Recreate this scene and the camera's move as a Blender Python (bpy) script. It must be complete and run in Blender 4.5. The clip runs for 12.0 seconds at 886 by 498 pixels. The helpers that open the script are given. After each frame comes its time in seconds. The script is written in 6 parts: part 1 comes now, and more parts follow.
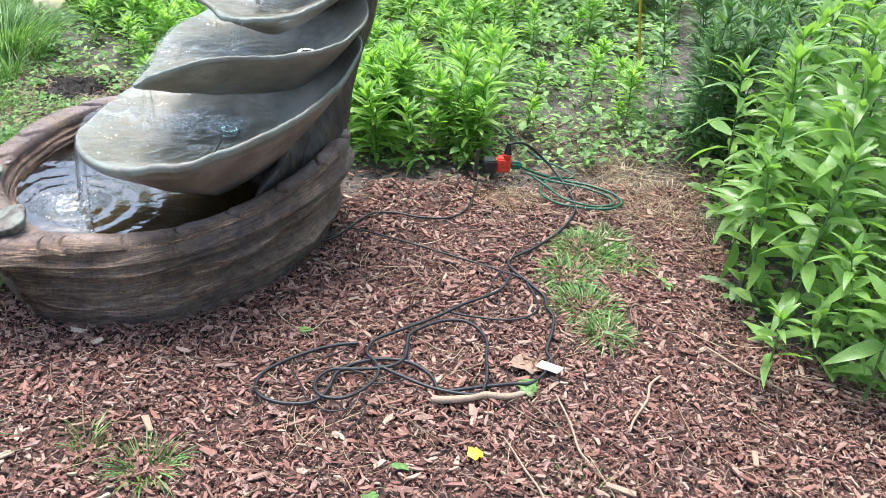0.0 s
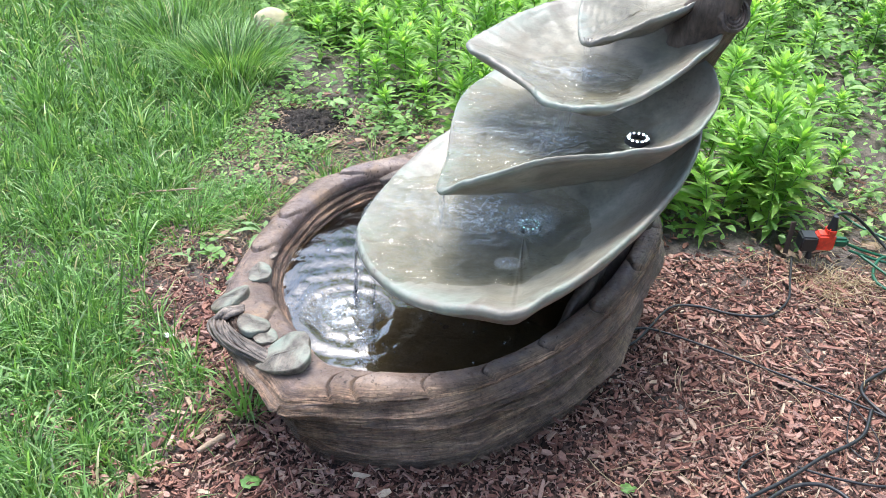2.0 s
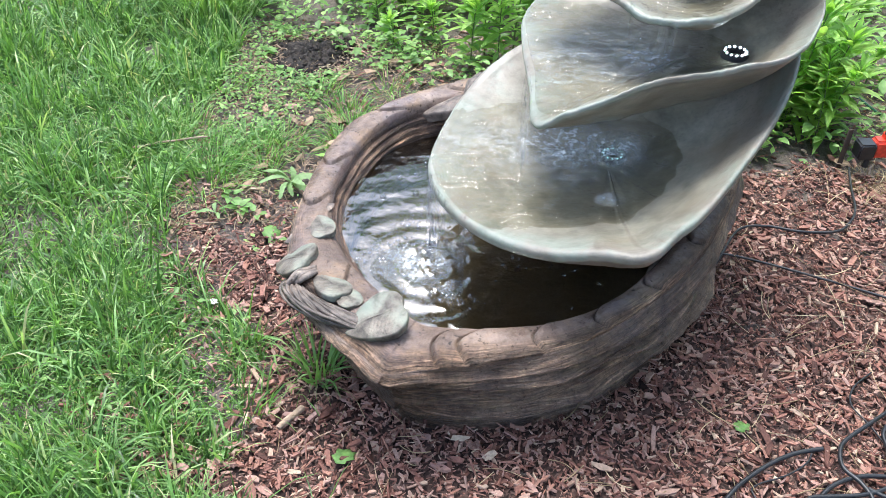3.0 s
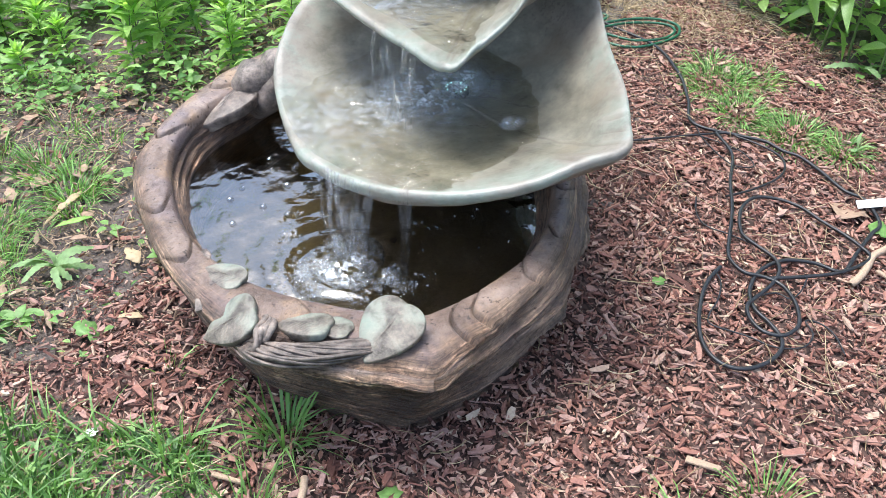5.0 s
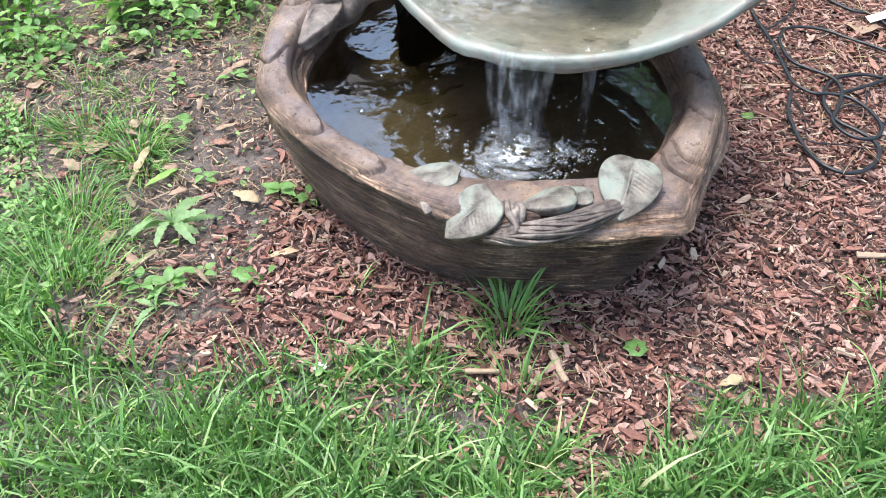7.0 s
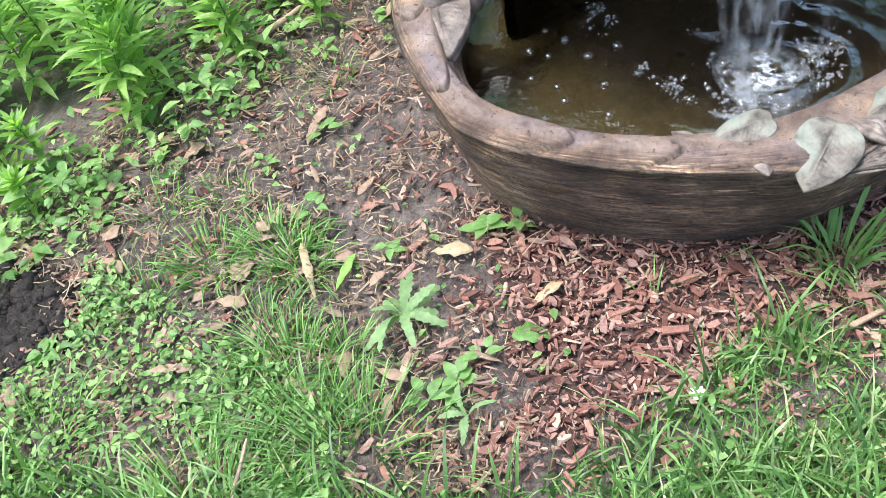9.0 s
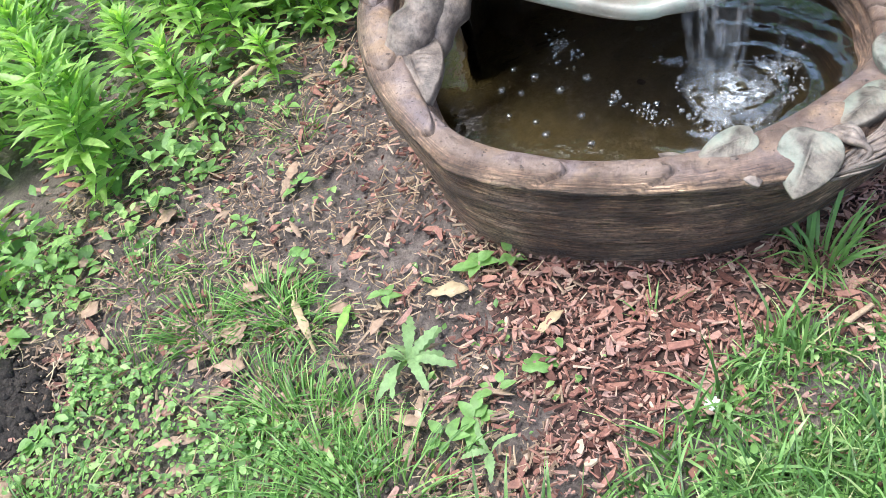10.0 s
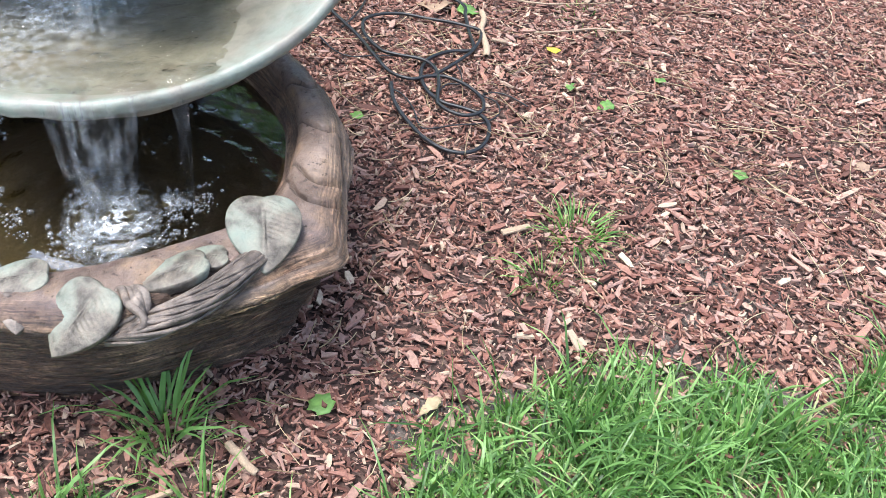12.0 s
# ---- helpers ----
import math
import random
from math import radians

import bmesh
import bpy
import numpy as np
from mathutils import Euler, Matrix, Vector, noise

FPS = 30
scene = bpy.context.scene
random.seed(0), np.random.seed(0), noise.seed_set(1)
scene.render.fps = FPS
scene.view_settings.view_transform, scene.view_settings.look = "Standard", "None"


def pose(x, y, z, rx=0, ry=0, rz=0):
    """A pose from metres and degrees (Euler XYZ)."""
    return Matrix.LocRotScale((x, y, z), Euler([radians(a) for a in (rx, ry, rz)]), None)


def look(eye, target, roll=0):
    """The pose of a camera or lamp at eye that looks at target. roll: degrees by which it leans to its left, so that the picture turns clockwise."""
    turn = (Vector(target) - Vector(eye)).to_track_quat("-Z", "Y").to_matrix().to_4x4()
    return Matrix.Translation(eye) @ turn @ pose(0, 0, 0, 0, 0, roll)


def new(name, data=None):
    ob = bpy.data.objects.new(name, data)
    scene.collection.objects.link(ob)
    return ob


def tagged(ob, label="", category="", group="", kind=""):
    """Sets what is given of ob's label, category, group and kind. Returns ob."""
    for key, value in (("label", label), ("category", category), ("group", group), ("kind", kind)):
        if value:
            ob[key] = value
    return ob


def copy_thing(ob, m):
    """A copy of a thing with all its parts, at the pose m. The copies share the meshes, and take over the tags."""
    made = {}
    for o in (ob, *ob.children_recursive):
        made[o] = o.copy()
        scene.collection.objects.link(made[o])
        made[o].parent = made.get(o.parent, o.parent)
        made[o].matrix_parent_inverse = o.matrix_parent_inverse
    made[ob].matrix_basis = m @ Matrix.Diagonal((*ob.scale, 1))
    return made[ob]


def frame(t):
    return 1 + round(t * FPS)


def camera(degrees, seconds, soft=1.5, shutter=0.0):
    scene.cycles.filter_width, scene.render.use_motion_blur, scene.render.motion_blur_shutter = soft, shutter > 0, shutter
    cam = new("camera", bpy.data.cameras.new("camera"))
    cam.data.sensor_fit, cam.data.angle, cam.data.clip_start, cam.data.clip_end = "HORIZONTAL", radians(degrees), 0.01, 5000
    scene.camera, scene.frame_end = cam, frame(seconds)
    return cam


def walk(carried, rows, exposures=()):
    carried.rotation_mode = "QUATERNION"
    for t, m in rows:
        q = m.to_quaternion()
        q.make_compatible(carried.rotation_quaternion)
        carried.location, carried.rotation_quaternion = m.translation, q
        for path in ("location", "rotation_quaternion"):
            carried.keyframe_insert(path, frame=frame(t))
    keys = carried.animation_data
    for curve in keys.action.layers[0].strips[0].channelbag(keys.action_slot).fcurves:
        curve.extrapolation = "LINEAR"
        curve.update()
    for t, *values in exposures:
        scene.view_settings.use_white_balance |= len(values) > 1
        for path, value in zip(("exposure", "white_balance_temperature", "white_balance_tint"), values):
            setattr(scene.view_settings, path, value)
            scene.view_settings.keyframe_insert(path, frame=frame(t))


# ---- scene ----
cam = camera(54.5, 12.0, soft=0.8)
PATH = [
    (0, (0.202, -0.076, 1.467), (0.097, 1.642, 0.448), 5.5),
    (0.5, (0.14, 0.121, 1.456), (-0.186, 1.735, 0.321), 3.1),
    (1, (0.044, 0.336, 1.522), (-0.603, 1.897, 0.452), -2.1),
    (1.5, (-0.093, 0.453, 1.539), (-0.722, 2.002, 0.441), -1.8),
    (2, (-0.362, 0.46, 1.542), (-0.782, 2.062, 0.421), 1.5),
    (2.5, (-0.576, 0.46, 1.525), (-0.917, 2.068, 0.386), 2.5),
    (3, (-0.71, 0.554, 1.472), (-0.971, 2.083, 0.21), 0.3),
    (3.5, (-0.873, 0.605, 1.433), (-0.874, 2.108, 0.114), -0.5),
    (3.7, (-0.965, 0.605, 1.425), (-0.827, 2.094, 0.098), -0.5),
    (5.3, (-1.641, 0.804, 1.358), (-0.77, 2.087, 0.094), 1.8),
    (5.5, (-1.758, 0.801, 1.368), (-0.835, 2.055, 0.113), 1.9),
    (6, (-1.921, 0.883, 1.315), (-0.949, 2.054, 0.017), 2.4),
    (6.5, (-2.019, 1.02, 1.303), (-1.015, 2.078, -0.065), 1.9),
    (6.7, (-2.053, 1.071, 1.305), (-1.032, 2.096, -0.075), 1.4),
    (8.3, (-2.235, 1.663, 1.207), (-1.2, 2.506, -0.282), -10.9),
    (8.5, (-2.24, 1.726, 1.227), (-1.195, 2.55, -0.265), -12.6),
    (9, (-2.267, 1.927, 1.249), (-1.147, 2.652, -0.241), -16.4),
    (9.5, (-2.311, 2.07, 1.293), (-1.113, 2.728, -0.167), -18.6),
    (10, (-2.318, 2.042, 1.275), (-1.068, 2.618, -0.176), -16.1),
    (10.5, (-2.299, 1.895, 1.231), (-1.053, 2.406, -0.247), -11.2),
    (11, (-2.224, 1.665, 1.211), (-0.994, 2.128, -0.297), -5.2),
    (11.5, (-2.116, 1.479, 1.197), (-0.83, 1.854, -0.287), 1.8),
    (12, (-1.916, 1.297, 1.184), (-0.463, 1.555, -0.166), 7.3),
]
walk(cam, [(t, look(eye, target, roll)) for t, eye, target, roll in PATH])

# ---- world, sun, exposure ----
world = bpy.data.worlds.new("sky")
scene.world = world
world.use_nodes = True
wn = world.node_tree
sky = wn.nodes.new("ShaderNodeTexSky")
sky.sky_type = 'NISHITA'
sky.sun_disc = False
sky.sun_elevation = radians(73.8)
sky.sun_rotation = radians(-31.0)
sky.air_density, sky.dust_density, sky.ozone_density = 1.0, 3.5, 1.0
haze = wn.nodes.new("ShaderNodeHueSaturation")
haze.inputs["Saturation"].default_value = 0.95
wn.links.new(sky.outputs[0], haze.inputs["Color"])
wn.links.new(haze.outputs[0], wn.nodes["Background"].inputs[0])
wn.nodes["Background"].inputs[1].default_value = 0.128

sun_data = bpy.data.lights.new("sun", 'SUN')
sun_data.energy, sun_data.angle, sun_data.color = 1.4, radians(24), (1.0, 0.97, 0.94)
sun = new("sun", sun_data)
sun.matrix_world = look((-0.9, 1.5, 6.0), (0, 0, 0))

scene.view_settings.exposure = 1.84
scene.view_settings.use_white_balance = True
scene.view_settings.white_balance_tint = 6.0
scene.view_settings.white_balance_temperature = 6150

# ---- materials ----
def mat_base(name):
    m = bpy.data.materials.new(name)
    m.use_nodes = True
    nt = m.node_tree
    return m, nt, nt.nodes["Principled BSDF"]


def nd(nt, kind, **sets):
    n = nt.nodes.new(kind)
    for k, v in sets.items():
        n.inputs[k.replace("_", " ")].default_value = v
    return n


def ramp(nt, fac, stops):
    r = nt.nodes.new("ShaderNodeValToRGB")
    e = r.color_ramp.elements
    e[0].position, e[0].color = stops[0][0], (*stops[0][1], 1)
    e[1].position, e[1].color = stops[-1][0], (*stops[-1][1], 1)
    for p, c in stops[1:-1]:
        x = e.new(p)
        x.color = (*c, 1)
    nt.links.new(fac, r.inputs[0])
    return r.outputs[0]


def coords(nt, scale=(1, 1, 1)):
    tc = nt.nodes.new("ShaderNodeTexCoord")
    mp = nt.nodes.new("ShaderNodeMapping")
    mp.inputs["Scale"].default_value = scale
    nt.links.new(tc.outputs["Object"], mp.inputs[0])
    return mp.outputs[0]


def noise_fac(nt, vec, scale, detail=6.0, rough=0.6):
    n = nd(nt, "ShaderNodeTexNoise", Scale=scale, Detail=detail, Roughness=rough)
    nt.links.new(vec, n.inputs["Vector"])
    return n.outputs["Fac"]


def mix_rgb(nt, fac, a, b, mode='MIX'):
    m = nt.nodes.new("ShaderNodeMix")
    m.data_type, m.blend_type = 'RGBA', mode
    for sock, v in ((m.inputs[0], fac), (m.inputs[6], a), (m.inputs[7], b)):
        if isinstance(v, bpy.types.NodeSocket):
            nt.links.new(v, sock)
        elif isinstance(v, (int, float)):
            sock.default_value = v
        else:
            sock.default_value = (*v, 1)
    return m.outputs[2]


def bump(nt, bsdf, fac, strength, dist=0.01, prev=None):
    b = nd(nt, "ShaderNodeBump", Strength=strength, Distance=dist)
    nt.links.new(fac, b.inputs["Height"])
    if prev is not None:
        nt.links.new(prev, b.inputs["Normal"])
    nt.links.new(b.outputs[0], bsdf.inputs["Normal"])
    return b.outputs[0]


def stone_mat(name, stops, scale, grain_scale, rough, stain=None, rim=None, bump_strength=0.5, lip=None, contrast=0.85):
    m, nt, b = mat_base(name)
    v = coords(nt)
    vg = coords(nt, grain_scale)
    big = noise_fac(nt, v, scale, 7, 0.65)
    fine = noise_fac(nt, vg, 1.0, 9, 0.7)
    col = ramp(nt, big, stops)
    col = mix_rgb(nt, contrast, col, ramp(nt, fine, [(0.36, (0.25, 0.24, 0.23)), (0.5, (0.78, 0.78, 0.78)), (0.66, (1.4, 1.36, 1.3))]), 'MULTIPLY')
    scratch = ramp(nt, noise_fac(nt, v, 48.0, 8, 0.75), [(0.34, (0.45, 0.42, 0.4)), (0.48, (1.0, 1.0, 1.0))])
    col = mix_rgb(nt, contrast * 0.7, col, scratch, 'MULTIPLY')
    if rim:
        at = nt.nodes.new("ShaderNodeAttribute")
        at.attribute_name = "rim_mix"
        rim_col = ramp(nt, noise_fac(nt, v, 9.0, 7, 0.7), rim)
        specks = ramp(nt, noise_fac(nt, v, 120.0, 3, 0.5), [(0.36, (0.35, 0.3, 0.28)), (0.44, (1, 1, 1))])
        rim_col = mix_rgb(nt, 0.8, rim_col, specks, 'MULTIPLY')
        col = mix_rgb(nt, at.outputs["Fac"], col, rim_col)
    if stain:
        lo, hi, c, sc = stain
        f = nt.nodes.new("ShaderNodeMapRange")
        f.inputs[1].default_value, f.inputs[2].default_value = lo, hi
        nt.links.new(noise_fac(nt, v, sc, 5, 0.6), f.inputs[0])
        col = mix_rgb(nt, f.outputs[0], col, c)
    if lip:
        at2 = nt.nodes.new("ShaderNodeAttribute")
        at2.attribute_name = "lip"
        pale = mix_rgb(nt, contrast, ramp(nt, noise_fac(nt, v, 8.0, 7, 0.7), lip), ramp(nt, fine, [(0.36, (0.5, 0.48, 0.46)), (0.52, (1, 1, 1))]), 'MULTIPLY')
        col = mix_rgb(nt, at2.outputs["Fac"], col, pale)
        at3 = nt.nodes.new("ShaderNodeAttribute")
        at3.attribute_name = "crease"
        col = mix_rgb(nt, at3.outputs["Fac"], col, (0.12, 0.10, 0.08))
    nt.links.new(col, b.inputs["Base Color"])
    rr = nt.nodes.new("ShaderNodeMapRange")
    rr.inputs[1].default_value, rr.inputs[2].default_value = 0.3, 0.7
    rr.inputs[3].default_value, rr.inputs[4].default_value = rough - 0.14, rough + 0.12
    nt.links.new(big, rr.inputs[0])
    nt.links.new(rr.outputs[0], b.inputs["Roughness"])
    n1 = bump(nt, b, fine, bump_strength, 0.006)
    bump(nt, b, noise_fac(nt, v, 160.0, 4, 0.6), 0.25, 0.002, n1)
    return m


def math_node(nt, op, a, b=None):
    n = nt.nodes.new("ShaderNodeMath")
    n.operation = op
    for sock, v in zip(n.inputs, (a, b)):
        if isinstance(v, bpy.types.NodeSocket):
            nt.links.new(v, sock)
        elif v is not None:
            sock.default_value = v
    return n.outputs[0]


def attribute(nt, name):
    at = nt.nodes.new("ShaderNodeAttribute")
    at.attribute_name = name
    return at.outputs["Fac"]


def basin_mat():
    """Brown cast stone: wall carved with fine wood grain that follows the layers, paler smooth rim of overlapping tongues."""
    m, nt, b = mat_base("weathered_brown_cast_stone")
    v = coords(nt)
    rim = attribute(nt, "rim_mix")

    def grained(fine, long, detail, rough):
        xyz = nt.nodes.new("ShaderNodeCombineXYZ")
        nt.links.new(math_node(nt, 'MULTIPLY', attribute(nt, "along"), long), xyz.inputs[0])
        nt.links.new(math_node(nt, 'MULTIPLY', attribute(nt, "layer"), fine), xyz.inputs[2])
        return noise_fac(nt, xyz.outputs[0], 1.0, detail, rough)

    tone = noise_fac(nt, v, 6.5, 8, 0.72)
    col = ramp(nt, tone, [(0.32, (0.036, 0.020, 0.013)), (0.45, (0.130, 0.080, 0.054)), (0.56, (0.260, 0.172, 0.120)), (0.68, (0.41, 0.30, 0.225))])
    bands = ramp(nt, grained(34.0, 2.6, 6, 0.65), [(0.34, (0.36, 0.33, 0.31)), (0.50, (0.95, 0.95, 0.95)), (0.62, (1.6, 1.52, 1.4))])
    col = mix_rgb(nt, 0.9, col, bands, 'MULTIPLY')
    moss = nt.nodes.new("ShaderNodeMapRange")
    moss.inputs[1].default_value, moss.inputs[2].default_value, moss.inputs[4].default_value = 0.54, 0.76, 0.45
    nt.links.new(noise_fac(nt, v, 3.2, 6, 0.65), moss.inputs[0])
    col = mix_rgb(nt, moss.outputs[0], col, (0.17, 0.135, 0.062))
    line = grained(300.0, 11.0, 7, 0.72)
    lines = ramp(nt, line, [(0.36, (0.16, 0.14, 0.13)), (0.45, (0.66, 0.62, 0.60)), (0.53, (1.05, 1.05, 1.05)), (0.64, (2.1, 2.0, 1.85))])
    col = mix_rgb(nt, 0.8, col, lines, 'MULTIPLY')
    hair = ramp(nt, grained(520.0, 22.0, 4, 0.6), [(0.40, (0.22, 0.19, 0.17)), (0.47, (1.0, 1.0, 1.0)), (0.62, (1.25, 1.22, 1.18))])
    col = mix_rgb(nt, 0.85, col, hair, 'MULTIPLY')
    pits = ramp(nt, noise_fac(nt, v, 140.0, 5, 0.7), [(0.36, (0.35, 0.30, 0.27)), (0.47, (1.0, 1.0, 1.0)), (0.66, (1.5, 1.45, 1.38))])
    col = mix_rgb(nt, 0.8, col, pits, 'MULTIPLY')
    rim_col = ramp(nt, noise_fac(nt, v, 7.0, 8, 0.70), [(0.30, (0.060, 0.040, 0.031)), (0.43, (0.130, 0.090, 0.072)), (0.56, (0.205, 0.152, 0.126)), (0.70, (0.32, 0.255, 0.22))])
    ochre = nt.nodes.new("ShaderNodeMapRange")
    ochre.inputs[1].default_value, ochre.inputs[2].default_value, ochre.inputs[4].default_value = 0.52, 0.68, 0.75
    nt.links.new(noise_fac(nt, v, 13.0, 6, 0.65), ochre.inputs[0])
    rim_col = mix_rgb(nt, ochre.outputs[0], rim_col, (0.235, 0.155, 0.092))
    mauve = nt.nodes.new("ShaderNodeMapRange")
    mauve.inputs[1].default_value, mauve.inputs[2].default_value, mauve.inputs[4].default_value = 0.52, 0.68, 0.8
    nt.links.new(noise_fac(nt, v, 9.0, 5, 0.6), mauve.inputs[0])
    rim_col = mix_rgb(nt, mauve.outputs[0], rim_col, (0.155, 0.125, 0.135))
    rim_col = mix_rgb(nt, 0.85, rim_col, ramp(nt, noise_fac(nt, v, 26.0, 9, 0.78), [(0.34, (0.40, 0.31, 0.26)), (0.46, (0.92, 0.89, 0.87)), (0.62, (1.2, 1.2, 1.2))]), 'MULTIPLY')
    rim_col = mix_rgb(nt, 0.9, rim_col, ramp(nt, noise_fac(nt, v, 95.0, 3, 0.5), [(0.315, (0.15, 0.12, 0.10)), (0.36, (1, 1, 1))]), 'MULTIPLY')
    # Rim colour goes darker along the cracks between the tongues.
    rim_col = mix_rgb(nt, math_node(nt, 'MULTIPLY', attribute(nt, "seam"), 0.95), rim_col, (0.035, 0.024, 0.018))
    col = mix_rgb(nt, rim, col, rim_col)
    nt.links.new(col, b.inputs["Base Color"])
    rr = nt.nodes.new("ShaderNodeMapRange")
    rr.inputs[1].default_value, rr.inputs[2].default_value = 0.35, 0.65
    rr.inputs[3].default_value, rr.inputs[4].default_value = 0.36, 0.62
    nt.links.new(tone, rr.inputs[0])
    nt.links.new(rr.outputs[0], b.inputs["Roughness"])
    h = nt.nodes.new("ShaderNodeMix")
    nt.links.new(rim, h.inputs[0])
    nt.links.new(ramp(nt, line, [(0.34, (0, 0, 0)), (0.58, (1, 1, 1))]), h.inputs[2])
    nt.links.new(noise_fac(nt, v, 60.0, 6, 0.7), h.inputs[3])
    n1 = bump(nt, b, h.outputs[0], 0.95, 0.006)
    n2 = bump(nt, b, noise_fac(nt, v, 38.0, 7, 0.7), 0.35, 0.006, n1)
    bump(nt, b, noise_fac(nt, v, 210.0, 4, 0.6), 0.3, 0.0016, n2)
    return m


M_basin = basin_mat()
M_vine = stone_mat("grooved_brown_cast_stone", [(0.3, (0.070, 0.052, 0.042)), (0.5, (0.165, 0.130, 0.110)), (0.7, (0.30, 0.25, 0.215))], 12.0, (40, 40, 40), 0.5, bump_strength=0.5)
M_leafstone = stone_mat("grey_green_cast_stone", [(0.3, (0.132, 0.120, 0.092)), (0.5, (0.190, 0.177, 0.138)), (0.7, (0.262, 0.248, 0.202))],
                        5.0, (16, 16, 30), 0.42, stain=(0.52, 0.75, (0.165, 0.125, 0.085), 5.5), bump_strength=0.28,
                        rim=[(0.3, (0.125, 0.092, 0.074)), (0.5, (0.24, 0.19, 0.158)), (0.7, (0.39, 0.325, 0.285))], lip=[(0.3, (0.16, 0.145, 0.122)), (0.44, (0.22, 0.20, 0.170)), (0.56, (0.21, 0.235, 0.20)), (0.64, (0.26, 0.25, 0.22)), (0.76, (0.36, 0.325, 0.29))], contrast=0.5)
M_ornament = stone_mat("pale_green_grey_cast_stone", [(0.3, (0.105, 0.080, 0.063)), (0.5, (0.178, 0.154, 0.124)), (0.7, (0.28, 0.25, 0.208))],
                       9.0, (24, 24, 40), 0.5, stain=(0.46, 0.66, (0.165, 0.195, 0.158), 11.0), bump_strength=0.7, contrast=0.95)
M_trunk = stone_mat("dark_brown_bark_cast_stone", [(0.3, (0.04, 0.028, 0.022)), (0.5, (0.09, 0.066, 0.053)), (0.7, (0.17, 0.13, 0.107))],
                    9.0, (60, 60, 10), 0.6, bump_strength=0.7)


def soil_mat(name, dark, mid, light, rough=0.92, scale=14.0):
    m, nt, b = mat_base(name)
    v = coords(nt)
    a = noise_fac(nt, v, scale, 8, 0.7)
    f = noise_fac(nt, v, 160.0, 6, 0.7)
    col = ramp(nt, a, [(0.3, dark), (0.5, mid), (0.72, light)])
    col = mix_rgb(nt, 0.6, col, ramp(nt, f, [(0.3, (0.35, 0.35, 0.35)), (0.7, (1.35, 1.3, 1.25))]), 'MULTIPLY')
    nt.links.new(col, b.inputs["Base Color"])
    b.inputs["Roughness"].default_value = rough
    n = bump(nt, b, f, 0.8, 0.006)
    bump(nt, b, noise_fac(nt, v, 45.0, 6, 0.65), 0.7, 0.02, n)
    return m


M_soil = soil_mat("damp_garden_soil", (0.045, 0.036, 0.033), (0.122, 0.100, 0.090), (0.22, 0.185, 0.165))
M_mulchbase = soil_mat("crumbled_bark_soil", (0.018, 0.011, 0.009), (0.045, 0.027, 0.022), (0.09, 0.055, 0.045), scale=30.0)
nt_ = M_mulchbase.node_tree
b_ = nt_.nodes["Principled BSDF"]
cells = nt_.nodes.new("ShaderNodeTexVoronoi")
cells.inputs["Scale"].default_value = 150.0
stretch = coords(nt_, (1.0, 0.45, 1.0))
warp = nt_.nodes.new("ShaderNodeVectorMath")
swirl = nd(nt_, "ShaderNodeTexNoise", Scale=22.0, Detail=3.0)
nt_.links.new(coords(nt_), swirl.inputs["Vector"])
mul = nt_.nodes.new("ShaderNodeVectorMath")
mul.operation = 'SCALE'
mul.inputs["Scale"].default_value = 0.05
nt_.links.new(swirl.outputs["Color"], mul.inputs[0])
nt_.links.new(stretch, warp.inputs[0])
nt_.links.new(mul.outputs[0], warp.inputs[1])
nt_.links.new(warp.outputs[0], cells.inputs["Vector"])
flakes = ramp(nt_, cells.outputs["Color"], [(0.15, (0.016, 0.009, 0.007)), (0.5, (0.055, 0.030, 0.024)), (0.75, (0.10, 0.058, 0.047)), (0.95, (0.18, 0.12, 0.10))])
nt_.links.new(flakes, b_.inputs["Base Color"])
lift = nt_.nodes.new("ShaderNodeBump")
lift.inputs["Strength"].default_value, lift.inputs["Distance"].default_value = 0.9, 0.006
nt_.links.new(cells.outputs["Color"], lift.inputs["Height"])
nt_.links.new(lift.outputs[0], b_.inputs["Normal"])
M_black_soil = soil_mat("wet_black_soil", (0.012, 0.009, 0.007), (0.026, 0.020, 0.016), (0.05, 0.038, 0.03), 0.85, 40.0)


def island_mat(name, stops, rough=0.7, trans=0.0, bump_scale=None, grain=(40, 40, 40), spec=0.4):
    m, nt, b = mat_base(name)
    geo = nt.nodes.new("ShaderNodeNewGeometry")
    col = ramp(nt, geo.outputs["Random Per Island"], stops)
    v = coords(nt, grain)
    f = noise_fac(nt, v, 1.0, 6, 0.65)
    col = mix_rgb(nt, 0.6, col, ramp(nt, f, [(0.3, (0.5, 0.5, 0.5)), (0.7, (1.3, 1.3, 1.3))]), 'MULTIPLY')
    nt.links.new(col, b.inputs["Base Color"])
    b.inputs["Roughness"].default_value = rough
    b.inputs["Specular IOR Level"].default_value = spec
    if bump_scale:
        bump(nt, b, f, bump_scale, 0.004)
    if trans > 0:
        t = nt.nodes.new("ShaderNodeBsdfTranslucent")
        bright = mix_rgb(nt, 1.0, col, (1.5, 1.6, 0.7), 'MULTIPLY')
        nt.links.new(bright, t.inputs[0])
        mx = nt.nodes.new("ShaderNodeMixShader")
        mx.inputs[0].default_value = trans
        nt.links.new(b.outputs[0], mx.inputs[1])
        nt.links.new(t.outputs[0], mx.inputs[2])
        nt.links.new(mx.outputs[0], nt.nodes["Material Output"].inputs[0])
    return m


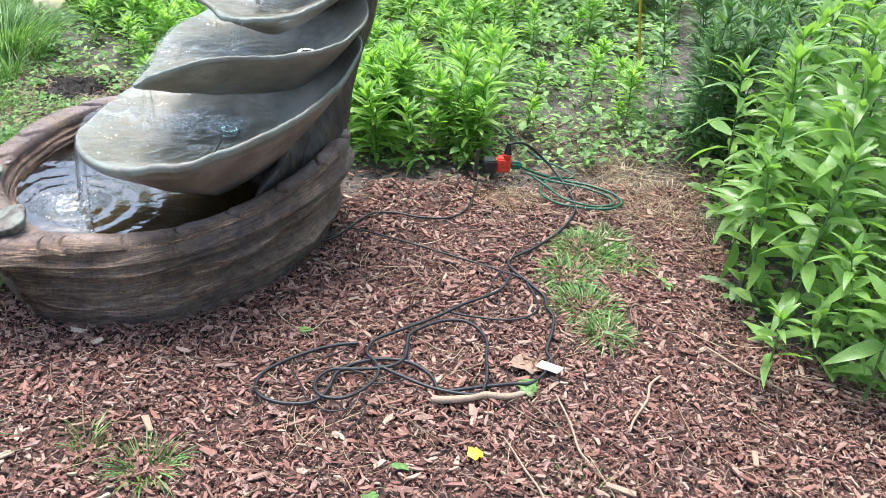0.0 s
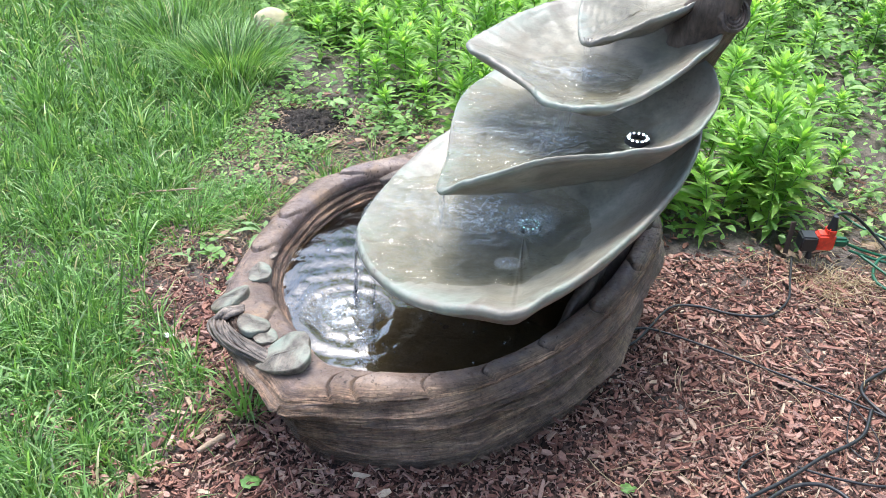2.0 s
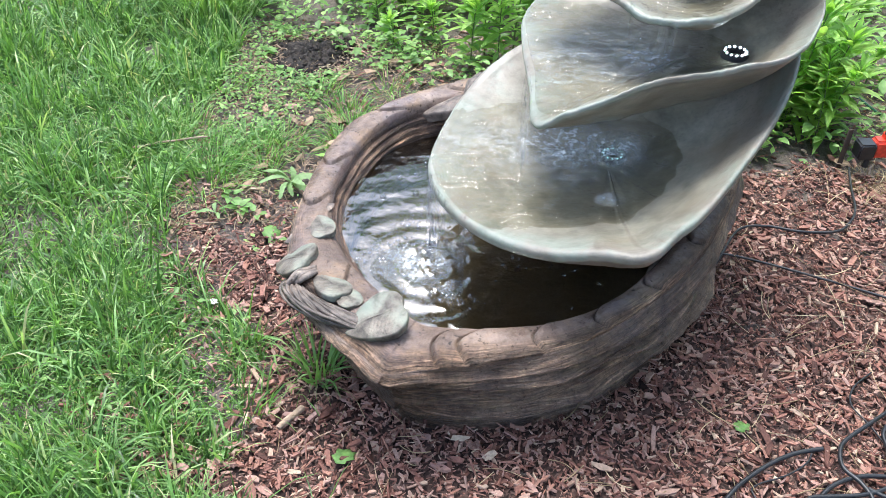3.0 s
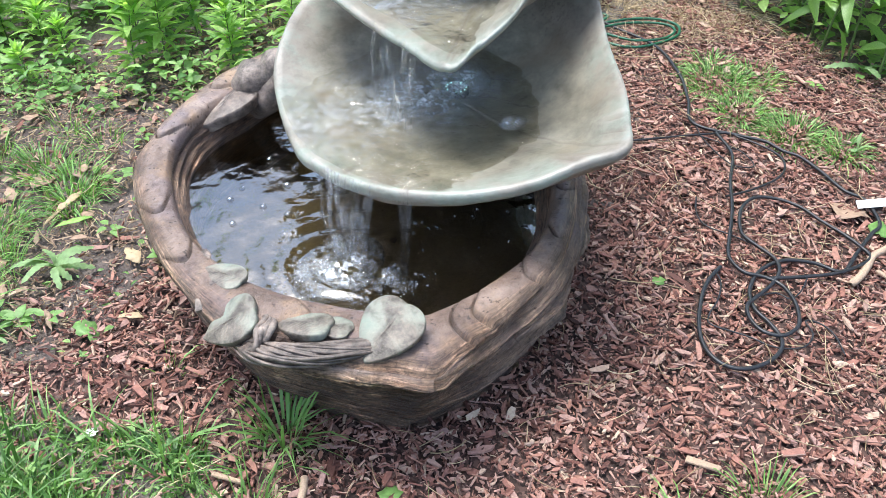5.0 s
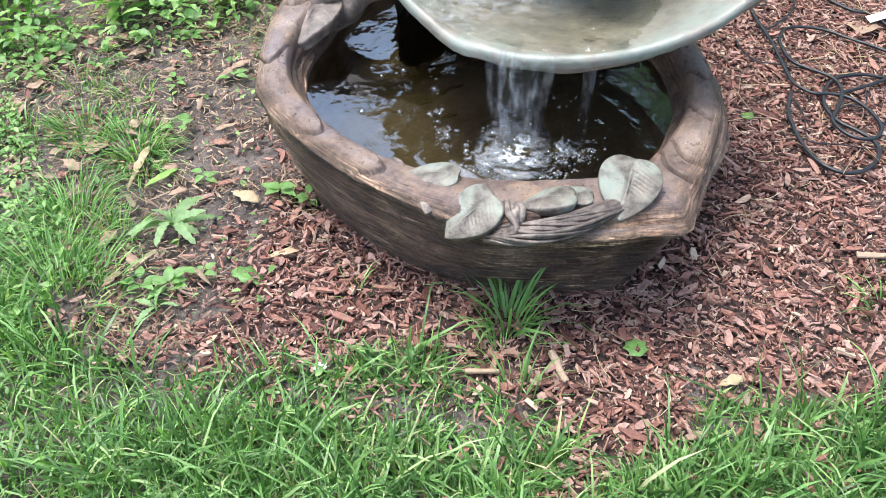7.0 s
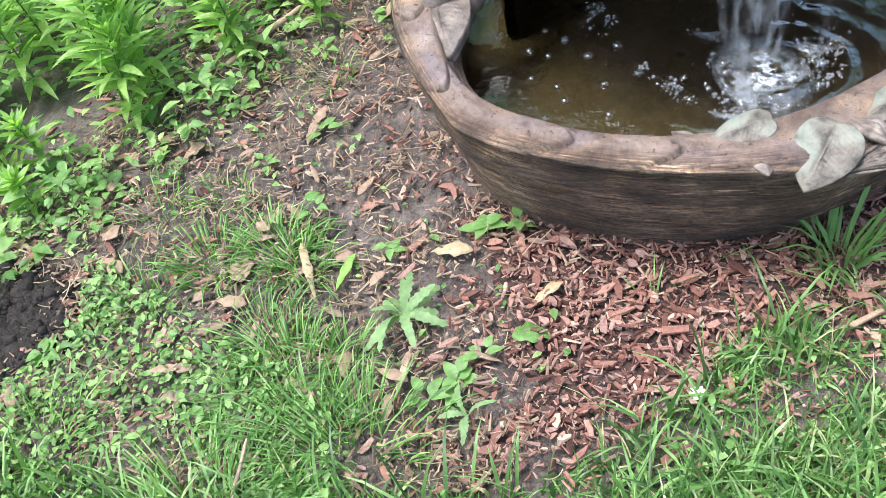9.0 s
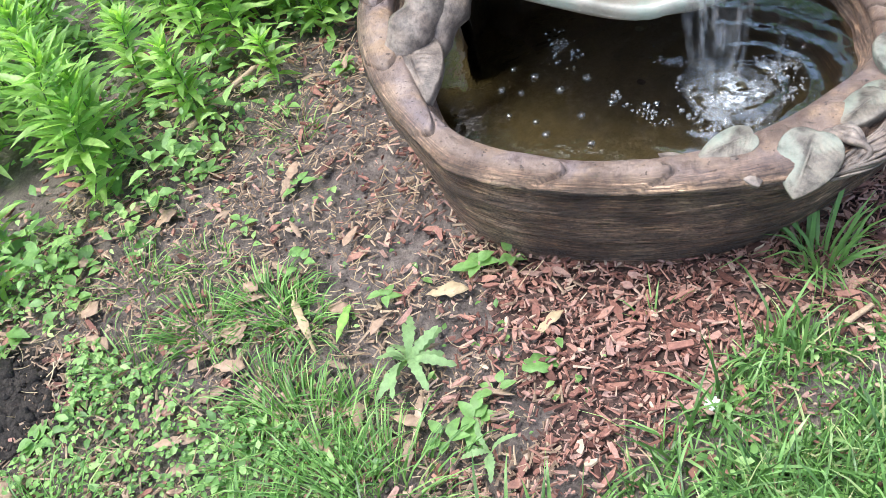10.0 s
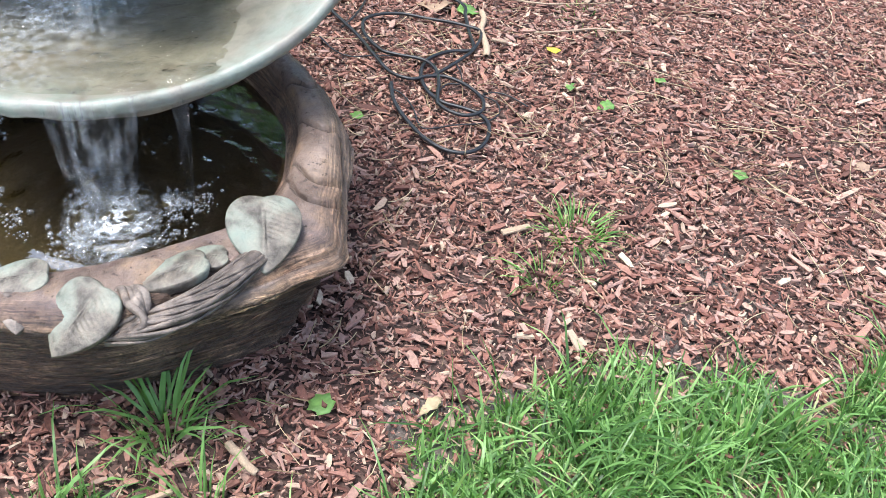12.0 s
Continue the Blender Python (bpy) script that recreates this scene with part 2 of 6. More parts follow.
M_chip = island_mat("red_brown_bark_chips", [(0.0, (0.060, 0.024, 0.018)), (0.20, (0.155, 0.065, 0.048)), (0.42, (0.256, 0.120, 0.091)), (0.58, (0.32, 0.166, 0.120)),
                                              (0.76, (0.315, 0.190, 0.160)), (0.92, (0.375, 0.242, 0.184)), (1.0, (0.48, 0.37, 0.27))], 0.72, 0, 0.5, (160, 160, 160))
M_straw = island_mat("dry_pale_straw", [(0.0, (0.24, 0.17, 0.10)), (0.6, (0.40, 0.31, 0.19)), (1.0, (0.52, 0.43, 0.29))], 0.75, 0.1, None, (60, 60, 60))
M_wood = island_mat("pale_dry_wood", [(0.0, (0.30, 0.21, 0.14)), (1.0, (0.44, 0.33, 0.24))], 0.75, 0, 0.5, (300, 300, 60))
M_grass = island_mat("green_lawn_grass", [(0.0, (0.045, 0.105, 0.03)), (0.3, (0.10, 0.20, 0.057)), (0.62, (0.18, 0.325, 0.102)), (0.85, (0.262, 0.44, 0.155)), (0.95, (0.37, 0.50, 0.21)), (1.0, (0.52, 0.46, 0.30))], 0.38, 0.36, None, (20, 20, 20))
M_tuft = island_mat("fresh_green_tuft_grass", [(0.0, (0.065, 0.15, 0.035)), (0.5, (0.155, 0.30, 0.085)), (0.9, (0.27, 0.44, 0.145)), (1.0, (0.42, 0.44, 0.23))], 0.4, 0.4, None, (20, 20, 20))
M_weed = island_mat("bright_green_weed_leaves", [(0.0, (0.135, 0.27, 0.06)), (0.5, (0.285, 0.46, 0.12)), (1.0, (0.43, 0.60, 0.21))], 0.36, 0.55, None, (60, 60, 60))
M_shoot = island_mat("yellow_green_young_leaves", [(0.0, (0.21, 0.39, 0.075)), (0.5, (0.32, 0.52, 0.13)), (1.0, (0.45, 0.64, 0.22))], 0.4, 0.45, None, (60, 60, 60))
M_dull = island_mat("grey_green_matte_leaves", [(0.0, (0.12, 0.21, 0.08)), (0.5, (0.20, 0.31, 0.13)), (1.0, (0.30, 0.42, 0.20))], 0.6, 0.3, None, (60, 60, 60))
M_lush = island_mat("mid_green_broad_leaves", [(0.0, (0.09, 0.19, 0.045)), (0.5, (0.195, 0.345, 0.085)), (1.0, (0.34, 0.50, 0.16))], 0.34, 0.42, None, (50, 50, 50), 0.5)
M_dark = island_mat("dark_green_narrow_leaves", [(0.0, (0.065, 0.145, 0.055)), (0.6, (0.14, 0.26, 0.095)), (1.0, (0.25, 0.39, 0.15))], 0.5, 0.3, None, (60, 60, 60))
M_low = island_mat("fresh_green_ground_cover", [(0.0, (0.085, 0.185, 0.05)), (0.6, (0.195, 0.345, 0.105)), (1.0, (0.35, 0.51, 0.19))], 0.45, 0.4, None, (60, 60, 60))
M_stem = island_mat("green_stems", [(0.0, (0.07, 0.13, 0.035)), (1.0, (0.13, 0.19, 0.06))], 0.5, 0.0, None)
M_scrap = island_mat("weathered_leaf_scraps", [(0.0, (0.15, 0.10, 0.07)), (0.6, (0.29, 0.205, 0.145)), (1.0, (0.44, 0.335, 0.235))], 0.8, 0.1, 0.5, (90, 90, 90))
M_dead = island_mat("dry_brown_leaves", [(0.0, (0.22, 0.13, 0.085)), (0.6, (0.34, 0.235, 0.165)), (1.0, (0.43, 0.34, 0.265))], 0.75, 0.15, 0.4, (60, 60, 60))


def plain_mat(name, color, rough, metal=0.0, speck=0.25, scale=80.0):
    m, nt, b = mat_base(name)
    v = coords(nt)
    f = noise_fac(nt, v, scale, 5, 0.6)
    lo = tuple(c * (1 - speck) for c in color)
    hi = tuple(min(1, c * (1 + speck)) for c in color)
    nt.links.new(ramp(nt, f, [(0.3, lo), (0.7, hi)]), b.inputs["Base Color"])
    b.inputs["Roughness"].default_value = rough
    b.inputs["Metallic"].default_value = metal
    bump(nt, b, f, 0.12, 0.002)
    return m


M_black = plain_mat("black_rubber", (0.013, 0.014, 0.017), 0.42)
M_green_cord = plain_mat("dark_green_vinyl", (0.012, 0.085, 0.045), 0.38)
M_red = plain_mat("orange_red_plastic", (0.60, 0.045, 0.022), 0.4)
M_white = plain_mat("white_plastic_tag", (0.75, 0.75, 0.73), 0.45)
M_yellow = plain_mat("yellow_leaf", (0.62, 0.50, 0.04), 0.5)
M_pole = plain_mat("orange_yellow_fibreglass", (0.62, 0.36, 0.03), 0.4)
M_stone = plain_mat("cream_limestone", (0.50, 0.43, 0.28), 0.8, 0, 0.3, 14.0)
M_rust = plain_mat("dark_rusty_metal", (0.06, 0.04, 0.03), 0.7)


def water_mat(name, tint, ripple_scale, strength, dist=0.01, f0=0.022):
    """A clear film: what lies below shows through, tinted, under a mirror sheen."""
    m, nt, b = mat_base(name)
    v = coords(nt)
    prev = None
    for sc, st, di in ((ripple_scale, strength, dist), (ripple_scale * 3.7, strength * 0.6, dist * 0.35)):
        n = nd(nt, "ShaderNodeBump", Strength=st, Distance=di)
        nt.links.new(noise_fac(nt, v, sc, 3, 0.5), n.inputs["Height"])
        if prev is not None:
            nt.links.new(prev, n.inputs["Normal"])
        prev = n.outputs[0]
    clear = nt.nodes.new("ShaderNodeBsdfTransparent")
    clear.inputs[0].default_value = (*tint, 1)
    gloss = nt.nodes.new("ShaderNodeBsdfGlossy")
    gloss.inputs["Roughness"].default_value = 0.03
    fr = nt.nodes.new("ShaderNodeLayerWeight")
    fr.inputs["Blend"].default_value = 0.5
    nt.links.new(prev, gloss.inputs["Normal"])
    nt.links.new(prev, fr.inputs["Normal"])
    sheen = math_node(nt, 'ADD', math_node(nt, 'MULTIPLY', math_node(nt, 'POWER', fr.outputs["Facing"], 5.0), 0.95), f0)
    mx = nt.nodes.new("ShaderNodeMixShader")
    nt.links.new(sheen, mx.inputs[0])
    nt.links.new(clear.outputs[0], mx.inputs[1])
    nt.links.new(gloss.outputs[0], mx.inputs[2])
    nt.links.new(mx.outputs[0], nt.nodes["Material Output"].inputs[0])
    nt.nodes.remove(b)
    return m


M_pond = water_mat("brown_pond_water", (0.45, 0.40, 0.27), 9.0, 0.30, 0.03, 0.24)
M_silt = soil_mat("olive_brown_silt", (0.09, 0.075, 0.038), (0.17, 0.14, 0.072), (0.26, 0.215, 0.125), 0.7, 7.0)


def stream_mat():
    m, nt, b = mat_base("falling_water")
    b.inputs["Base Color"].default_value = (0.93, 0.95, 0.97, 1)
    b.inputs["Roughness"].default_value = 0.08
    b.inputs["Transmission Weight"].default_value = 0.75
    b.inputs["IOR"].default_value = 1.333
    v = coords(nt, (48, 48, 15))
    f = noise_fac(nt, v, 1.0, 4, 0.6)
    mr = nt.nodes.new("ShaderNodeMapRange")
    mr.inputs[1].default_value, mr.inputs[2].default_value = 0.44, 0.66
    mr.inputs[3].default_value, mr.inputs[4].default_value = 0.03, 0.36
    nt.links.new(f, mr.inputs[0])
    nt.links.new(mr.outputs[0], b.inputs["Alpha"])
    bump(nt, b, f, 0.8, 0.01)
    return m


M_stream = stream_mat()


def bubble_mat(name, veil, f0):
    """A clear film with a faint white veil."""
    m = water_mat(name, (0.93, 0.94, 0.95), 200.0, 0.1, 0.002, f0)
    nt = m.node_tree
    white = nt.nodes.new("ShaderNodeBsdfDiffuse")
    white.inputs[0].default_value = (0.8, 0.82, 0.84, 1)
    mx = nt.nodes.new("ShaderNodeMixShader")
    mx.inputs[0].default_value = veil
    nt.links.new(nt.nodes["Material Output"].inputs[0].links[0].from_socket, mx.inputs[1])
    nt.links.new(white.outputs[0], mx.inputs[2])
    nt.links.new(mx.outputs[0], nt.nodes["Material Output"].inputs[0])
    return m


M_foam = bubble_mat("clear_foam_bubbles", 0.12, 0.05)
M_bubble = bubble_mat("clear_bubble_film", 0.01, 0.10)


def splash_mat(name, tint, scale, dist, f0=0.03):
    """Broken water: clear, with patches of white froth and of painted sky glints."""
    m = water_mat(name, tint, scale, 1.0, dist, f0)
    nt = m.node_tree
    froth_glint = nt.nodes.new("ShaderNodeBsdfDiffuse")
    froth_glint.inputs[0].default_value = (0.80, 0.84, 0.88, 1)
    mx = nt.nodes.new("ShaderNodeMixShader")
    patch = math_node(nt, 'MULTIPLY', ramp(nt, noise_fac(nt, coords(nt), 75.0, 5, 0.65), [(0.40, (0.02, 0.02, 0.02)), (0.64, (0.5, 0.5, 0.5))]), attribute(nt, "froth_glint"))
    nt.links.new(patch, mx.inputs[0])
    nt.links.new(nt.nodes["Material Output"].inputs[0].links[0].from_socket, mx.inputs[1])
    nt.links.new(froth_glint.outputs[0], mx.inputs[2])
    nt.links.new(mx.outputs[0], nt.nodes["Material Output"].inputs[0])
    return m


M_splash = splash_mat("churned_white_water", (0.86, 0.88, 0.88), 60.0, 0.03)
M_pool = splash_mat("clear_running_water", (0.80, 0.79, 0.73), 13.0, 0.030, 0.035)
M_led, nt_, b_ = mat_base("white_led_glow")
b_.inputs["Emission Color"].default_value = (0.8, 0.9, 1.0, 1)
b_.inputs["Emission Strength"].default_value = 22.0
M_led_dim, nt_, b_ = mat_base("dim_blue_green_led")
b_.inputs["Base Color"].default_value = (0.25, 0.42, 0.42, 1)
b_.inputs["Emission Color"].default_value = (0.4, 0.85, 0.9, 1)
b_.inputs["Emission Strength"].default_value = 1.5

# ---- small builders ----
rng = np.random.default_rng(7)


def raw_mesh(name, verts, faces, mat, smooth=True):
    """A mesh out of arrays: verts (n, 3), faces (m, k)."""
    verts = np.asarray(verts, dtype=np.float32)
    faces = np.asarray(faces, dtype=np.int32)
    me = bpy.data.meshes.new(name)
    k = faces.shape[1]
    me.vertices.add(len(verts))
    me.vertices.foreach_set("co", verts.ravel())
    me.loops.add(faces.size)
    me.loops.foreach_set("vertex_index", faces.ravel())
    me.polygons.add(len(faces))
    me.polygons.foreach_set("loop_start", np.arange(0, faces.size, k, dtype=np.int32))
    me.polygons.foreach_set("use_smooth", np.full(len(faces), smooth))
    me.update(calc_edges=True)
    me.validate()
    me.materials.append(mat)
    return me


def part(name, data, material=None, parent=None, label=""):
    """Links a bmesh or a mesh as one mesh object under a thing or a part."""
    if isinstance(data, bmesh.types.BMesh):
        me = bpy.data.meshes.new(name)
        data.to_mesh(me)
        data.free()
        me.materials.append(material)
        for p in me.polygons:
            p.use_smooth = True
        me.set_sharp_from_angle(angle=radians(38))
    else:
        me = data
    ob = new(name, me)
    if parent is not None:
        ob.parent = parent
    if label:
        ob["label"] = label
    return ob


def thing(name, at, label, category, group="", kind=""):
    ob = new(name)
    ob.matrix_world = at if isinstance(at, Matrix) else Matrix.Translation(at)
    ob.empty_display_size = 0.05
    return tagged(ob, label, category, group, kind)


def closed_spline(pts, n):
    """Closed Catmull-Rom through control rows, n steps in all, even by control."""
    p = np.asarray(pts, dtype=float)
    k = len(p)
    t = np.linspace(0, k, n, endpoint=False)
    i = np.floor(t).astype(int)
    f = (t - i)[:, None]
    a, b, c, d = p[(i - 1) % k], p[i % k], p[(i + 1) % k], p[(i + 2) % k]
    return 0.5 * (2 * b + (c - a) * f + (2 * a - 5 * b + 4 * c - d) * f ** 2 + (3 * b - a - 3 * c + d) * f ** 3)


def open_spline(pts, n):
    p = np.asarray(pts, dtype=float)
    p = np.vstack([2 * p[0] - p[1], p, 2 * p[-1] - p[-2]])
    k = len(p) - 3
    t = np.linspace(0, k - 1e-6, n)
    i = np.floor(t).astype(int)
    f = (t - i)[:, None]
    a, b, c, d = p[i], p[i + 1], p[i + 2], p[i + 3]
    return 0.5 * (2 * b + (c - a) * f + (2 * a - 5 * b + 4 * c - d) * f ** 2 + (3 * b - a - 3 * c + d) * f ** 3)


def tube_arrays(path, radius, sides=8):
    path = np.asarray(path, dtype=float)
    n = len(path)
    r = np.broadcast_to(np.asarray(radius, dtype=float), (n,))
    tang = np.gradient(path, axis=0)
    tang /= np.linalg.norm(tang, axis=1)[:, None] + 1e-9
    ref = np.array([0.13, 0.07, 1.0])
    if np.abs(tang @ ref).mean() > 0.85:
        ref = np.array([1.0, 0.2, 0.05])
    side = np.cross(tang, ref)
    side /= np.linalg.norm(side, axis=1)[:, None] + 1e-9
    up = np.cross(side, tang)
    ang = np.linspace(0, 2 * np.pi, sides, endpoint=False)
    v = path[:, None, :] + r[:, None, None] * (np.cos(ang)[None, :, None] * side[:, None, :] + np.sin(ang)[None, :, None] * up[:, None, :])
    v = v.reshape(-1, 3)
    q = []
    for i in range(n - 1):
        for j in range(sides):
            a, b = i * sides + j, i * sides + (j + 1) % sides
            q.append((a, b, b + sides, a + sides))
    return v, np.array(q)


def tube(name, pts, radius, mat, steps=60, sides=8):
    path = open_spline(pts, steps)
    v, q = tube_arrays(path, radius, sides)
    return raw_mesh(name, v, q, mat)


def box_bm(sx, sy, sz, bevel=0.0, seg=2):
    bm = bmesh.new()
    bmesh.ops.create_cube(bm, size=1.0, matrix=Matrix.Diagonal((sx, sy, sz, 1)))
    if bevel:
        bmesh.ops.bevel(bm, geom=list(bm.edges), offset=bevel, segments=seg, affect='EDGES')
    return bm


def inside(poly, x, y):
    """Even-odd test of arrays x, y against a polygon."""
    res = np.zeros(len(x), dtype=bool)
    px, py = poly[:, 0], poly[:, 1]
    j = len(poly) - 1
    for i in range(len(poly)):
        cross = ((py[i] > y) != (py[j] > y)) & (x < (px[j] - px[i]) * (y - py[i]) / (py[j] - py[i] + 1e-12) + px[i])
        res ^= cross
        j = i
    return res


def edge_noise(x, y, s, amp, seed=0.0):
    """Cheap smooth noise on arrays."""
    return amp * (np.sin(x * s + 1.3 * np.sin(y * s * 0.7 + seed)) * np.cos(y * s * 1.13 + seed + 1.7 * np.sin(x * s * 0.6))
                  + 0.5 * np.sin(x * s * 2.3 + y * s * 1.9 + seed * 2.0))


# ---- the ground and its zones ----
BOTTOM = [(-1.0, 1.74), (-.94, 1.73), (-.82, 1.745), (-.67, 1.80), (-.54, 1.91), (-.43, 2.06), (-.36, 2.26), (-.34, 2.42), (-.40, 2.56), (-.56, 2.66),
          (-.80, 2.67), (-1.02, 2.60), (-1.15, 2.52), (-1.215, 2.41), (-1.243, 2.25), (-1.225, 2.07), (-1.175, 1.94), (-1.08, 1.815), (-1.04, 1.775)]
RIM = [(-1.0, 1.632), (-.94, 1.645), (-.82, 1.68), (-.65, 1.76), (-.50, 1.91), (-.38, 2.10), (-.31, 2.30), (-.29, 2.48), (-.36, 2.64), (-.55, 2.76),
       (-.80, 2.77), (-1.05, 2.68), (-1.22, 2.54), (-1.30, 2.42), (-1.325, 2.22), (-1.31, 2.02), (-1.26, 1.86), (-1.13, 1.72), (-1.06, 1.672)]
INNER = [(-.965, 1.768), (-.92, 1.760), (-.81, 1.773), (-.665, 1.825), (-.55, 1.935), (-.44, 2.12), (-.37, 2.32), (-.355, 2.47), (-.42, 2.58), (-.57, 2.68),
         (-.80, 2.69), (-1.02, 2.60), (-1.155, 2.515), (-1.225, 2.40), (-1.252, 2.21), (-1.222, 2.05), (-1.155, 1.93), (-1.065, 1.84), (-1.01, 1.795)]
RIM_Z = [.285, .285, .285, .287, .292, .305, .32, .33, .33, .33, .33, .32, .305, .29, .283, .285, .29, .29, .287]

FOOT = closed_spline(BOTTOM, 120)
# the lawn lies west of this line
LAWN = np.array([(-2.6, 6.0), (-2.45, 4.4), (-2.02, 3.5), (-1.92, 2.95), (-1.86, 2.45), (-1.66, 2.16), (-1.53, 1.99), (-1.40, 1.87), (-1.31, 1.77),
                 (-1.29, 1.64), (-1.36, 1.57), (-1.50, 1.535), (-1.52, 1.50), (-1.36, 1.49), (-1.20, 1.46), (-1.06, 1.43), (-.95, 1.29), (-.82, 1.14),
                 (-.77, .98), (-.80, .85), (-.90, .79), (-.74, .73), (-.62, .62), (-.52, .50), (-.45, .2), (-.4, -3.0), (-9, -3), (-9, 6.0)])
# the mulch bed
BED = np.array([(-1.80, 1.9), (-1.82, 2.3), (-1.62, 2.62), (-1.28, 2.85), (-1.0, 2.98), (-.72, 2.92), (-.38, 2.80), (.0, 2.88), (.28, 2.92), (.6, 3.02), (1.0, 3.15),
                (1.0, 2.6), (1.02, 2.4), (1.04, 2.12), (1.25, 1.95), (1.7, 1.75), (2.4, 1.3), (2.4, -2.6), (-1.5, -2.6), (-1.6, 1.2)])



def in_lawn(x, y):
    return inside(LAWN, x + edge_noise(x, y, 9.0, 0.035), y + edge_noise(y, x, 11.0, 0.035, 2.0))


def in_bed(x, y):
    return inside(BED, x + edge_noise(x, y, 8.0, 0.04, 1.0), y + edge_noise(y, x, 9.0, 0.04, 3.0))


def sheet(name, xs, ys, height, mat):
    gx, gy = np.meshgrid(xs, ys)
    z = height(gx, gy)
    v = np.stack([gx, gy, z], -1).reshape(-1, 3)
    nx, ny = len(xs), len(ys)
    i, j = np.meshgrid(np.arange(nx - 1), np.arange(ny - 1))
    a = (j * nx + i).ravel()
    return raw_mesh(name, v, np.stack([a, a + 1, a + nx + 1, a + nx], -1), mat)


def ground_height(x, y):
    near = np.exp(-((x + 0.5) ** 2 + (y - 2.5) ** 2) / 30.0)
    z = -0.012 + edge_noise(x, y, 4.0, 0.005) * near + edge_noise(x, y, 17.0, 0.003, 1.0) * near
    d = np.hypot(x + 1.68, y - 3.38)
    return z + 0.03 * np.exp(-(d / 0.11) ** 2) * (1 + 0.4 * np.sin(x * 70) * np.sin(y * 60))


far = np.array([6, 9, 15, 30, 80, 300, 900.0])
axis_x = np.concatenate([-far[::-1] - 1, np.arange(-5, 4.0, 0.07), far])
axis_y = np.concatenate([-far[::-1], np.arange(-3, 6.5, 0.07), far + 2])
tagged(part("ground", sheet("ground", axis_x, axis_y, ground_height, M_soil)), "damp brown garden soil with bare patches", "ground", kind="structure")


def bed_cover(x, y):
    """How thickly the mulch lies: thin and patchy towards the soil behind the fountain."""
    reach = (.08, .16, .25, .34)
    deep = sum(inside(BED, x + a * r, y + b * r).astype(float) for r in reach for a, b in ((1, 0), (-1, 0), (0, 1), (0, -1), (.7, .7), (-.7, .7))) / 24
    return np.where((x < -0.3) & (y > 2.15), np.clip((deep - 0.22) * 1.6 + edge_noise(x, y, 10.0, 0.4, 8.0), 0.04, 1), 1.0) * (1 - 0.9 * np.exp(-((np.hypot(x + 1.50, y - 2.62) / 0.24) ** 2))) * np.where(x < -0.3, 1 - 0.82 * np.clip((y - 2.36 - 0.25 * np.clip(x + 1.3, 0, 1)) / 0.22, 0, 1), 1.0)


def bed_sheet():
    xs, ys = np.arange(-1.75, 2.5, 0.03), np.arange(-2.7, 3.1, 0.03)
    gx, gy = np.meshgrid(xs, ys)
    ok = in_bed(gx.ravel(), gy.ravel()) & ~in_lawn(gx.ravel(), gy.ravel())
    soft = ok.reshape(gx.shape).astype(float)
    soft = soft * bed_cover(gx.ravel(), gy.ravel()).reshape(gx.shape)
    for _ in range(4):
        p = np.pad(soft, 1, mode="edge")
        soft = (p[:-2, 1:-1] + p[2:, 1:-1] + p[1:-1, :-2] + p[1:-1, 2:] + 2 * soft) / 6
    z = -0.034 + 0.030 * soft + edge_noise(gx, gy, 23.0, 0.003, 4.0) * soft + edge_noise(gx, gy, 13.0, 0.014, 7.0) * (1 - soft) * soft * 3
    v = np.stack([gx, gy, z], -1).reshape(-1, 3)
    nx, ny = len(xs), len(ys)
    i, j = np.meshgrid(np.arange(nx - 1), np.arange(ny - 1))
    a = (j * nx + i).ravel()
    keep = soft.ravel()[a] > 0.02
    a = a[keep]
    return raw_mesh("mulch_bed", v, np.stack([a, a + 1, a + nx + 1, a + nx], -1), M_mulchbase)


tagged(part("mulch_bed", bed_sheet()), "crumbly red-brown mulch bed round the fountain", "mulch bed", kind="structure")


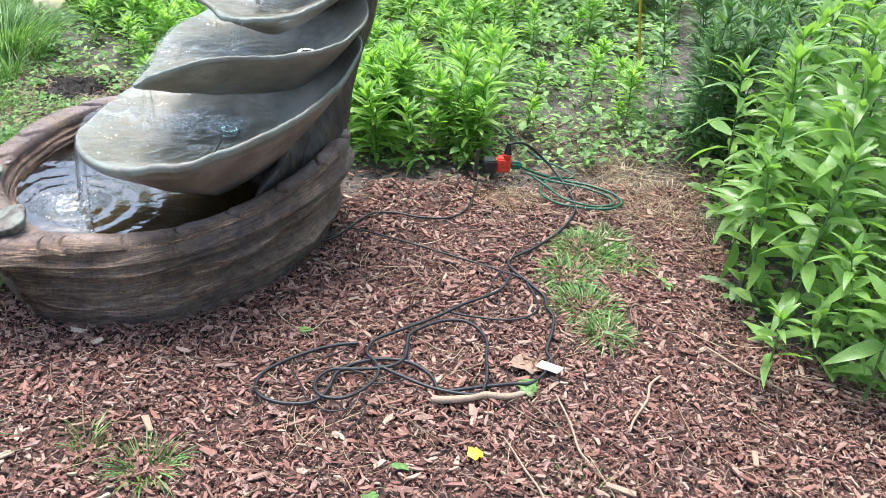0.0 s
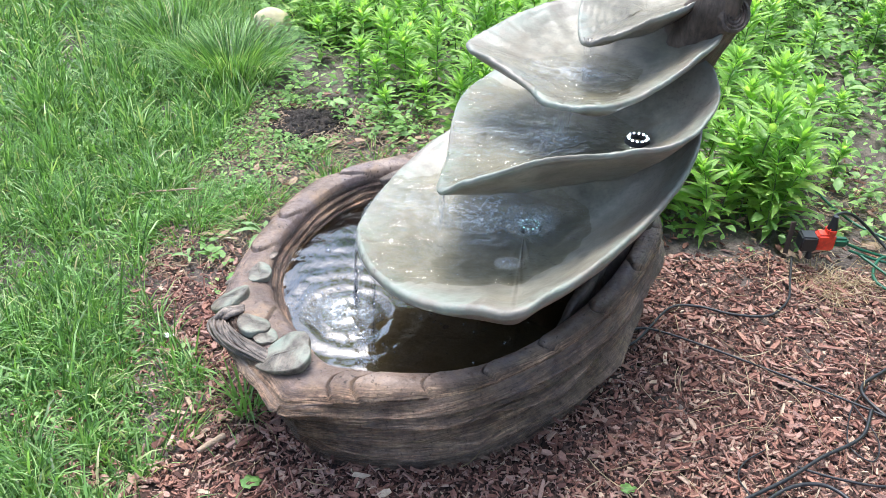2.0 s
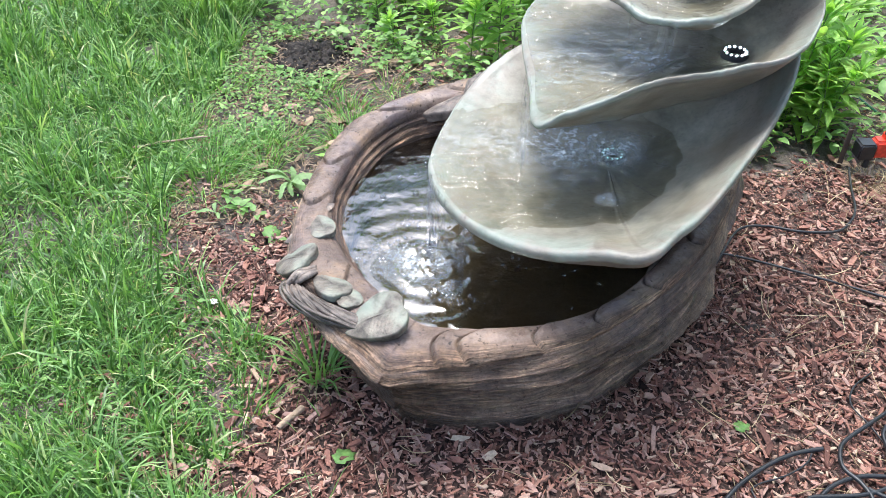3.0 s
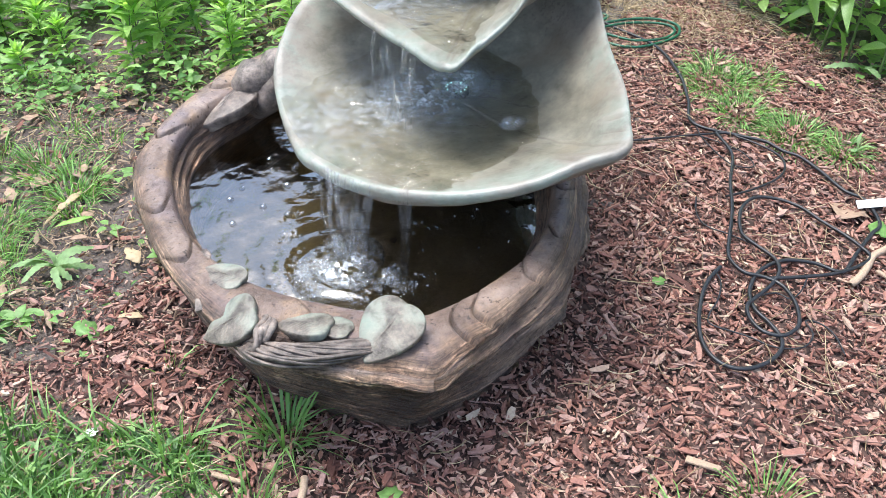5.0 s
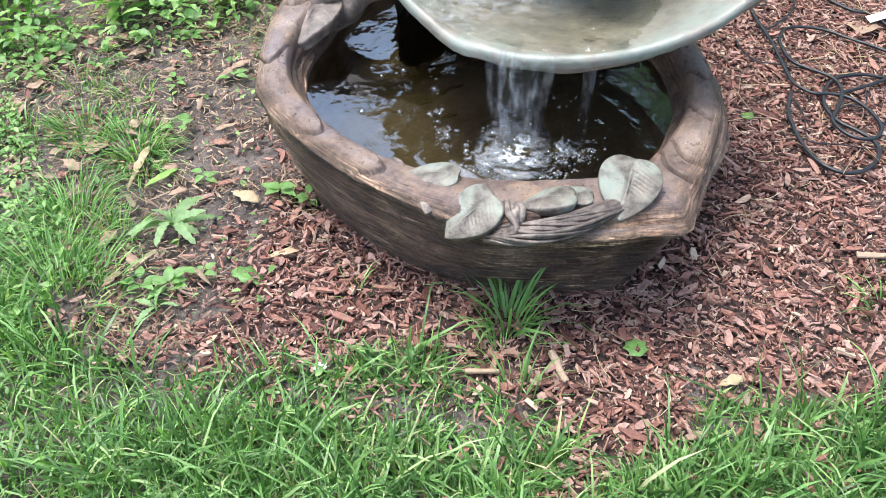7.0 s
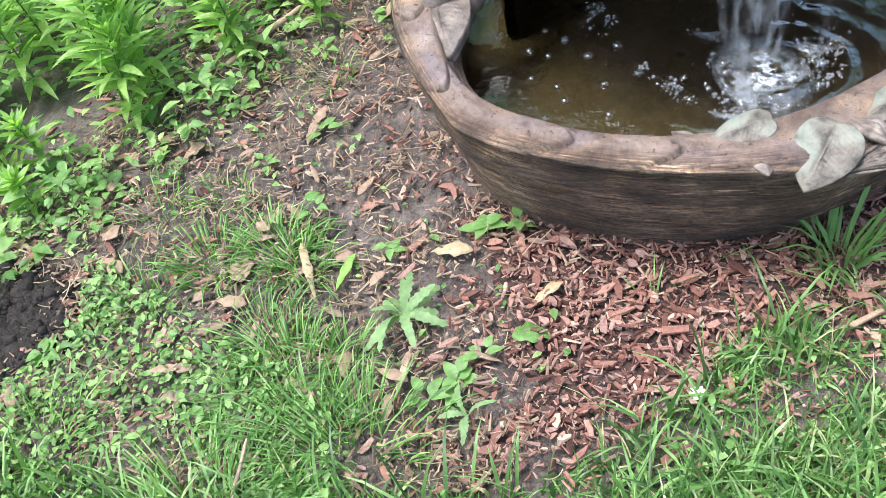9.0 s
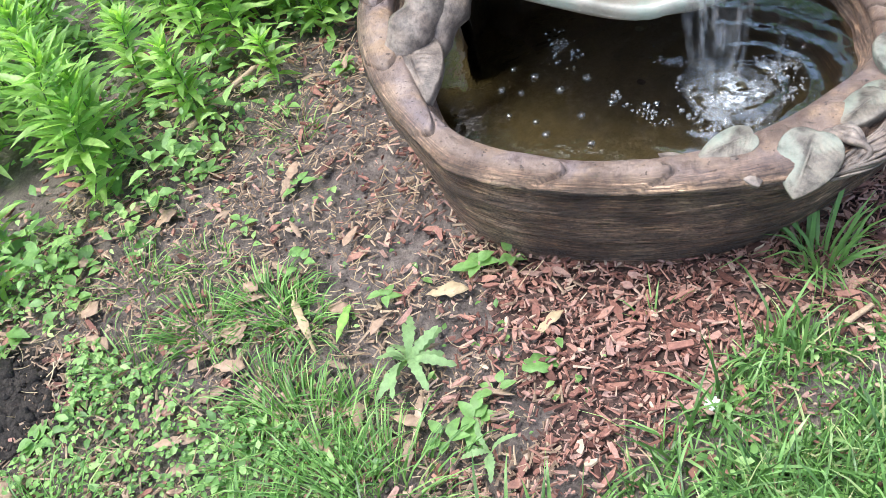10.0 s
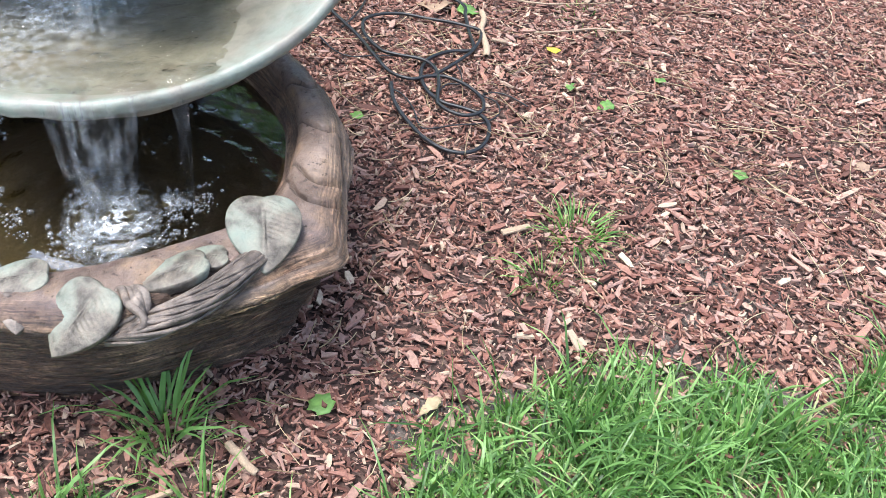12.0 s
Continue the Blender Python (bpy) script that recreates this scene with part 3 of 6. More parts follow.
def chips(name, n, area, test, length, z_top, seed, mat):
    """Split bark chips strewn over an area: tapered slabs lying at odd angles."""
    r = np.random.default_rng(seed)
    x, y = r.uniform(area[0], area[1], n), r.uniform(area[2], area[3], n)
    ok = test(x, y) & ~inside(FOOT, x, y)
    x, y = x[ok], y[ok]
    m = len(x)
    L = np.clip(r.lognormal(math.log(length), 0.66, m), 0.005, 0.06)
    W = np.clip(L * r.uniform(0.16, 0.55, m), 0.0032, 0.016)
    T = r.uniform(0.0015, 0.0045, m)
    yaw, pitch, roll = r.uniform(0, 2 * np.pi, m), r.normal(0, 0.20, m), r.normal(0, 0.30, m)
    z = r.uniform(0.0, z_top, m)
    ux = np.stack([np.cos(yaw) * np.cos(pitch), np.sin(yaw) * np.cos(pitch), np.sin(pitch)], -1)
    s0 = np.stack([-np.sin(yaw), np.cos(yaw), np.zeros(m)], -1)
    uz0 = np.cross(ux, s0)
    uy = s0 * np.cos(roll)[:, None] + uz0 * np.sin(roll)[:, None]
    uz = np.cross(ux, uy)
    c = np.stack([x, y, z], -1)
    V = []
    outline = ((-.5, -.26), (-.08, -.5), (.44, -.42), (.5, .28), (.06, .5), (-.44, .40))
    for level in (1, 0):
        for ox, oy in outline:
            jx, jy = r.uniform(0.6, 1.2, m), r.uniform(0.45, 1.2, m)
            if level == 0:
                jx, jy = keepj.pop(0)
            else:
                V.append(c + ux * (ox * L * jx)[:, None] + uy * (oy * W * jy)[:, None] + uz * (T * (0.45 + 0.5 * (ox < 0)))[:, None])
                keepj = (keepj if len(V) > 1 else []) + [(jx, jy)]
                continue
            V.append(c + ux * (ox * L * jx * .96)[:, None] + uy * (oy * W * jy * .96)[:, None] - uz * (T * 0.6)[:, None])
    V = np.stack(V, 1).reshape(-1, 3)
    f = np.array([(0, 1, 2, 3), (0, 3, 4, 5)] + [(k, 6 + k, 6 + (k + 1) % 6, (k + 1) % 6) for k in range(6)])
    F = (np.arange(m)[:, None, None] * 12 + f[None]).reshape(-1, 4)
    return raw_mesh(name, V, F, mat, smooth=False)


def bed_test(x, y):
    edge = inside(LAWN, x + 0.10, y) & ~in_lawn(x, y)
    keep = rng.random(len(x)) < bed_cover(x, y) * np.where((y > 2.62) & (x > -0.3), 0.8, 1.0)
    return in_bed(x, y) & keep & (~in_lawn(x, y) | (rng.random(len(x)) < 0.22)) & (~edge | (rng.random(len(x)) < 0.8))


tagged(part("wood_chips", chips("wood_chips", 76000, (-1.85, 1.7, 0.15, 3.15), bed_test, 0.0128, 0.014, 11, M_chip)),
       "red-brown bark chips strewn over the bed", "wood chips", kind="stuff")
tagged(part("wood_chips", chips("wood_chips", 5000, (-1.6, 2.3, -2.4, 0.15), bed_test, 0.022, 0.012, 13, M_chip)),
       "red-brown bark chips strewn over the bed", "wood chips", kind="stuff")


def splinters(name, n, area, test, length, seed, mat):
    """Thin folded slivers of bark between the chips."""
    r = np.random.default_rng(seed)
    x, y = r.uniform(area[0], area[1], n), r.uniform(area[2], area[3], n)
    ok = test(x, y) & ~inside(FOOT, x, y)
    x, y = x[ok], y[ok]
    m = len(x)
    L = length * r.lognormal(0, .5, m)
    W = np.clip(L * r.uniform(.10, .4, m), .0015, .006)
    yaw, tip = r.uniform(0, 6.283, m), r.normal(0, .25, m)
    u = np.stack([np.cos(yaw) * np.cos(tip), np.sin(yaw) * np.cos(tip), np.sin(tip)], -1)
    s = np.stack([-np.sin(yaw), np.cos(yaw), r.normal(0, .3, m)], -1)
    c = np.stack([x, y, r.uniform(.002, .015, m)], -1)
    up = np.array([0, 0, 1.0]) * (W * .4)[:, None]
    V = np.stack([c - u * (L / 2)[:, None] - s * (W / 2)[:, None], c + u * (L / 2)[:, None] - s * (W * .3)[:, None], c - u * (L / 2)[:, None] + up, c + u * (L / 2)[:, None] + up,
                  c - u * (L / 2)[:, None] + s * (W / 2)[:, None], c + u * (L / 2)[:, None] + s * (W * .3)[:, None]], 1).reshape(-1, 3)
    f = np.array([(0, 1, 3, 2), (2, 3, 5, 4)])
    return raw_mesh(name, V, (np.arange(m)[:, None, None] * 6 + f[None]).reshape(-1, 4), mat, smooth=False)


tagged(part("bark_splinters", splinters("bark_splinters", 62000, (-1.85, 1.3, .4, 3.05), bed_test, .012, 19, M_chip)), "fine red-brown bark splinters between the chips", "wood chips", kind="stuff")


def stray_test(x, y):
    return (rng.random(len(x)) < 0.9) & ~in_lawn(x, y) & ~in_bed(x, y)


tagged(part("wood_chips", chips("wood_chips", 4200, (-2.0, 1.2, 2.3, 3.7), stray_test, 0.017, 0.006, 17, M_chip)),
       "scattered bark chips on bare soil", "wood chips", kind="stuff")

# ---- the fountain ----
N = 960
rim2, foot2, inn2 = closed_spline(RIM, N), closed_spline(BOTTOM, N), closed_spline(INNER, N)
rim_z = closed_spline([(z, 0) for z in RIM_Z], N)[:, 0]
run = np.concatenate([[0], np.cumsum(np.linalg.norm(np.diff(rim2, axis=0), axis=1))])
girth = run[-1] + np.linalg.norm(rim2[0] - rim2[-1])
cx, cy = -0.80, 2.18
fountain = thing("fountain", (cx, cy, 0), "tiered leaf-shaped cast stone fountain with running water on mulch", "fountain")


def local(v):
    return np.asarray(v) - np.array([cx, cy, 0])


def ring_noise(u, a, b, c, seed):
    """Noise that closes round the girth."""
    th = 2 * math.pi * u / girth
    return noise.noise(Vector((math.cos(th) * a + seed, math.sin(th) * a, b * c)))


# from the prow, along the right-hand and the left-hand rim: where each carved bark tongue ends
TIPS = ((.075, .125, .275, .43, .60, .78, .98, 1.18, 1.36, 1.52), (.22, .58, .765, 1.03, 1.27, 1.50))
# (height, fall, start, end, depth): bark ledges on the wall, right-hand then left-hand side
LEDGES = (((.93, -.10, -.1, 1.0, .010), (.86, -.30, -.1, .80, .014), (.79, .02, .22, 1.5, .012), (.66, -.16, .0, .75, .012), (.60, .10, .45, 1.7, .014), (.50, .02, -.1, .50, .010),
           (.43, -.08, .30, 1.1, .014), (.33, .10, .0, .62, .012), (.27, .06, .55, 1.7, .013), (.18, .03, .12, .95, .010), (.11, .08, .7, 1.7, .010)),
          ((.95, -.04, -.1, .5, .010), (.87, -.12, -.1, .42, .010), (.72, -.05, -.05, .30, .008), (.55, -.15, .05, .55, .005), (.40, .04, .4, 1.1, .004), (.30, .05, -.1, .5, .006), (.72, .03, .7, 1.5, .005)))


def tongue(side, dist, k):
    """Height of the overlapping tongues of bark on the rim, and how near the crack at a tip is."""
    d = dist - (0.035 + 0.045 * (side == 1)) * abs(2 * k - 0.9) ** 1.8 + 0.012 * noise.noise(Vector((dist * 6, k * 2.0, side * 5.0)))
    tips = TIPS[side]
    i = sum(1 for e in tips if e <= d) - 1
    lo = tips[i] if i >= 0 else -0.2
    hi = tips[i + 1] if i + 1 < len(tips) else 1.8
    f = (d - lo) / (hi - lo)
    tip = min(1.0, (d - lo) / 0.008) ** 0.6 if i >= 0 else 1.0
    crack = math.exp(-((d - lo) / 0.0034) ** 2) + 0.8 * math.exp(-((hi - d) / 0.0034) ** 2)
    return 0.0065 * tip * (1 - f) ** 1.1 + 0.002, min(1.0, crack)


def build_basin():
    rows, attrs = [], {"rim_mix": [], "seam": [], "along": [], "layer": []}

    def put(xyz, **values):
        rows.append(xyz)
        for key in attrs:
            attrs[key].append(np.broadcast_to(np.asarray(values.get(key, 0.0), dtype=np.float32), (N,)))

    out = rim2 - np.array([cx, cy])
    out = out / np.linalg.norm(out, axis=1)[:, None]
    side = (run > girth / 2).astype(int)
    dist = np.where(side == 1, girth - run, run)
    corner = 0.010 * np.exp(-dist / 0.05) + 0.006 * np.exp(-np.abs(run - (girth - 0.33)) / 0.05) + 0.007 * np.exp(-np.abs(run - (girth - 0.98)) / 0.06)
    slow = np.array([ring_noise(u, 1.6, 0, 0, 5.0) for u in run])
    for v in np.linspace(0, 1, 120):
        g = v ** 0.92
        base = foot2 * (1 - g) + rim2 * g
        z = v * (rim_z - 0.012) - 0.006 * (1 - v)
        d, flow = np.zeros(N), np.zeros(N)
        for k in range(N):
            u = run[k]
            sway = 0.05 * slow[k] + 0.022 * ring_noise(u, 5.0, v, 1.5, 9.0) + 0.008 * ring_noise(u, 16.0, v, 4.0, 3.5)
            flow[k] = v + sway
            steps = 0.0
            for h0, fall, a0, a1, amp in LEDGES[side[k]]:
                if a0 < dist[k] < a1:
                    over = flow[k] - (h0 + fall * dist[k])
                    if over > -0.02:
                        win = min(1.0, (dist[k] - a0) / 0.12, (a1 - dist[k]) / 0.2)
                        steps += 2.3 * amp * win * min(1.0, (over + 0.02) / 0.02) * math.exp(-max(0, over) / 0.10)
            steps -= 0.016 if side[k] == 0 else 0.006
            rough = 1.0 if side[k] == 0 else 0.45
            d[k] = steps + rough * (0.009 * ring_noise(u, 3.0, flow[k], 9.0, 3.0) + 0.0042 * ring_noise(u, 7.0, flow[k], 42.0, 1.0)) + 0.0016 * ring_noise(u, 26.0, flow[k], 80.0, 4.0)
        taper = min(1.0, v / 0.05) * min(1.0, (1 - v) / 0.05 + 0.3)
        # Right-hand wall: half rim colour, smoother finish, with light from that side painted in.
        put(np.column_stack([base + out * (d * taper + corner * v)[:, None], z]), rim_mix=np.maximum(max(0.0, (v - 0.965) / 0.035) * 0.8, 0.5 * (side == 0) * np.clip(dist / 0.15, 0, 1)), along=dist, layer=flow * 0.29)
    for k in np.linspace(0.0, 1, 34):
        base = rim2 * (1 - k) + inn2 * k
        z = rim_z + 0.012 * math.sin(math.pi * k) - 0.012 * max(0, 1 - k / 0.14) ** 2 - 0.012 * max(0, (k - 0.86) / 0.14) ** 2
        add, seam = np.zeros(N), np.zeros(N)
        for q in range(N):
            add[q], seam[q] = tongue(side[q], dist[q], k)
            add[q] += 0.002 * ring_noise(run[q], 6.0, k, 2.0, 6.0) + 0.0018 * ring_noise(run[q], 24.0, k, 5.0, 8.0) + 0.0008 * ring_noise(run[q], 60.0, k, 9.0, 2.0) - 0.004 - 0.009 * seam[q]
        ends = min(1, 0.25 + k / 0.16) * min(1, 0.1 + (1 - k) / 0.25)
        edge = min(1, k / 0.1) * min(1, (1 - k) / 0.1)
        put(np.column_stack([base + out * (corner * (1 - k))[:, None], z + add * ends]), rim_mix=min(0.85, 0.1 + 1.7 * k) + 0.15 * edge, seam=seam * min(1, k / 0.08), along=dist, layer=0.29 + 0.08 * k)
    mid = np.array([cx, cy])
    for k in np.concatenate([np.linspace(0.04, 0.3, 22), np.linspace(0.33, 1, 18)]):
        z = (rim_z - 0.014) * (1 - k) + 0.085 * k
        pull = 0.05 * k
        base = inn2 + (mid - inn2) * pull
        # worn ledges run round the inside above the water
        ledge = np.array([sum(min(1.0, max(0.0, (k - k0 - 0.03 * ring_noise(run[q], 2.5, k0, 30.0, 5.0)) / 0.018)) for k0 in (0.085, 0.165, 0.235)) for q in range(N)])
        wob = np.array([0.006 * ring_noise(run[q], 4.0, k, 9.0, 12.0) + 0.003 * ring_noise(run[q], 6.0, k, 45.0, 2.0) for q in range(N)]) - 0.009 * ledge * (1 - 0.6 * k)
        put(np.column_stack([base + out * wob[:, None], z]), rim_mix=max(0.3, 0.6 - k * 2), along=dist, layer=0.4 + 0.25 * k)
    for s in (0.85, 0.6, 0.35, 0.1):
        put(np.column_stack([mid + (rows[-1][:, :2] - mid) * s if s > 0.8 else mid + (inn2 - mid) * s * 0.93, np.full(N, 0.078)]), along=dist, layer=0.6)
    R = len(rows)
    i, j = np.meshgrid(np.arange(N), np.arange(R - 1))
    a, b = (j * N + i).ravel(), (j * N + (i + 1) % N).ravel()
    me = raw_mesh("basin", local(np.vstack(rows)), np.stack([a, b, b + N, a + N], -1), M_basin)
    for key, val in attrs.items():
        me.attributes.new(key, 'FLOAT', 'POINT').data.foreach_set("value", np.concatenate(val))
    return me


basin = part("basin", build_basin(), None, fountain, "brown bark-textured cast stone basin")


def cupped_leaf(name, rim_pts, centre, zc, depth, power, thick, outer=0.3, steps=260, veins=9, curl=0.006):
    """A dished stone leaf: a rim that rises and falls round a low centre, a rounded edge and a keeled underside."""
    rim = closed_spline(rim_pts, steps)
    c = np.array(centre)
    rows = []

    seed = zc * 10

    def groove(k, s):
        """Short carved creases that run in from the edge, and a midrib to the tip."""
        n = 46
        f = k / steps * n + 0.5 * noise.noise(Vector((k / steps * 40, 2.0, seed)))
        i = math.floor(f)
        reach = 0.80 + 0.2 * abs(noise.noise(Vector((i * 1.37, seed, 0.5)))) * 2
        on = noise.noise(Vector((i * 2.71, 4.0, seed))) > -0.12
        g = max(0.0, 1 - abs(f - i - 0.5) / 0.16) * (1 if on and s > reach else 0) * min(1, (s - reach) / 0.06 if s > reach else 0) * (1 if s < 0.965 else 0.2)
        mid = max(0.0, 1 - min(k, steps - k) * (0.25 + s) / 1.6) * (1 if 0.3 < s < 0.96 else 0)
        return max(g, mid)

    def wave(k, s):
        a = 2 * math.pi * k / steps
        x, y = rim[k, 0], rim[k, 1]
        return curl * s * s * noise.noise(Vector((x * 9, y * 9, s * 2))) + 0.0035 * noise.noise(Vector((x * 16 * s, y * 16 * s, 3.3))) \
            + 0.003 * s * (abs(math.sin(a * veins / 2)) ** 10) + 0.006 * math.exp(-(min(a, 2 * math.pi - a) / 0.05) ** 2) * min(1, s * 3) * (1 - s * 0.6) \
            + 0.0022 * s ** 6 * noise.noise(Vector((a * 26, s * 2, 6.0))) - 0.0035 * groove(k, s)

    wv = [[wave(k, s) for k in range(steps)] for s in np.linspace(0, 1, 28)]
    for si, s in enumerate(np.linspace(0.01, 0.985, 28)):
        xy = c + (rim[:, :2] - c) * s
        z = zc + (rim[:, 2] - zc) * s ** power
        rows.append(np.column_stack([xy, z + np.array(wv[si])]))
    for a in np.linspace(0.3, 1.0, 6):
        ang = a * math.pi
        s = 0.985 + 0.015 * math.sin(ang)
        xy = c + (rim[:, :2] - c) * (s + 0.008 * math.sin(ang))
        z = rim[:, 2] - thick * 0.5 * (1 - math.cos(ang)) + 0.0
        rows.append(np.column_stack([xy, z + np.array(wv[-1])]))
    for s in np.linspace(0.965, 0.06, 20):
        xy = c + (rim[:, :2] - c) * s
        bottom = zc - depth
        z = bottom + (rim[:, 2] - thick - bottom) * s ** (power * 0.68)
        w = np.array([0.006 * noise.noise(Vector((xy[k, 0] * 14, xy[k, 1] * 14, 8.0))) for k in range(steps)])
        rows.append(np.column_stack([xy, z + w]))
    V = np.vstack(rows)
    R = len(rows)
    i, j = np.meshgrid(np.arange(steps), np.arange(R - 1))
    a, b = (j * steps + i).ravel(), (j * steps + (i + 1) % steps).ravel()
    me = raw_mesh(name, local(V), np.stack([a, b, b + steps, a + steps], -1), M_leafstone)
    at = me.attributes.new("rim_mix", 'FLOAT', 'POINT')
    brown = np.concatenate([np.full(steps, 0.0 if r < 31 else outer) for r in range(R)])
    dry = np.clip((V[:, 0] + 0.50) / 0.2, 0, 1) * np.clip((V[:, 2] - zc - 0.05) / 0.06, 0, 1) * 0.6
    brown = np.maximum(brown, dry)
    at.data.foreach_set("value", brown.astype(np.float32))
    ring = np.concatenate([np.linspace(0.01, 0.985, 28), np.ones(6), np.zeros(R - 34)])
    edge_w = [0.10 * noise.noise(Vector((rim[k, 0] * 5, rim[k, 1] * 5, 1.0))) for k in range(steps)]
    lip = np.concatenate([np.clip((q - 0.78 + np.array(edge_w)) / 0.18, 0, 1) if q > 0 else np.zeros(steps) for q in ring])
    cut = np.concatenate([np.array([0.6 * groove(k, q) if 0 < q < 0.99 else 0.0 for k in range(steps)]) for q in ring])
    for key, val in (("lip", lip), ("crease", cut)):
        me.attributes.new(key, 'FLOAT', 'POINT').data.foreach_set("value", val.astype(np.float32))
    return me, rim


LEAF_A = [(-.556, 1.733, .54), (-.50, 1.80, .548), (-.44, 1.89, .55), (-.37, 2.03, .555), (-.29, 2.19, .60), (-.25, 2.33, .65), (-.27, 2.46, .68), (-.40, 2.58, .66), (-.60, 2.66, .60),
          (-.80, 2.61, .53), (-.91, 2.50, .49), (-.97, 2.40, .455), (-1.01, 2.22, .425), (-1.005, 2.10, .42), (-.95, 1.98, .425), (-.86, 1.88, .44), (-.75, 1.80, .475), (-.64, 1.758, .51)]
LEAF_B = [(-.78, 2.0, .62), (-.72, 1.985, .655), (-.64, 2.0, .69), (-.53, 2.075, .70), (-.40, 2.14, .70), (-.30, 2.17, .725), (-.24, 2.28, .745), (-.23, 2.38, .775), (-.28, 2.48, .80),
          (-.42, 2.58, .78), (-.60, 2.64, .72), (-.76, 2.62, .67), (-.84, 2.48, .635), (-.835, 2.33, .625), (-.80, 2.15, .615)]
LEAF_C = [(-.815, 2.36, .81), (-.745, 2.30, .80), (-.66, 2.24, .785), (-.58, 2.165, .78), (-.48, 2.155, .782), (-.40, 2.225, .79), (-.34, 2.29, .815), (-.285, 2.345, .85), (-.245, 2.41, .885), (-.26, 2.52, .905),
          (-.45, 2.64, .90), (-.60, 2.62, .87), (-.70, 2.55, .845), (-.78, 2.44, .825)]
LEAF_D = [(-.53, 2.27, .88), (-.45, 2.305, .905), (-.36, 2.39, .925), (-.28, 2.47, .95), (-.27, 2.56, .98), (-.38, 2.64, .99), (-.50, 2.60, .97), (-.56, 2.48, .93), (-.56, 2.36, .895)]
leaf_label = "grey-green cast stone leaf dish, wet inside"
bowls = []
for pts, c, zc, depth, power, thick, outer in ((LEAF_A, (-.62, 2.22), .400, .165, 2.3, .030, 0.9), (LEAF_B, (-.47, 2.33), .628, .11, 2.2, .017, 0.25),
                                        (LEAF_C, (-.49, 2.37), .765, .085, 2.0, .016, 0.3), (LEAF_D, (-.42, 2.48), .895, .06, 2.0, .014, 0.3)):
    me, rim = cupped_leaf("leaf_dish", pts, c, zc, depth, power, thick, outer)
    part("leaf_dish", me, None, fountain, leaf_label)
    bowls.append((rim, np.array(c), zc, power))


def build_trunk():
    path = open_spline([(-.50, 2.40, .07), (-.48, 2.44, .25), (-.43, 2.54, .42), (-.38, 2.58, .58), (-.335, 2.575, .72), (-.29, 2.51, .85), (-.262, 2.455, .93), (-.26, 2.455, 1.0), (-.29, 2.49, 1.06)], 70)
    rad = np.interp(np.linspace(0, 1, 70), [0, .2, .4, .6, .8, .95, 1], [.17, .14, .098, .070, .058, .056, .02])
    v, q = tube_arrays(path, rad, 40)
    ctr = np.repeat(path, 40, axis=0)
    out = []
    for p, c0 in zip(v, ctr):
        d = p - c0
        a = math.atan2(d[1], d[0])
        k = 1 + 0.16 * noise.noise(Vector((math.cos(a) * 2.2, math.sin(a) * 2.2, p[2] * 3))) + 0.09 * noise.noise(Vector((math.cos(a) * 7, math.sin(a) * 7, p[2] * 5)))
        out.append(c0 + d * k)
    return raw_mesh("trunk", local(out), q, M_trunk)


part("trunk", build_trunk(), None, fountain, "dark brown bark-textured trunk")



def build_collar():
    """Added bark-textured wall under the largest dish: closes the basin's back, blocking the sky."""
    line = open_spline([(-.535, 1.99), (-.475, 2.09), (-.435, 2.20), (-.415, 2.30), (-.405, 2.45), (-.45, 2.55), (-.57, 2.60), (-.70, 2.60), (-.80, 2.56)], 90)
    away = line - np.array([-.66, 2.32])
    away /= np.linalg.norm(away, axis=1)[:, None]
    rows = []
    for side in (1, -1):
        for t in np.linspace(0, 1, 24)[::side]:
            bulge = np.array([.018 * noise.noise(Vector((p[0] * 9, p[1] * 9, t * 2))) + .007 * noise.noise(Vector((p[0] * 30, p[1] * 30, t * 9))) for p in line])
            z = .10 + (np.interp(np.linspace(0, 1, 90), [0, .125, .25, .375, .5, .625, .75, .875, 1], [.15, .30, .385, .415, .50, .53, .54, .50, .44]) - .10) * t
            rows.append(np.column_stack([line + away * (bulge + .012 * side - .02 * (1 - t))[:, None], z]))
    n, R = 90, len(rows)
    i, j = np.meshgrid(np.arange(n - 1), np.arange(R))
    a, b = (j * n + i).ravel(), ((j + 1) % R * n + i).ravel()
    return raw_mesh("collar", local(np.vstack(rows)), np.stack([a, a + 1, b + 1, b], -1), M_trunk)


part("collar", build_collar(), None, fountain, "added dark bark-textured collar hiding the gap under the largest leaf dish")


def build_knot():
    """A sawn branch stub with growth rings."""
    bm = bmesh.new()
    prev = None
    for i, (r, h) in enumerate([(.05, -.05), (.047, 0), (.043, .012), (.036, .016), (.033, .011), (.028, .015), (.024, .010), (.019, .014), (.015, .009), (.010, .013), (.005, .009)]):
        loop = [bm.verts.new(Vector((r * math.cos(a) * (1 + 0.06 * math.sin(3 * a + i)), r * math.sin(a) * (1.15 + 0.05 * math.cos(2 * a)), h))) for a in [k * 2 * math.pi / 24 for k in range(24)]]
        if prev:
            for k in range(24):
                bm.faces.new((prev[k], prev[(k + 1) % 24], loop[(k + 1) % 24], loop[k]))
        prev = loop
    bm.faces.new(prev)
    return bm


knot = part("knot", build_knot(), M_trunk, fountain, "round branch stub with carved growth rings")
knot.matrix_local = Matrix.Translation(local((-.232, 2.412, .925))) @ Vector((0.45, -0.85, 0.30)).to_track_quat('Z', 'Y').to_matrix().to_4x4() @ Matrix.Scale(0.82, 4)


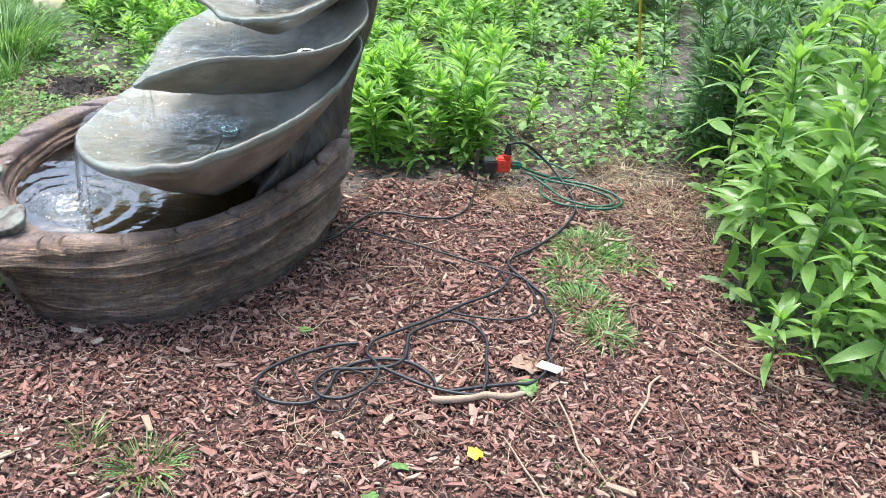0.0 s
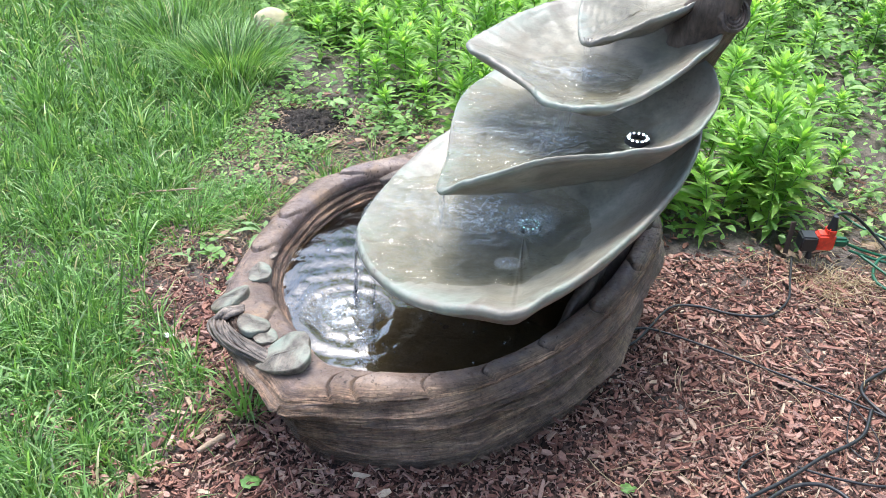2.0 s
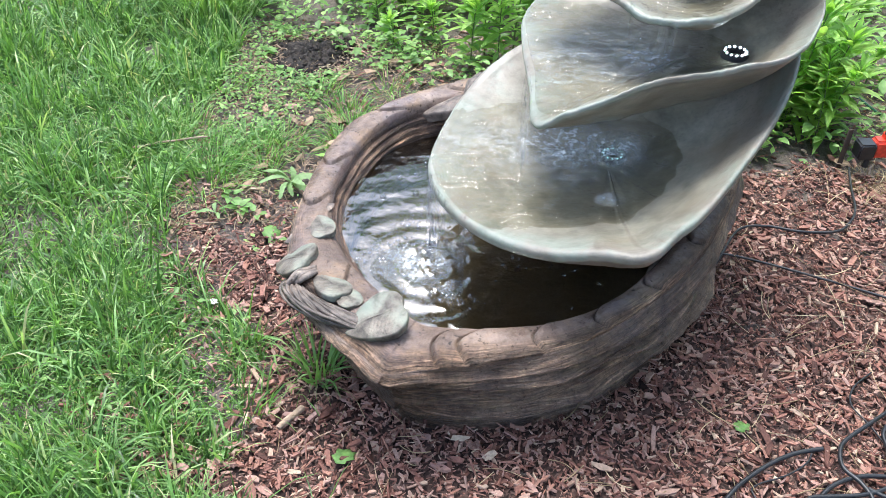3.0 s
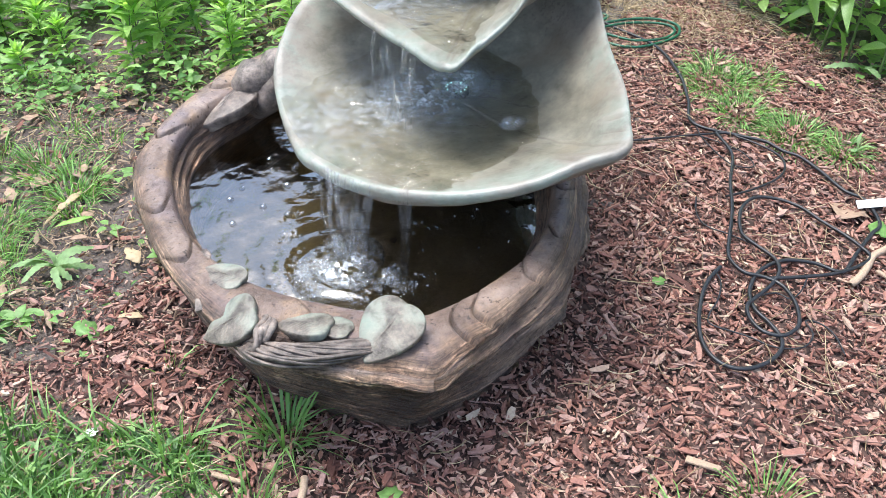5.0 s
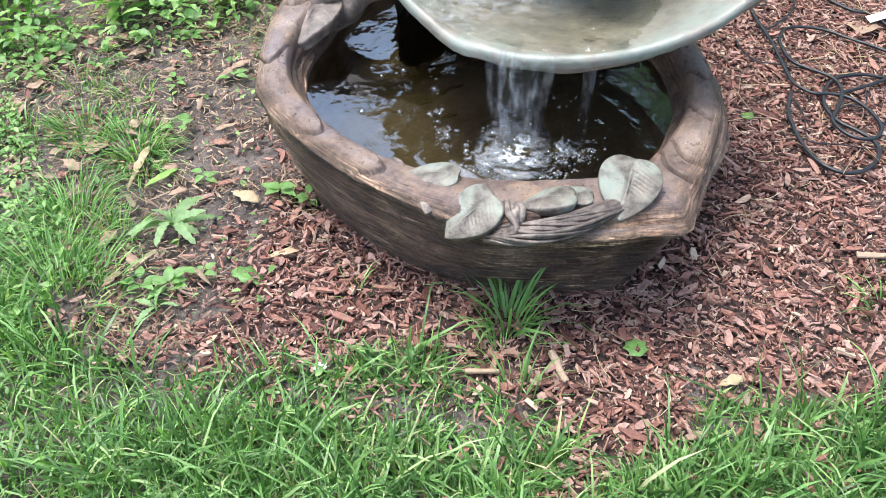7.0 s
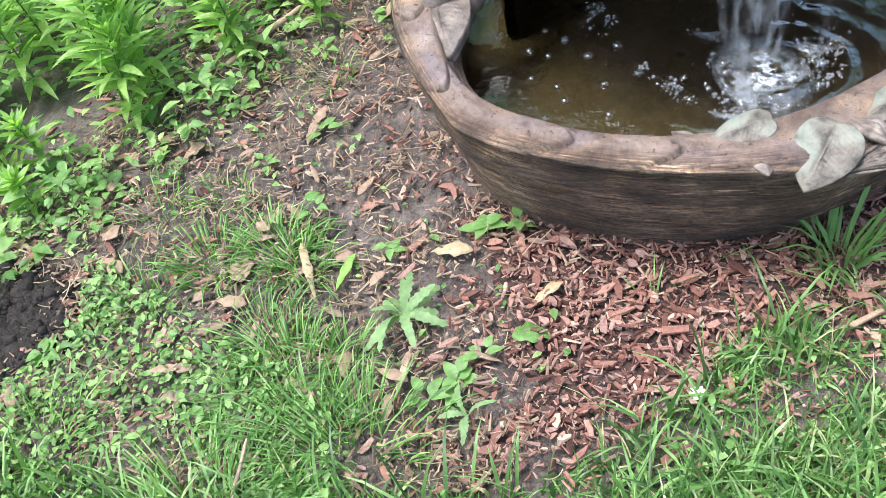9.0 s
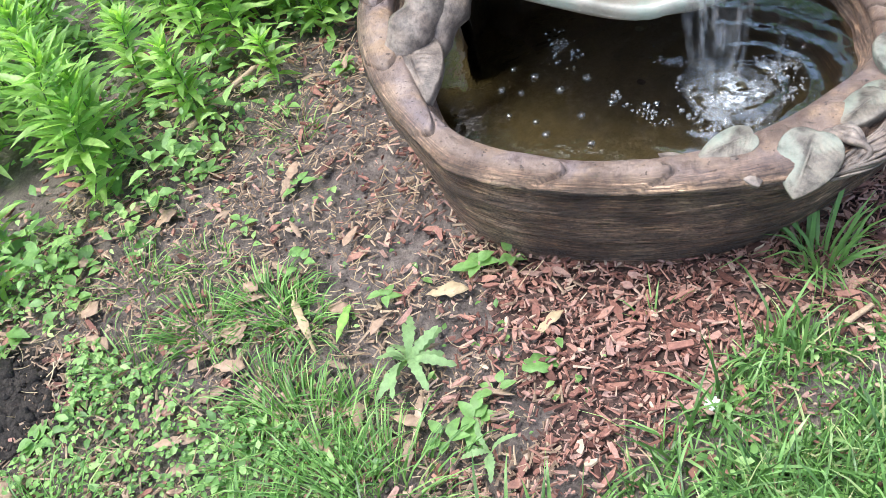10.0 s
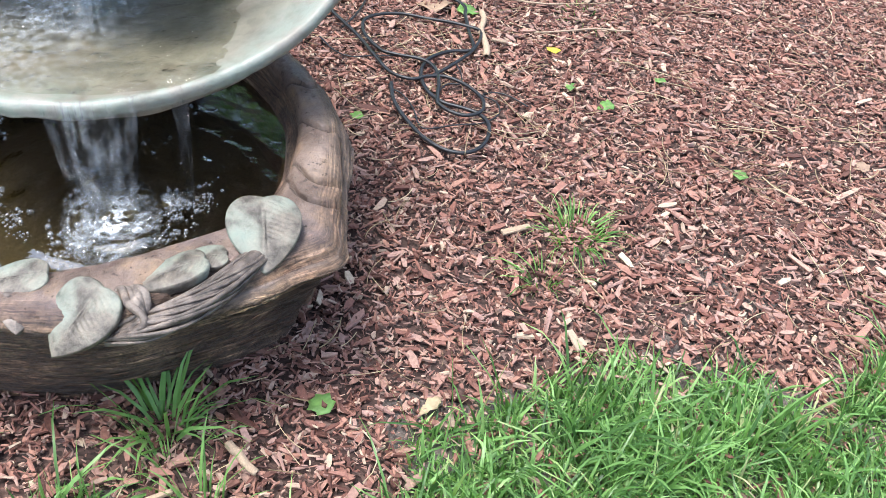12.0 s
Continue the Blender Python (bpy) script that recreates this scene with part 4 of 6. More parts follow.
def heart_leaf(length, width, seed=0, fold=1.0):
    """A carved heart-shaped leaf: two lobes, a pointed drooping tip along +x, a sharp midrib and faint side veins."""
    half, rings = 44, 30
    t = np.linspace(0, 1, half)[:, None]
    ctrl = np.array([(-.455, 0), (-.60, .46), (.02, .66), (.50, 0)])
    curve = (1 - t) ** 3 * ctrl[0] + 3 * (1 - t) ** 2 * t * ctrl[1] + 3 * (1 - t) * t * t * ctrl[2] + t ** 3 * ctrl[3]
    loop = np.vstack([curve, (curve * np.array([1, -1]))[-2:0:-1]])
    n = len(loop)
    V = [(0.02, 0, .06)]
    for i in range(1, rings + 1):
        q = i / rings
        x, y = loop[:, 0] * q + .02 * (1 - q), loop[:, 1] * q
        z = .05 * (1 - q ** 3.6) - .026 * fold * np.exp(-(y / .045) ** 2) * np.clip((x + .40) / .1, 0, 1) * (1 - .5 * q ** 4) - .20 * np.clip(x - .12, 0, 1) ** 1.4
        z = z + .022 * np.exp(-(y / .014) ** 2) * np.clip((x + .34) / .1, 0, 1)
        z = z + .0055 * np.sin(x * 95 - np.abs(y) * 45) * (0.3 + 0.7 * (y > 0)) * np.clip(np.abs(y) / .05, 0, 1) * (1 - q ** 6)
        z = z + np.array([.022 * noise.noise(Vector((a * 4, b * 4, seed))) for a, b in zip(x, y)])
        V += list(zip(x, y, z))
    V += list(zip(loop[:, 0] * 1.01, loop[:, 1] * 1.01, np.array([p[2] for p in V[-n:]]) - .05))
    V += list(zip(loop[:, 0] * .90, loop[:, 1] * .90, np.array([p[2] for p in V[-n:]]) - .14))
    F = []
    for i in range(rings + 1):
        for k in range(n):
            a, b = 1 + i * n + k, 1 + i * n + (k + 1) % n
            F.append((a, b, b + n, a + n))
    for k in range(0, n, 2):
        F.append((0, 1 + (k + 2) % n, 1 + (k + 1) % n, 1 + k))
    return raw_mesh("leaf_ornament", np.array(V) * np.array([length, width * 1.25, (length + width) / 2]), np.array(F)[:, ::-1], M_ornament)


# (x, y, z, turn, pitch, roll, length, width, fold): carved leaves lying on the rim
for k, (x, y, z, yaw, pitch, roll, length, width, fold) in enumerate([
        (-1.042, 1.722, .317, 204, 20, -4, .132, .106, .9), (-1.266, 1.893, .292, 160, 30, -8, .118, .092, 1.2), (-1.160, 1.815, .309, 134, 10, 10, .118, .066, .7),
        (-1.112, 1.784, .308, 120, 0, 6, .068, .050, .2), (-1.236, 2.012, .300, 118, 8, -10, .105, .056, .5), (-1.276, 1.975, .290, 205, 14, 0, .070, .052, .3),
        (-1.246, 2.098, .286, 60, 6, 8, .045, .026, .3), (-1.035, 2.585, .312, 206, 12, 12, .170, .118, .5)]):
    o = part("leaf_ornament", heart_leaf(length, width, k, fold), None, basin, "carved heart-shaped leaf, pale green-grey")
    o.matrix_local = pose(*local((x, y, z)), roll, pitch, yaw)
    if k in (5, 6, 7):
        o.data.materials[0] = M_vine


def strand(pts, rad, seed):
    """One carved vine strand: it swells, wavers and tapers away at both ends."""
    path = open_spline(pts, 60)
    t = np.linspace(0, 1, 60)
    path[:, 2] += .0022 * np.sin(t * 11 + seed)
    path[:, 1] += .0020 * np.sin(t * 8 + seed * 2.3)
    r = rad * np.interp(t, [0, .12, .5, .85, 1], [.35, .9, 1.1, .85, .3]) * (1 + .12 * np.sin(t * 23 + seed))
    v, q = tube_arrays(local(path), r, 8)
    return raw_mesh("vine", v, q, M_vine)


# a rope of twisted vine strands that rises from the rim's edge and runs under the large leaf
vine_axis = open_spline([(-1.262, 1.858, .262), (-1.246, 1.812, .284), (-1.212, 1.774, .294), (-1.160, 1.744, .297), (-1.105, 1.727, .299), (-1.050, 1.716, .292), (-1.010, 1.700, .270)], 60)
vine_side = np.gradient(vine_axis, axis=0)
vine_side = np.column_stack([-vine_side[:, 1], vine_side[:, 0], np.zeros(60)]) / np.linalg.norm(vine_side[:, :2], axis=1)[:, None]
vt = np.linspace(0, 1, 60)
for k in range(26):
    ang = k * 2 * math.pi / 26 + 2.6 * vt + .25 * np.sin(vt * 9 + k)
    wide = np.interp(vt, [0, .2, .55, 1], [.010, .021, .020, .009]) * (1 + .12 * np.sin(k * 2.7))
    path = vine_axis + vine_side * (wide * np.cos(ang))[:, None] + np.array([0, 0, .62]) * (wide * np.sin(ang))[:, None]
    v, q = tube_arrays(local(path), (.0024 + .0007 * (k % 3)) * np.interp(vt, [0, .1, .9, 1], [.5, 1, 1, .5]) * (1 + .15 * np.sin(vt * 19 + k)), 7)
    part("vine", raw_mesh("vine", v, q, M_vine), None, basin, "carved twisted vine strand")
v, q = tube_arrays(local(vine_axis), np.interp(vt, [0, .2, .8, 1], [.006, .0135, .0135, .006]), 12)
part("vine", raw_mesh("vine", v, q, M_vine), None, basin, "carved vine core")
for k in range(4):
    o = (k - 1.5) / 1.5
    part("vine", strand([(-1.262 - .006 * o, 1.842 - .008 * o, .276), (-1.240 - .008 * o, 1.812 - .006 * o, .300), (-1.222 - .008 * o, 1.828 + .008 * o, .310), (-1.202 - .004 * o, 1.852 + .008 * o, .304), (-1.222, 1.876, .290)], .0060, 20 + k),
         None, basin, "carved vine strand curling into a knob")
# a broad fold of bark climbing from the rim behind the leaf
for x, y, rad in ((0, 0, .046), (.035, -.055, .036)):
    part("root", strand([(-1.0 + x, 2.665 + y, .24), (-.965 + x, 2.615 + y, .325), (-.90 + x, 2.575 + y, .375), (-.80 + x, 2.54 + y, .42)], rad, 30 + x * 100), None, basin, "carved fold of brown bark")

silt_loop = closed_spline(INNER, 90)
silt_rows = [np.column_stack([np.array([cx, cy]) + (silt_loop - np.array([cx, cy])) * k, 0.088 + edge_noise(silt_loop[:, 0] * k, silt_loop[:, 1] * k, 22.0, 0.003)]) for k in np.linspace(0.02, 0.97, 24)]
ii, jj = np.meshgrid(np.arange(90), np.arange(23))
fa, fb = (jj * 90 + ii).ravel(), (jj * 90 + (ii + 1) % 90).ravel()
part("silt", raw_mesh("silt", local(np.vstack(silt_rows)), np.stack([fa, fb, fb + 90, fa + 90], -1), M_silt), None, basin, "olive-brown silt on the basin floor")

# ---- water ----
WATER_Z = 0.226


def pond_surface():
    c = np.array([cx, cy])
    loop = closed_spline(INNER, 240)
    rows = []
    sx, sy = -1.0, 2.0
    for s in np.linspace(0.02, 1.0, 100):
        xy = c + (loop - c) * s
        d = np.hypot(xy[:, 0] - sx, xy[:, 1] - sy)
        d = d + edge_noise(xy[:, 0], xy[:, 1], 8.0, 0.012)
        z = WATER_Z + 0.0029 * np.sin(2 * np.pi * d / (0.050 + 0.03 * d)) * np.exp(-d / 0.24) + edge_noise(xy[:, 0], xy[:, 1], 26.0, 0.0007) + edge_noise(xy[:, 0], xy[:, 1], 60.0, 0.0003, 3.0) + edge_noise(xy[:, 0], xy[:, 1], 95.0, 0.0028, 1.0) * np.exp(-(d / 0.055) ** 2)
        rows.append(np.column_stack([xy, z]))
    V = np.vstack(rows)
    i, j = np.meshgrid(np.arange(240), np.arange(99))
    a, b = (j * 240 + i).ravel(), (j * 240 + (i + 1) % 240).ravel()
    return raw_mesh("basin_water", V, np.stack([a, a + 240, b + 240, b], -1), M_pond)


pond = tagged(part("basin_water", pond_surface()), "murky brown rippling water filling the basin", "water", kind="structure")
pond.visible_shadow = False


def dish_water(rim, c, zc, power, level, lands, label):
    n = len(rim)
    want = np.where(rim[:, 2] > level, np.clip((level - zc) / (rim[:, 2] - zc), 0, 1) ** (1 / power), 1.0)
    want = np.clip(want + 0.006, 0, 0.985)
    rows = []
    for s in np.linspace(0.03, 1, 40):
        xy = c + (rim[:, :2] - c) * (want * s)[:, None]
        low = zc + (np.minimum(rim[:, 2], level) - zc) * (want * s) ** power
        z = np.maximum(level - 0.004, low + 0.004)
        z = z + edge_noise(xy[:, 0], xy[:, 1], 38.0, 0.0014, level * 9) + edge_noise(xy[:, 0], xy[:, 1], 90.0, 0.0004, level * 5)
        d = np.hypot(xy[:, 0] + .62, xy[:, 1] - 2.205)
        z = z + (level < .5) * (edge_noise(xy[:, 0], xy[:, 1], 70.0, 0.005, 2.0) + edge_noise(xy[:, 0], xy[:, 1], 150.0, 0.003, 5.0)) * np.exp(-(d / .10) ** 2)
        rows.append(np.column_stack([xy, z]))
    V = np.vstack(rows)
    R = len(rows)
    i, j = np.meshgrid(np.arange(n), np.arange(R - 1))
    a, b = (j * n + i).ravel(), (j * n + (i + 1) % n).ravel()
    me = raw_mesh("dish_water", V, np.stack([a, a + n, b + n, b], -1), M_pool)
    x, y = V[:, 0], V[:, 1]
    # White patches: froth where the stream lands, and painted sky glints on the ripples.
    fr = np.exp(-(np.hypot((x - lands[0]) * 0.8, y - lands[1]) / lands[2]) ** 2) + 0.30 * np.exp(-((y - lands[1]) / 0.13) ** 2) * (x < lands[0])
    me.attributes.new("froth_glint", 'FLOAT', 'POINT').data.foreach_set("value", np.clip(fr, 0, 1).astype(np.float32))
    ob = tagged(part("dish_water", me), label, "water", kind="structure")
    ob.visible_shadow = False


dish_water(*bowls[0], .439, (-.68, 2.22, .10), "clear running water in the largest leaf dish")
dish_water(*bowls[1], .648, (-.56, 2.26, .05), "clear running water in a leaf dish")
dish_water(*bowls[2], .784, (-.52, 2.34, .04), "clear running water in a leaf dish")


def curtain(rim, u0, u1, z_low, narrow, throw, seed):
    """A ragged falling sheet from a stretch of a rim down to z_low."""
    r = random.Random(seed)
    n, m = 44, 26
    idx = (np.linspace(u0, u1, n) * len(rim)).astype(int) % len(rim)
    edge = rim[idx]
    mid = edge.mean(axis=0)
    outw = mid[:2] - np.array([-.55, 2.25])
    outw /= np.linalg.norm(outw)
    V = []
    for j in range(m):
        t = j / (m - 1)
        for i in range(n):
            p = edge[i]
            k = 1 - narrow * t
            x, y = mid[0] + (p[0] - mid[0]) * k, mid[1] + (p[1] - mid[1]) * k
            f = throw * (t ** 0.5) + 0.010 * noise.noise(Vector((i * 0.5, t * 3, seed))) * t + 0.004 * noise.noise(Vector((i * 1.4, t * 2, seed + 4)))
            z = (p[2] + 0.006) * (1 - t) + z_low * t
            V.append((x + outw[0] * f, y + outw[1] * f, z))
    F = []
    for j in range(m - 1):
        for i in range(n - 1):
            if noise.noise(Vector((i * 0.33, j * 0.05 + 2, seed * 3.0))) > -0.22 - 0.2 * (1 - j / m):
                a = j * n + i
                F.append((a, a + 1, a + n + 1, a + n))
    return raw_mesh("water_stream", V, F, M_stream)


for rim_i, u0, u1, zl, nar, thr, sd in ((0, .725, .785, .226, .35, .012, 1), (0, .735, .775, .226, .5, .016, 2), (0, .806, .816, .226, .6, .004, 3),
                                        (1, .905, .965, .43, .15, .010, 4), (2, .18, .255, .65, .3, .008, 6), (3, .985, 1.03, .786, .3, .006, 7)):
    st = tagged(part("water_stream", curtain(bowls[rim_i][0], u0, u1, zl, nar, thr, sd)), "ragged clear water stream falling from a leaf lip", "water stream", "falling streams", "structure")
    st.visible_shadow = False


def bubbles(name, spots, seed):
    """Packed rafts of half-round bubbles on the water."""
    r = random.Random(seed)
    base, tri = [(0, 0, 1.0)], []
    for i, e in enumerate((62, 34, 8, -20)):
        base += [(math.cos(math.radians(e)) * math.cos(k * math.pi / 4.5), math.cos(math.radians(e)) * math.sin(k * math.pi / 4.5), math.sin(math.radians(e))) for k in range(9)]
        for k in range(9):
            a, b = 1 + i * 9 + k, 1 + i * 9 + (k + 1) % 9
            if i == 0:
                tri.append((0, a, b))
            else:
                tri += [(a - 9, a, b), (a - 9, b, b - 9)]
    base, tri = np.array(base), np.array(tri)
    V, F, done = [], [], []
    for x, y, z, along, across, yaw, count, size in spots:
        made = 0
        for _ in range(count * 8):
            a, b = r.gauss(0, along), r.gauss(0, across)
            px, py = x + a * math.cos(yaw) - b * math.sin(yaw), y + a * math.sin(yaw) + b * math.cos(yaw)
            s = size * (0.5 + 1.0 * r.random() ** 2)
            if made >= count or noise.noise(Vector((px * 30, py * 30, 3.0))) < -0.12 or any((px - u) ** 2 + (py - w) ** 2 < (0.85 * (s + q)) ** 2 for u, w, q in done):
                continue
            made += 1
            done.append((px, py, s))
            V.append(base * np.array([s, s, s * 0.8]) + np.array([px, py, z + 0.1 * s]))
            F.append(tri + len(base) * len(F))
    return raw_mesh(name, np.vstack(V), np.vstack(F), M_foam)


foam = tagged(part("foam", bubbles("foam", [(-1.075, 2.02, WATER_Z, .040, .022, .6, 150, .0042), (-1.0, 1.90, WATER_Z, .03, .012, .2, 44, .0036), (-.95, 1.93, WATER_Z, .02, .012, .4, 34, .0032),
      (-1.07, 2.14, WATER_Z, .020, .010, 1.0, 60, .003), (-.90, 2.12, WATER_Z, .016, .010, .9, 40, .003), (-1.02, 2.21, WATER_Z, .006, .004, 0, 8, .005), (-.91, 1.90, WATER_Z, .016, .010, .3, 50, .0032), (-.86, 2.33, WATER_Z, .03, .012, .3, 60, .0034),
      (-.80, 2.03, WATER_Z, .10, .06, 0, 20, .0036), (-.61, 2.225, .437, .032, .026, .5, 260, .0030), (-.79, 2.22, .43, .03, .02, 1.4, 70, .0024)], 5)), "white bubbly foam where the water falls", "foam", kind="stuff")
foam.visible_shadow = False
for k, (x, y) in enumerate([(-1.005, 2.392), (-.996, 2.317), (-1.126, 2.326), (-1.073, 2.405), (-1.034, 2.214), (-1.072, 2.267), (-1.039, 2.133), (-.954, 2.373), (-.995, 2.433), (-1.09, 2.35), (-.96, 2.27), (-1.15, 2.24), (-.93, 2.42)]):
    s = 0.0065 + 0.003 * ((k * 5) % 3) / 2
    bm = bmesh.new()
    bmesh.ops.create_icosphere(bm, subdivisions=3, radius=s)
    bmesh.ops.scale(bm, vec=(1, 1, 0.75), verts=bm.verts)
    b = tagged(part("bubble", bm, M_bubble), "clear bubble floating on the basin water", "bubble", "floating bubbles")
    b.matrix_world = Matrix.Translation((x, y, WATER_Z + 0.001))
    b.visible_shadow = False


def splash(x, y, z, rx, ry, yaw, height, seed):
    """Churned water where a stream lands: a low lumpy mound."""
    n, m = 72, 26
    V, fr = [(0, 0, height)], [1.0]
    for i in range(1, m + 1):
        q = i / m
        for k in range(n):
            a = 2 * math.pi * k / n
            px, py = rx * q * math.cos(a), ry * q * math.sin(a)
            lump = noise.noise(Vector((px * 55, py * 55, seed))) + 0.6 * noise.noise(Vector((px * 120, py * 120, seed + 3)))
            fade = max(0.0, 1 - q) ** 0.8
            V.append((px, py, height * (0.35 + 0.9 * lump) * fade + 0.0012))
            fr.append(min(1.0, fade * (0.9 + 1.6 * noise.noise(Vector((px * 22, py * 22, seed + 7))))))
    F = [(1 + i * n + k, 1 + i * n + n + k, 1 + i * n + n + (k + 1) % n, 1 + i * n + (k + 1) % n) for i in range(m - 1) for k in range(n)]
    me = raw_mesh("splash", V, F, M_splash)
    me.attributes.new("froth_glint", 'FLOAT', 'POINT').data.foreach_set("value", np.clip(np.array(fr, dtype=np.float32), 0, 1))
    ob = tagged(part("splash", me), "churned white water where a stream lands", "splash", "splashes", "structure")
    ob.matrix_world = pose(x, y, z, 0, 0, yaw)
    ob.visible_shadow = False


splash(-1.01, 2.005, WATER_Z, .115, .08, 30, .006, 1)
splash(-.93, 1.935, WATER_Z, .03, .03, 0, .006, 2)
splash(-.605, 2.225, .437, .085, .065, 60, .010, 3)
splash(-.72, 2.17, .436, .06, .045, 20, .005, 4)
splash(-.615, 2.005, .452, .035, .025, 20, .004, 5)


def fountain_light(x, y, z, led_mat, label, shine):
    lamp = thing("fountain_light", (x, y, z), label, "light", "underwater lights")
    bm = bmesh.new()
    bmesh.ops.create_cone(bm, cap_ends=False, segments=32, radius1=.030, radius2=.027, depth=.012)
    bmesh.ops.create_cone(bm, cap_ends=False, segments=32, radius1=.016, radius2=.017, depth=.012)
    part("housing", bm, M_black, lamp)
    led = bmesh.new()
    bmesh.ops.create_icosphere(led, subdivisions=1, radius=.0020)
    first = part("led", led, led_mat, lamp, shine)
    first.location = (.022, 0, .006)
    for k in range(1, 12):
        o = new("led", first.data)
        o.parent = lamp
        o["label"] = shine
        o.location = (.022 * math.cos(k * math.pi / 6), .022 * math.sin(k * math.pi / 6), .006)


fountain_light(-.388, 2.29, .655, M_led, "small round underwater light with a ring of white leds", "glowing white led")
fountain_light(-.61, 2.24, .408, M_led_dim, "small round underwater light dimly glowing under bubbling water", "dim blue-green led")


def crumbs(name, n, area, test, size, seed, mat):
    """Little clods of earth."""
    r = np.random.default_rng(seed)
    x, y = r.uniform(area[0], area[1], n), r.uniform(area[2], area[3], n)
    ok = test(x, y)
    x, y = x[ok], y[ok]
    m = len(x)
    octa = np.array([(1, 0, 0), (0, 1, 0), (-1, 0, 0), (0, -1, 0), (0, 0, .8), (0, 0, -.8)], float)
    f = np.array([(0, 1, 4), (1, 2, 4), (2, 3, 4), (3, 0, 4), (1, 0, 5), (2, 1, 5), (3, 2, 5), (0, 3, 5)])
    s = size * r.lognormal(0, .5, m)
    V = octa[None] * s[:, None, None] * r.uniform(.6, 1.2, (m, 6, 1)) + np.stack([x, y, ground_height(x, y) + s * .35], -1)[:, None, :]
    F = (np.arange(m)[:, None, None] * 6 + f[None]).reshape(-1, 3)
    return raw_mesh(name, V.reshape(-1, 3), F, mat)


tagged(part("soil_crumbs", crumbs("soil_crumbs", 8000, (-2.05, 1.2, 2.3, 3.7), lambda x, y: ~in_lawn(x, y) & (rng.random(len(x)) < .8), .0032, 51, M_soil)), "small clods of dry earth", "soil", kind="stuff")
tagged(part("soil_crumbs", crumbs("soil_crumbs", 1600, (-1.88, -1.52, 3.2, 3.56), lambda x, y: np.hypot(x + 1.70, y - 3.38) < .17 + .03 * np.sin(x * 50), .007, 52, M_black_soil)), "dark crumbled earth of a small heap", "soil", kind="stuff")

# ---- grass ----
def blades(name, x, y, h, w, lean, seed, mat, droop=0.35, yaw=None):
    """Grass blades: tapering strips that bend over. One mesh."""
    r = np.random.default_rng(seed)
    m = len(x)
    turn, face = r.uniform(0, 2 * np.pi, m), r.uniform(0, 2 * np.pi, m)
    yaw = turn if yaw is None else yaw
    ln = np.clip(np.abs(r.normal(lean, lean * 0.6, m)), 0.02, 1.25)
    d = np.stack([np.cos(yaw), np.sin(yaw), np.zeros(m)], -1)
    s = np.stack([np.cos(face), np.sin(face), np.zeros(m)], -1)
    base = np.stack([x, y, np.full(m, -0.012)], -1)
    V = []
    for t, k in ((0, 0.75), (0.4, 1.0), (0.75, 0.7)):
        a = ln * (0.45 + droop * 2.2 * t)
        c = base + d * (h * t * np.sin(a))[:, None] + np.array([0, 0, 1.0]) * (h * t * np.cos(np.minimum(a, 1.45)))[:, None]
        V += [c - s * (w * k / 2)[:, None], c + s * (w * k / 2)[:, None]]
    a = ln * (0.45 + droop * 2.6)
    V.append(base + d * (h * np.sin(a))[:, None] + np.array([0, 0, 1.0]) * (h * np.cos(np.minimum(a, 1.5)))[:, None])
    V = np.stack(V, 1).reshape(-1, 3)
    f = np.array([(0, 1, 3), (0, 3, 2), (2, 3, 5), (2, 5, 4), (4, 5, 6)])
    F = (np.arange(m)[:, None, None] * 7 + f[None]).reshape(-1, 3)
    return raw_mesh(name, V, F, mat)


def lawn_patch(area, n, h_mid, seed, wide=1.0):
    r = np.random.default_rng(seed)
    x, y = r.uniform(area[0], area[1], n), r.uniform(area[2], area[3], n)
    clump = edge_noise(x, y, 7.0, 0.5, 2.0) + edge_noise(x, y, 19.0, 0.35, 5.0)
    ok = in_lawn(x, y) & (r.random(n) < 0.9 + 0.5 * clump)
    for hx, hy, hr in ((-1.68, 3.38, .16), (-1.78, 2.46, .07)):
        ok &= (np.hypot(x - hx, y - hy) > hr) | (r.random(n) < 0.08)
    for gap, keep in ((0.04, 0.75), (0.10, 0.92)):
        ok &= inside(LAWN, x + gap, y + gap * 0.7) | (r.random(n) < keep)
    ok &= (x < -1.22) | (y > 1.55) | (r.random(n) < 0.9 + 0.6 * clump)
    x, y, clump = x[ok], y[ok], clump[ok]
    h = np.clip(r.lognormal(math.log(h_mid * .80), 0.5, len(x)) * (1 + 0.95 * clump), 0.018, 0.18)
    w = r.uniform(0.0024, 0.0056, len(x)) * wide
    comb = 4.0 * (edge_noise(x, y, 5.0, 0.6, 3.0) + edge_noise(x, y, 15.0, 0.5, 6.0)) + r.normal(0, 2.2, len(x))
    return blades("lawn_grass", x, y, h, w, 0.95, seed, M_grass, 0.20, comb)


for area, n, h_mid, seed, wide in (((-2.7, -0.3, 0.2, 3.0), 116000, .064, 21, 1.3), ((-2.9, -1.7, 3.0, 5.2), 42000, .085, 22, 1.6), ((-4.2, -2.7, 0.5, 5.4), 42000, .09, 23, 2.3),
                                   ((-7.5, -4.2, 0.5, 6.0), 14000, .09, 24, 3.6), ((-2.7, -0.3, -1.5, 0.2), 9000, .085, 25, 2.0), ((-2.3, -0.3, 0.55, 2.0), 60000, .042, 26, 1.15)):
    tagged(part("lawn_grass", lawn_patch(area, n, h_mid, seed, wide)), "uncut bright green lawn grass", "grass", kind="stuff")


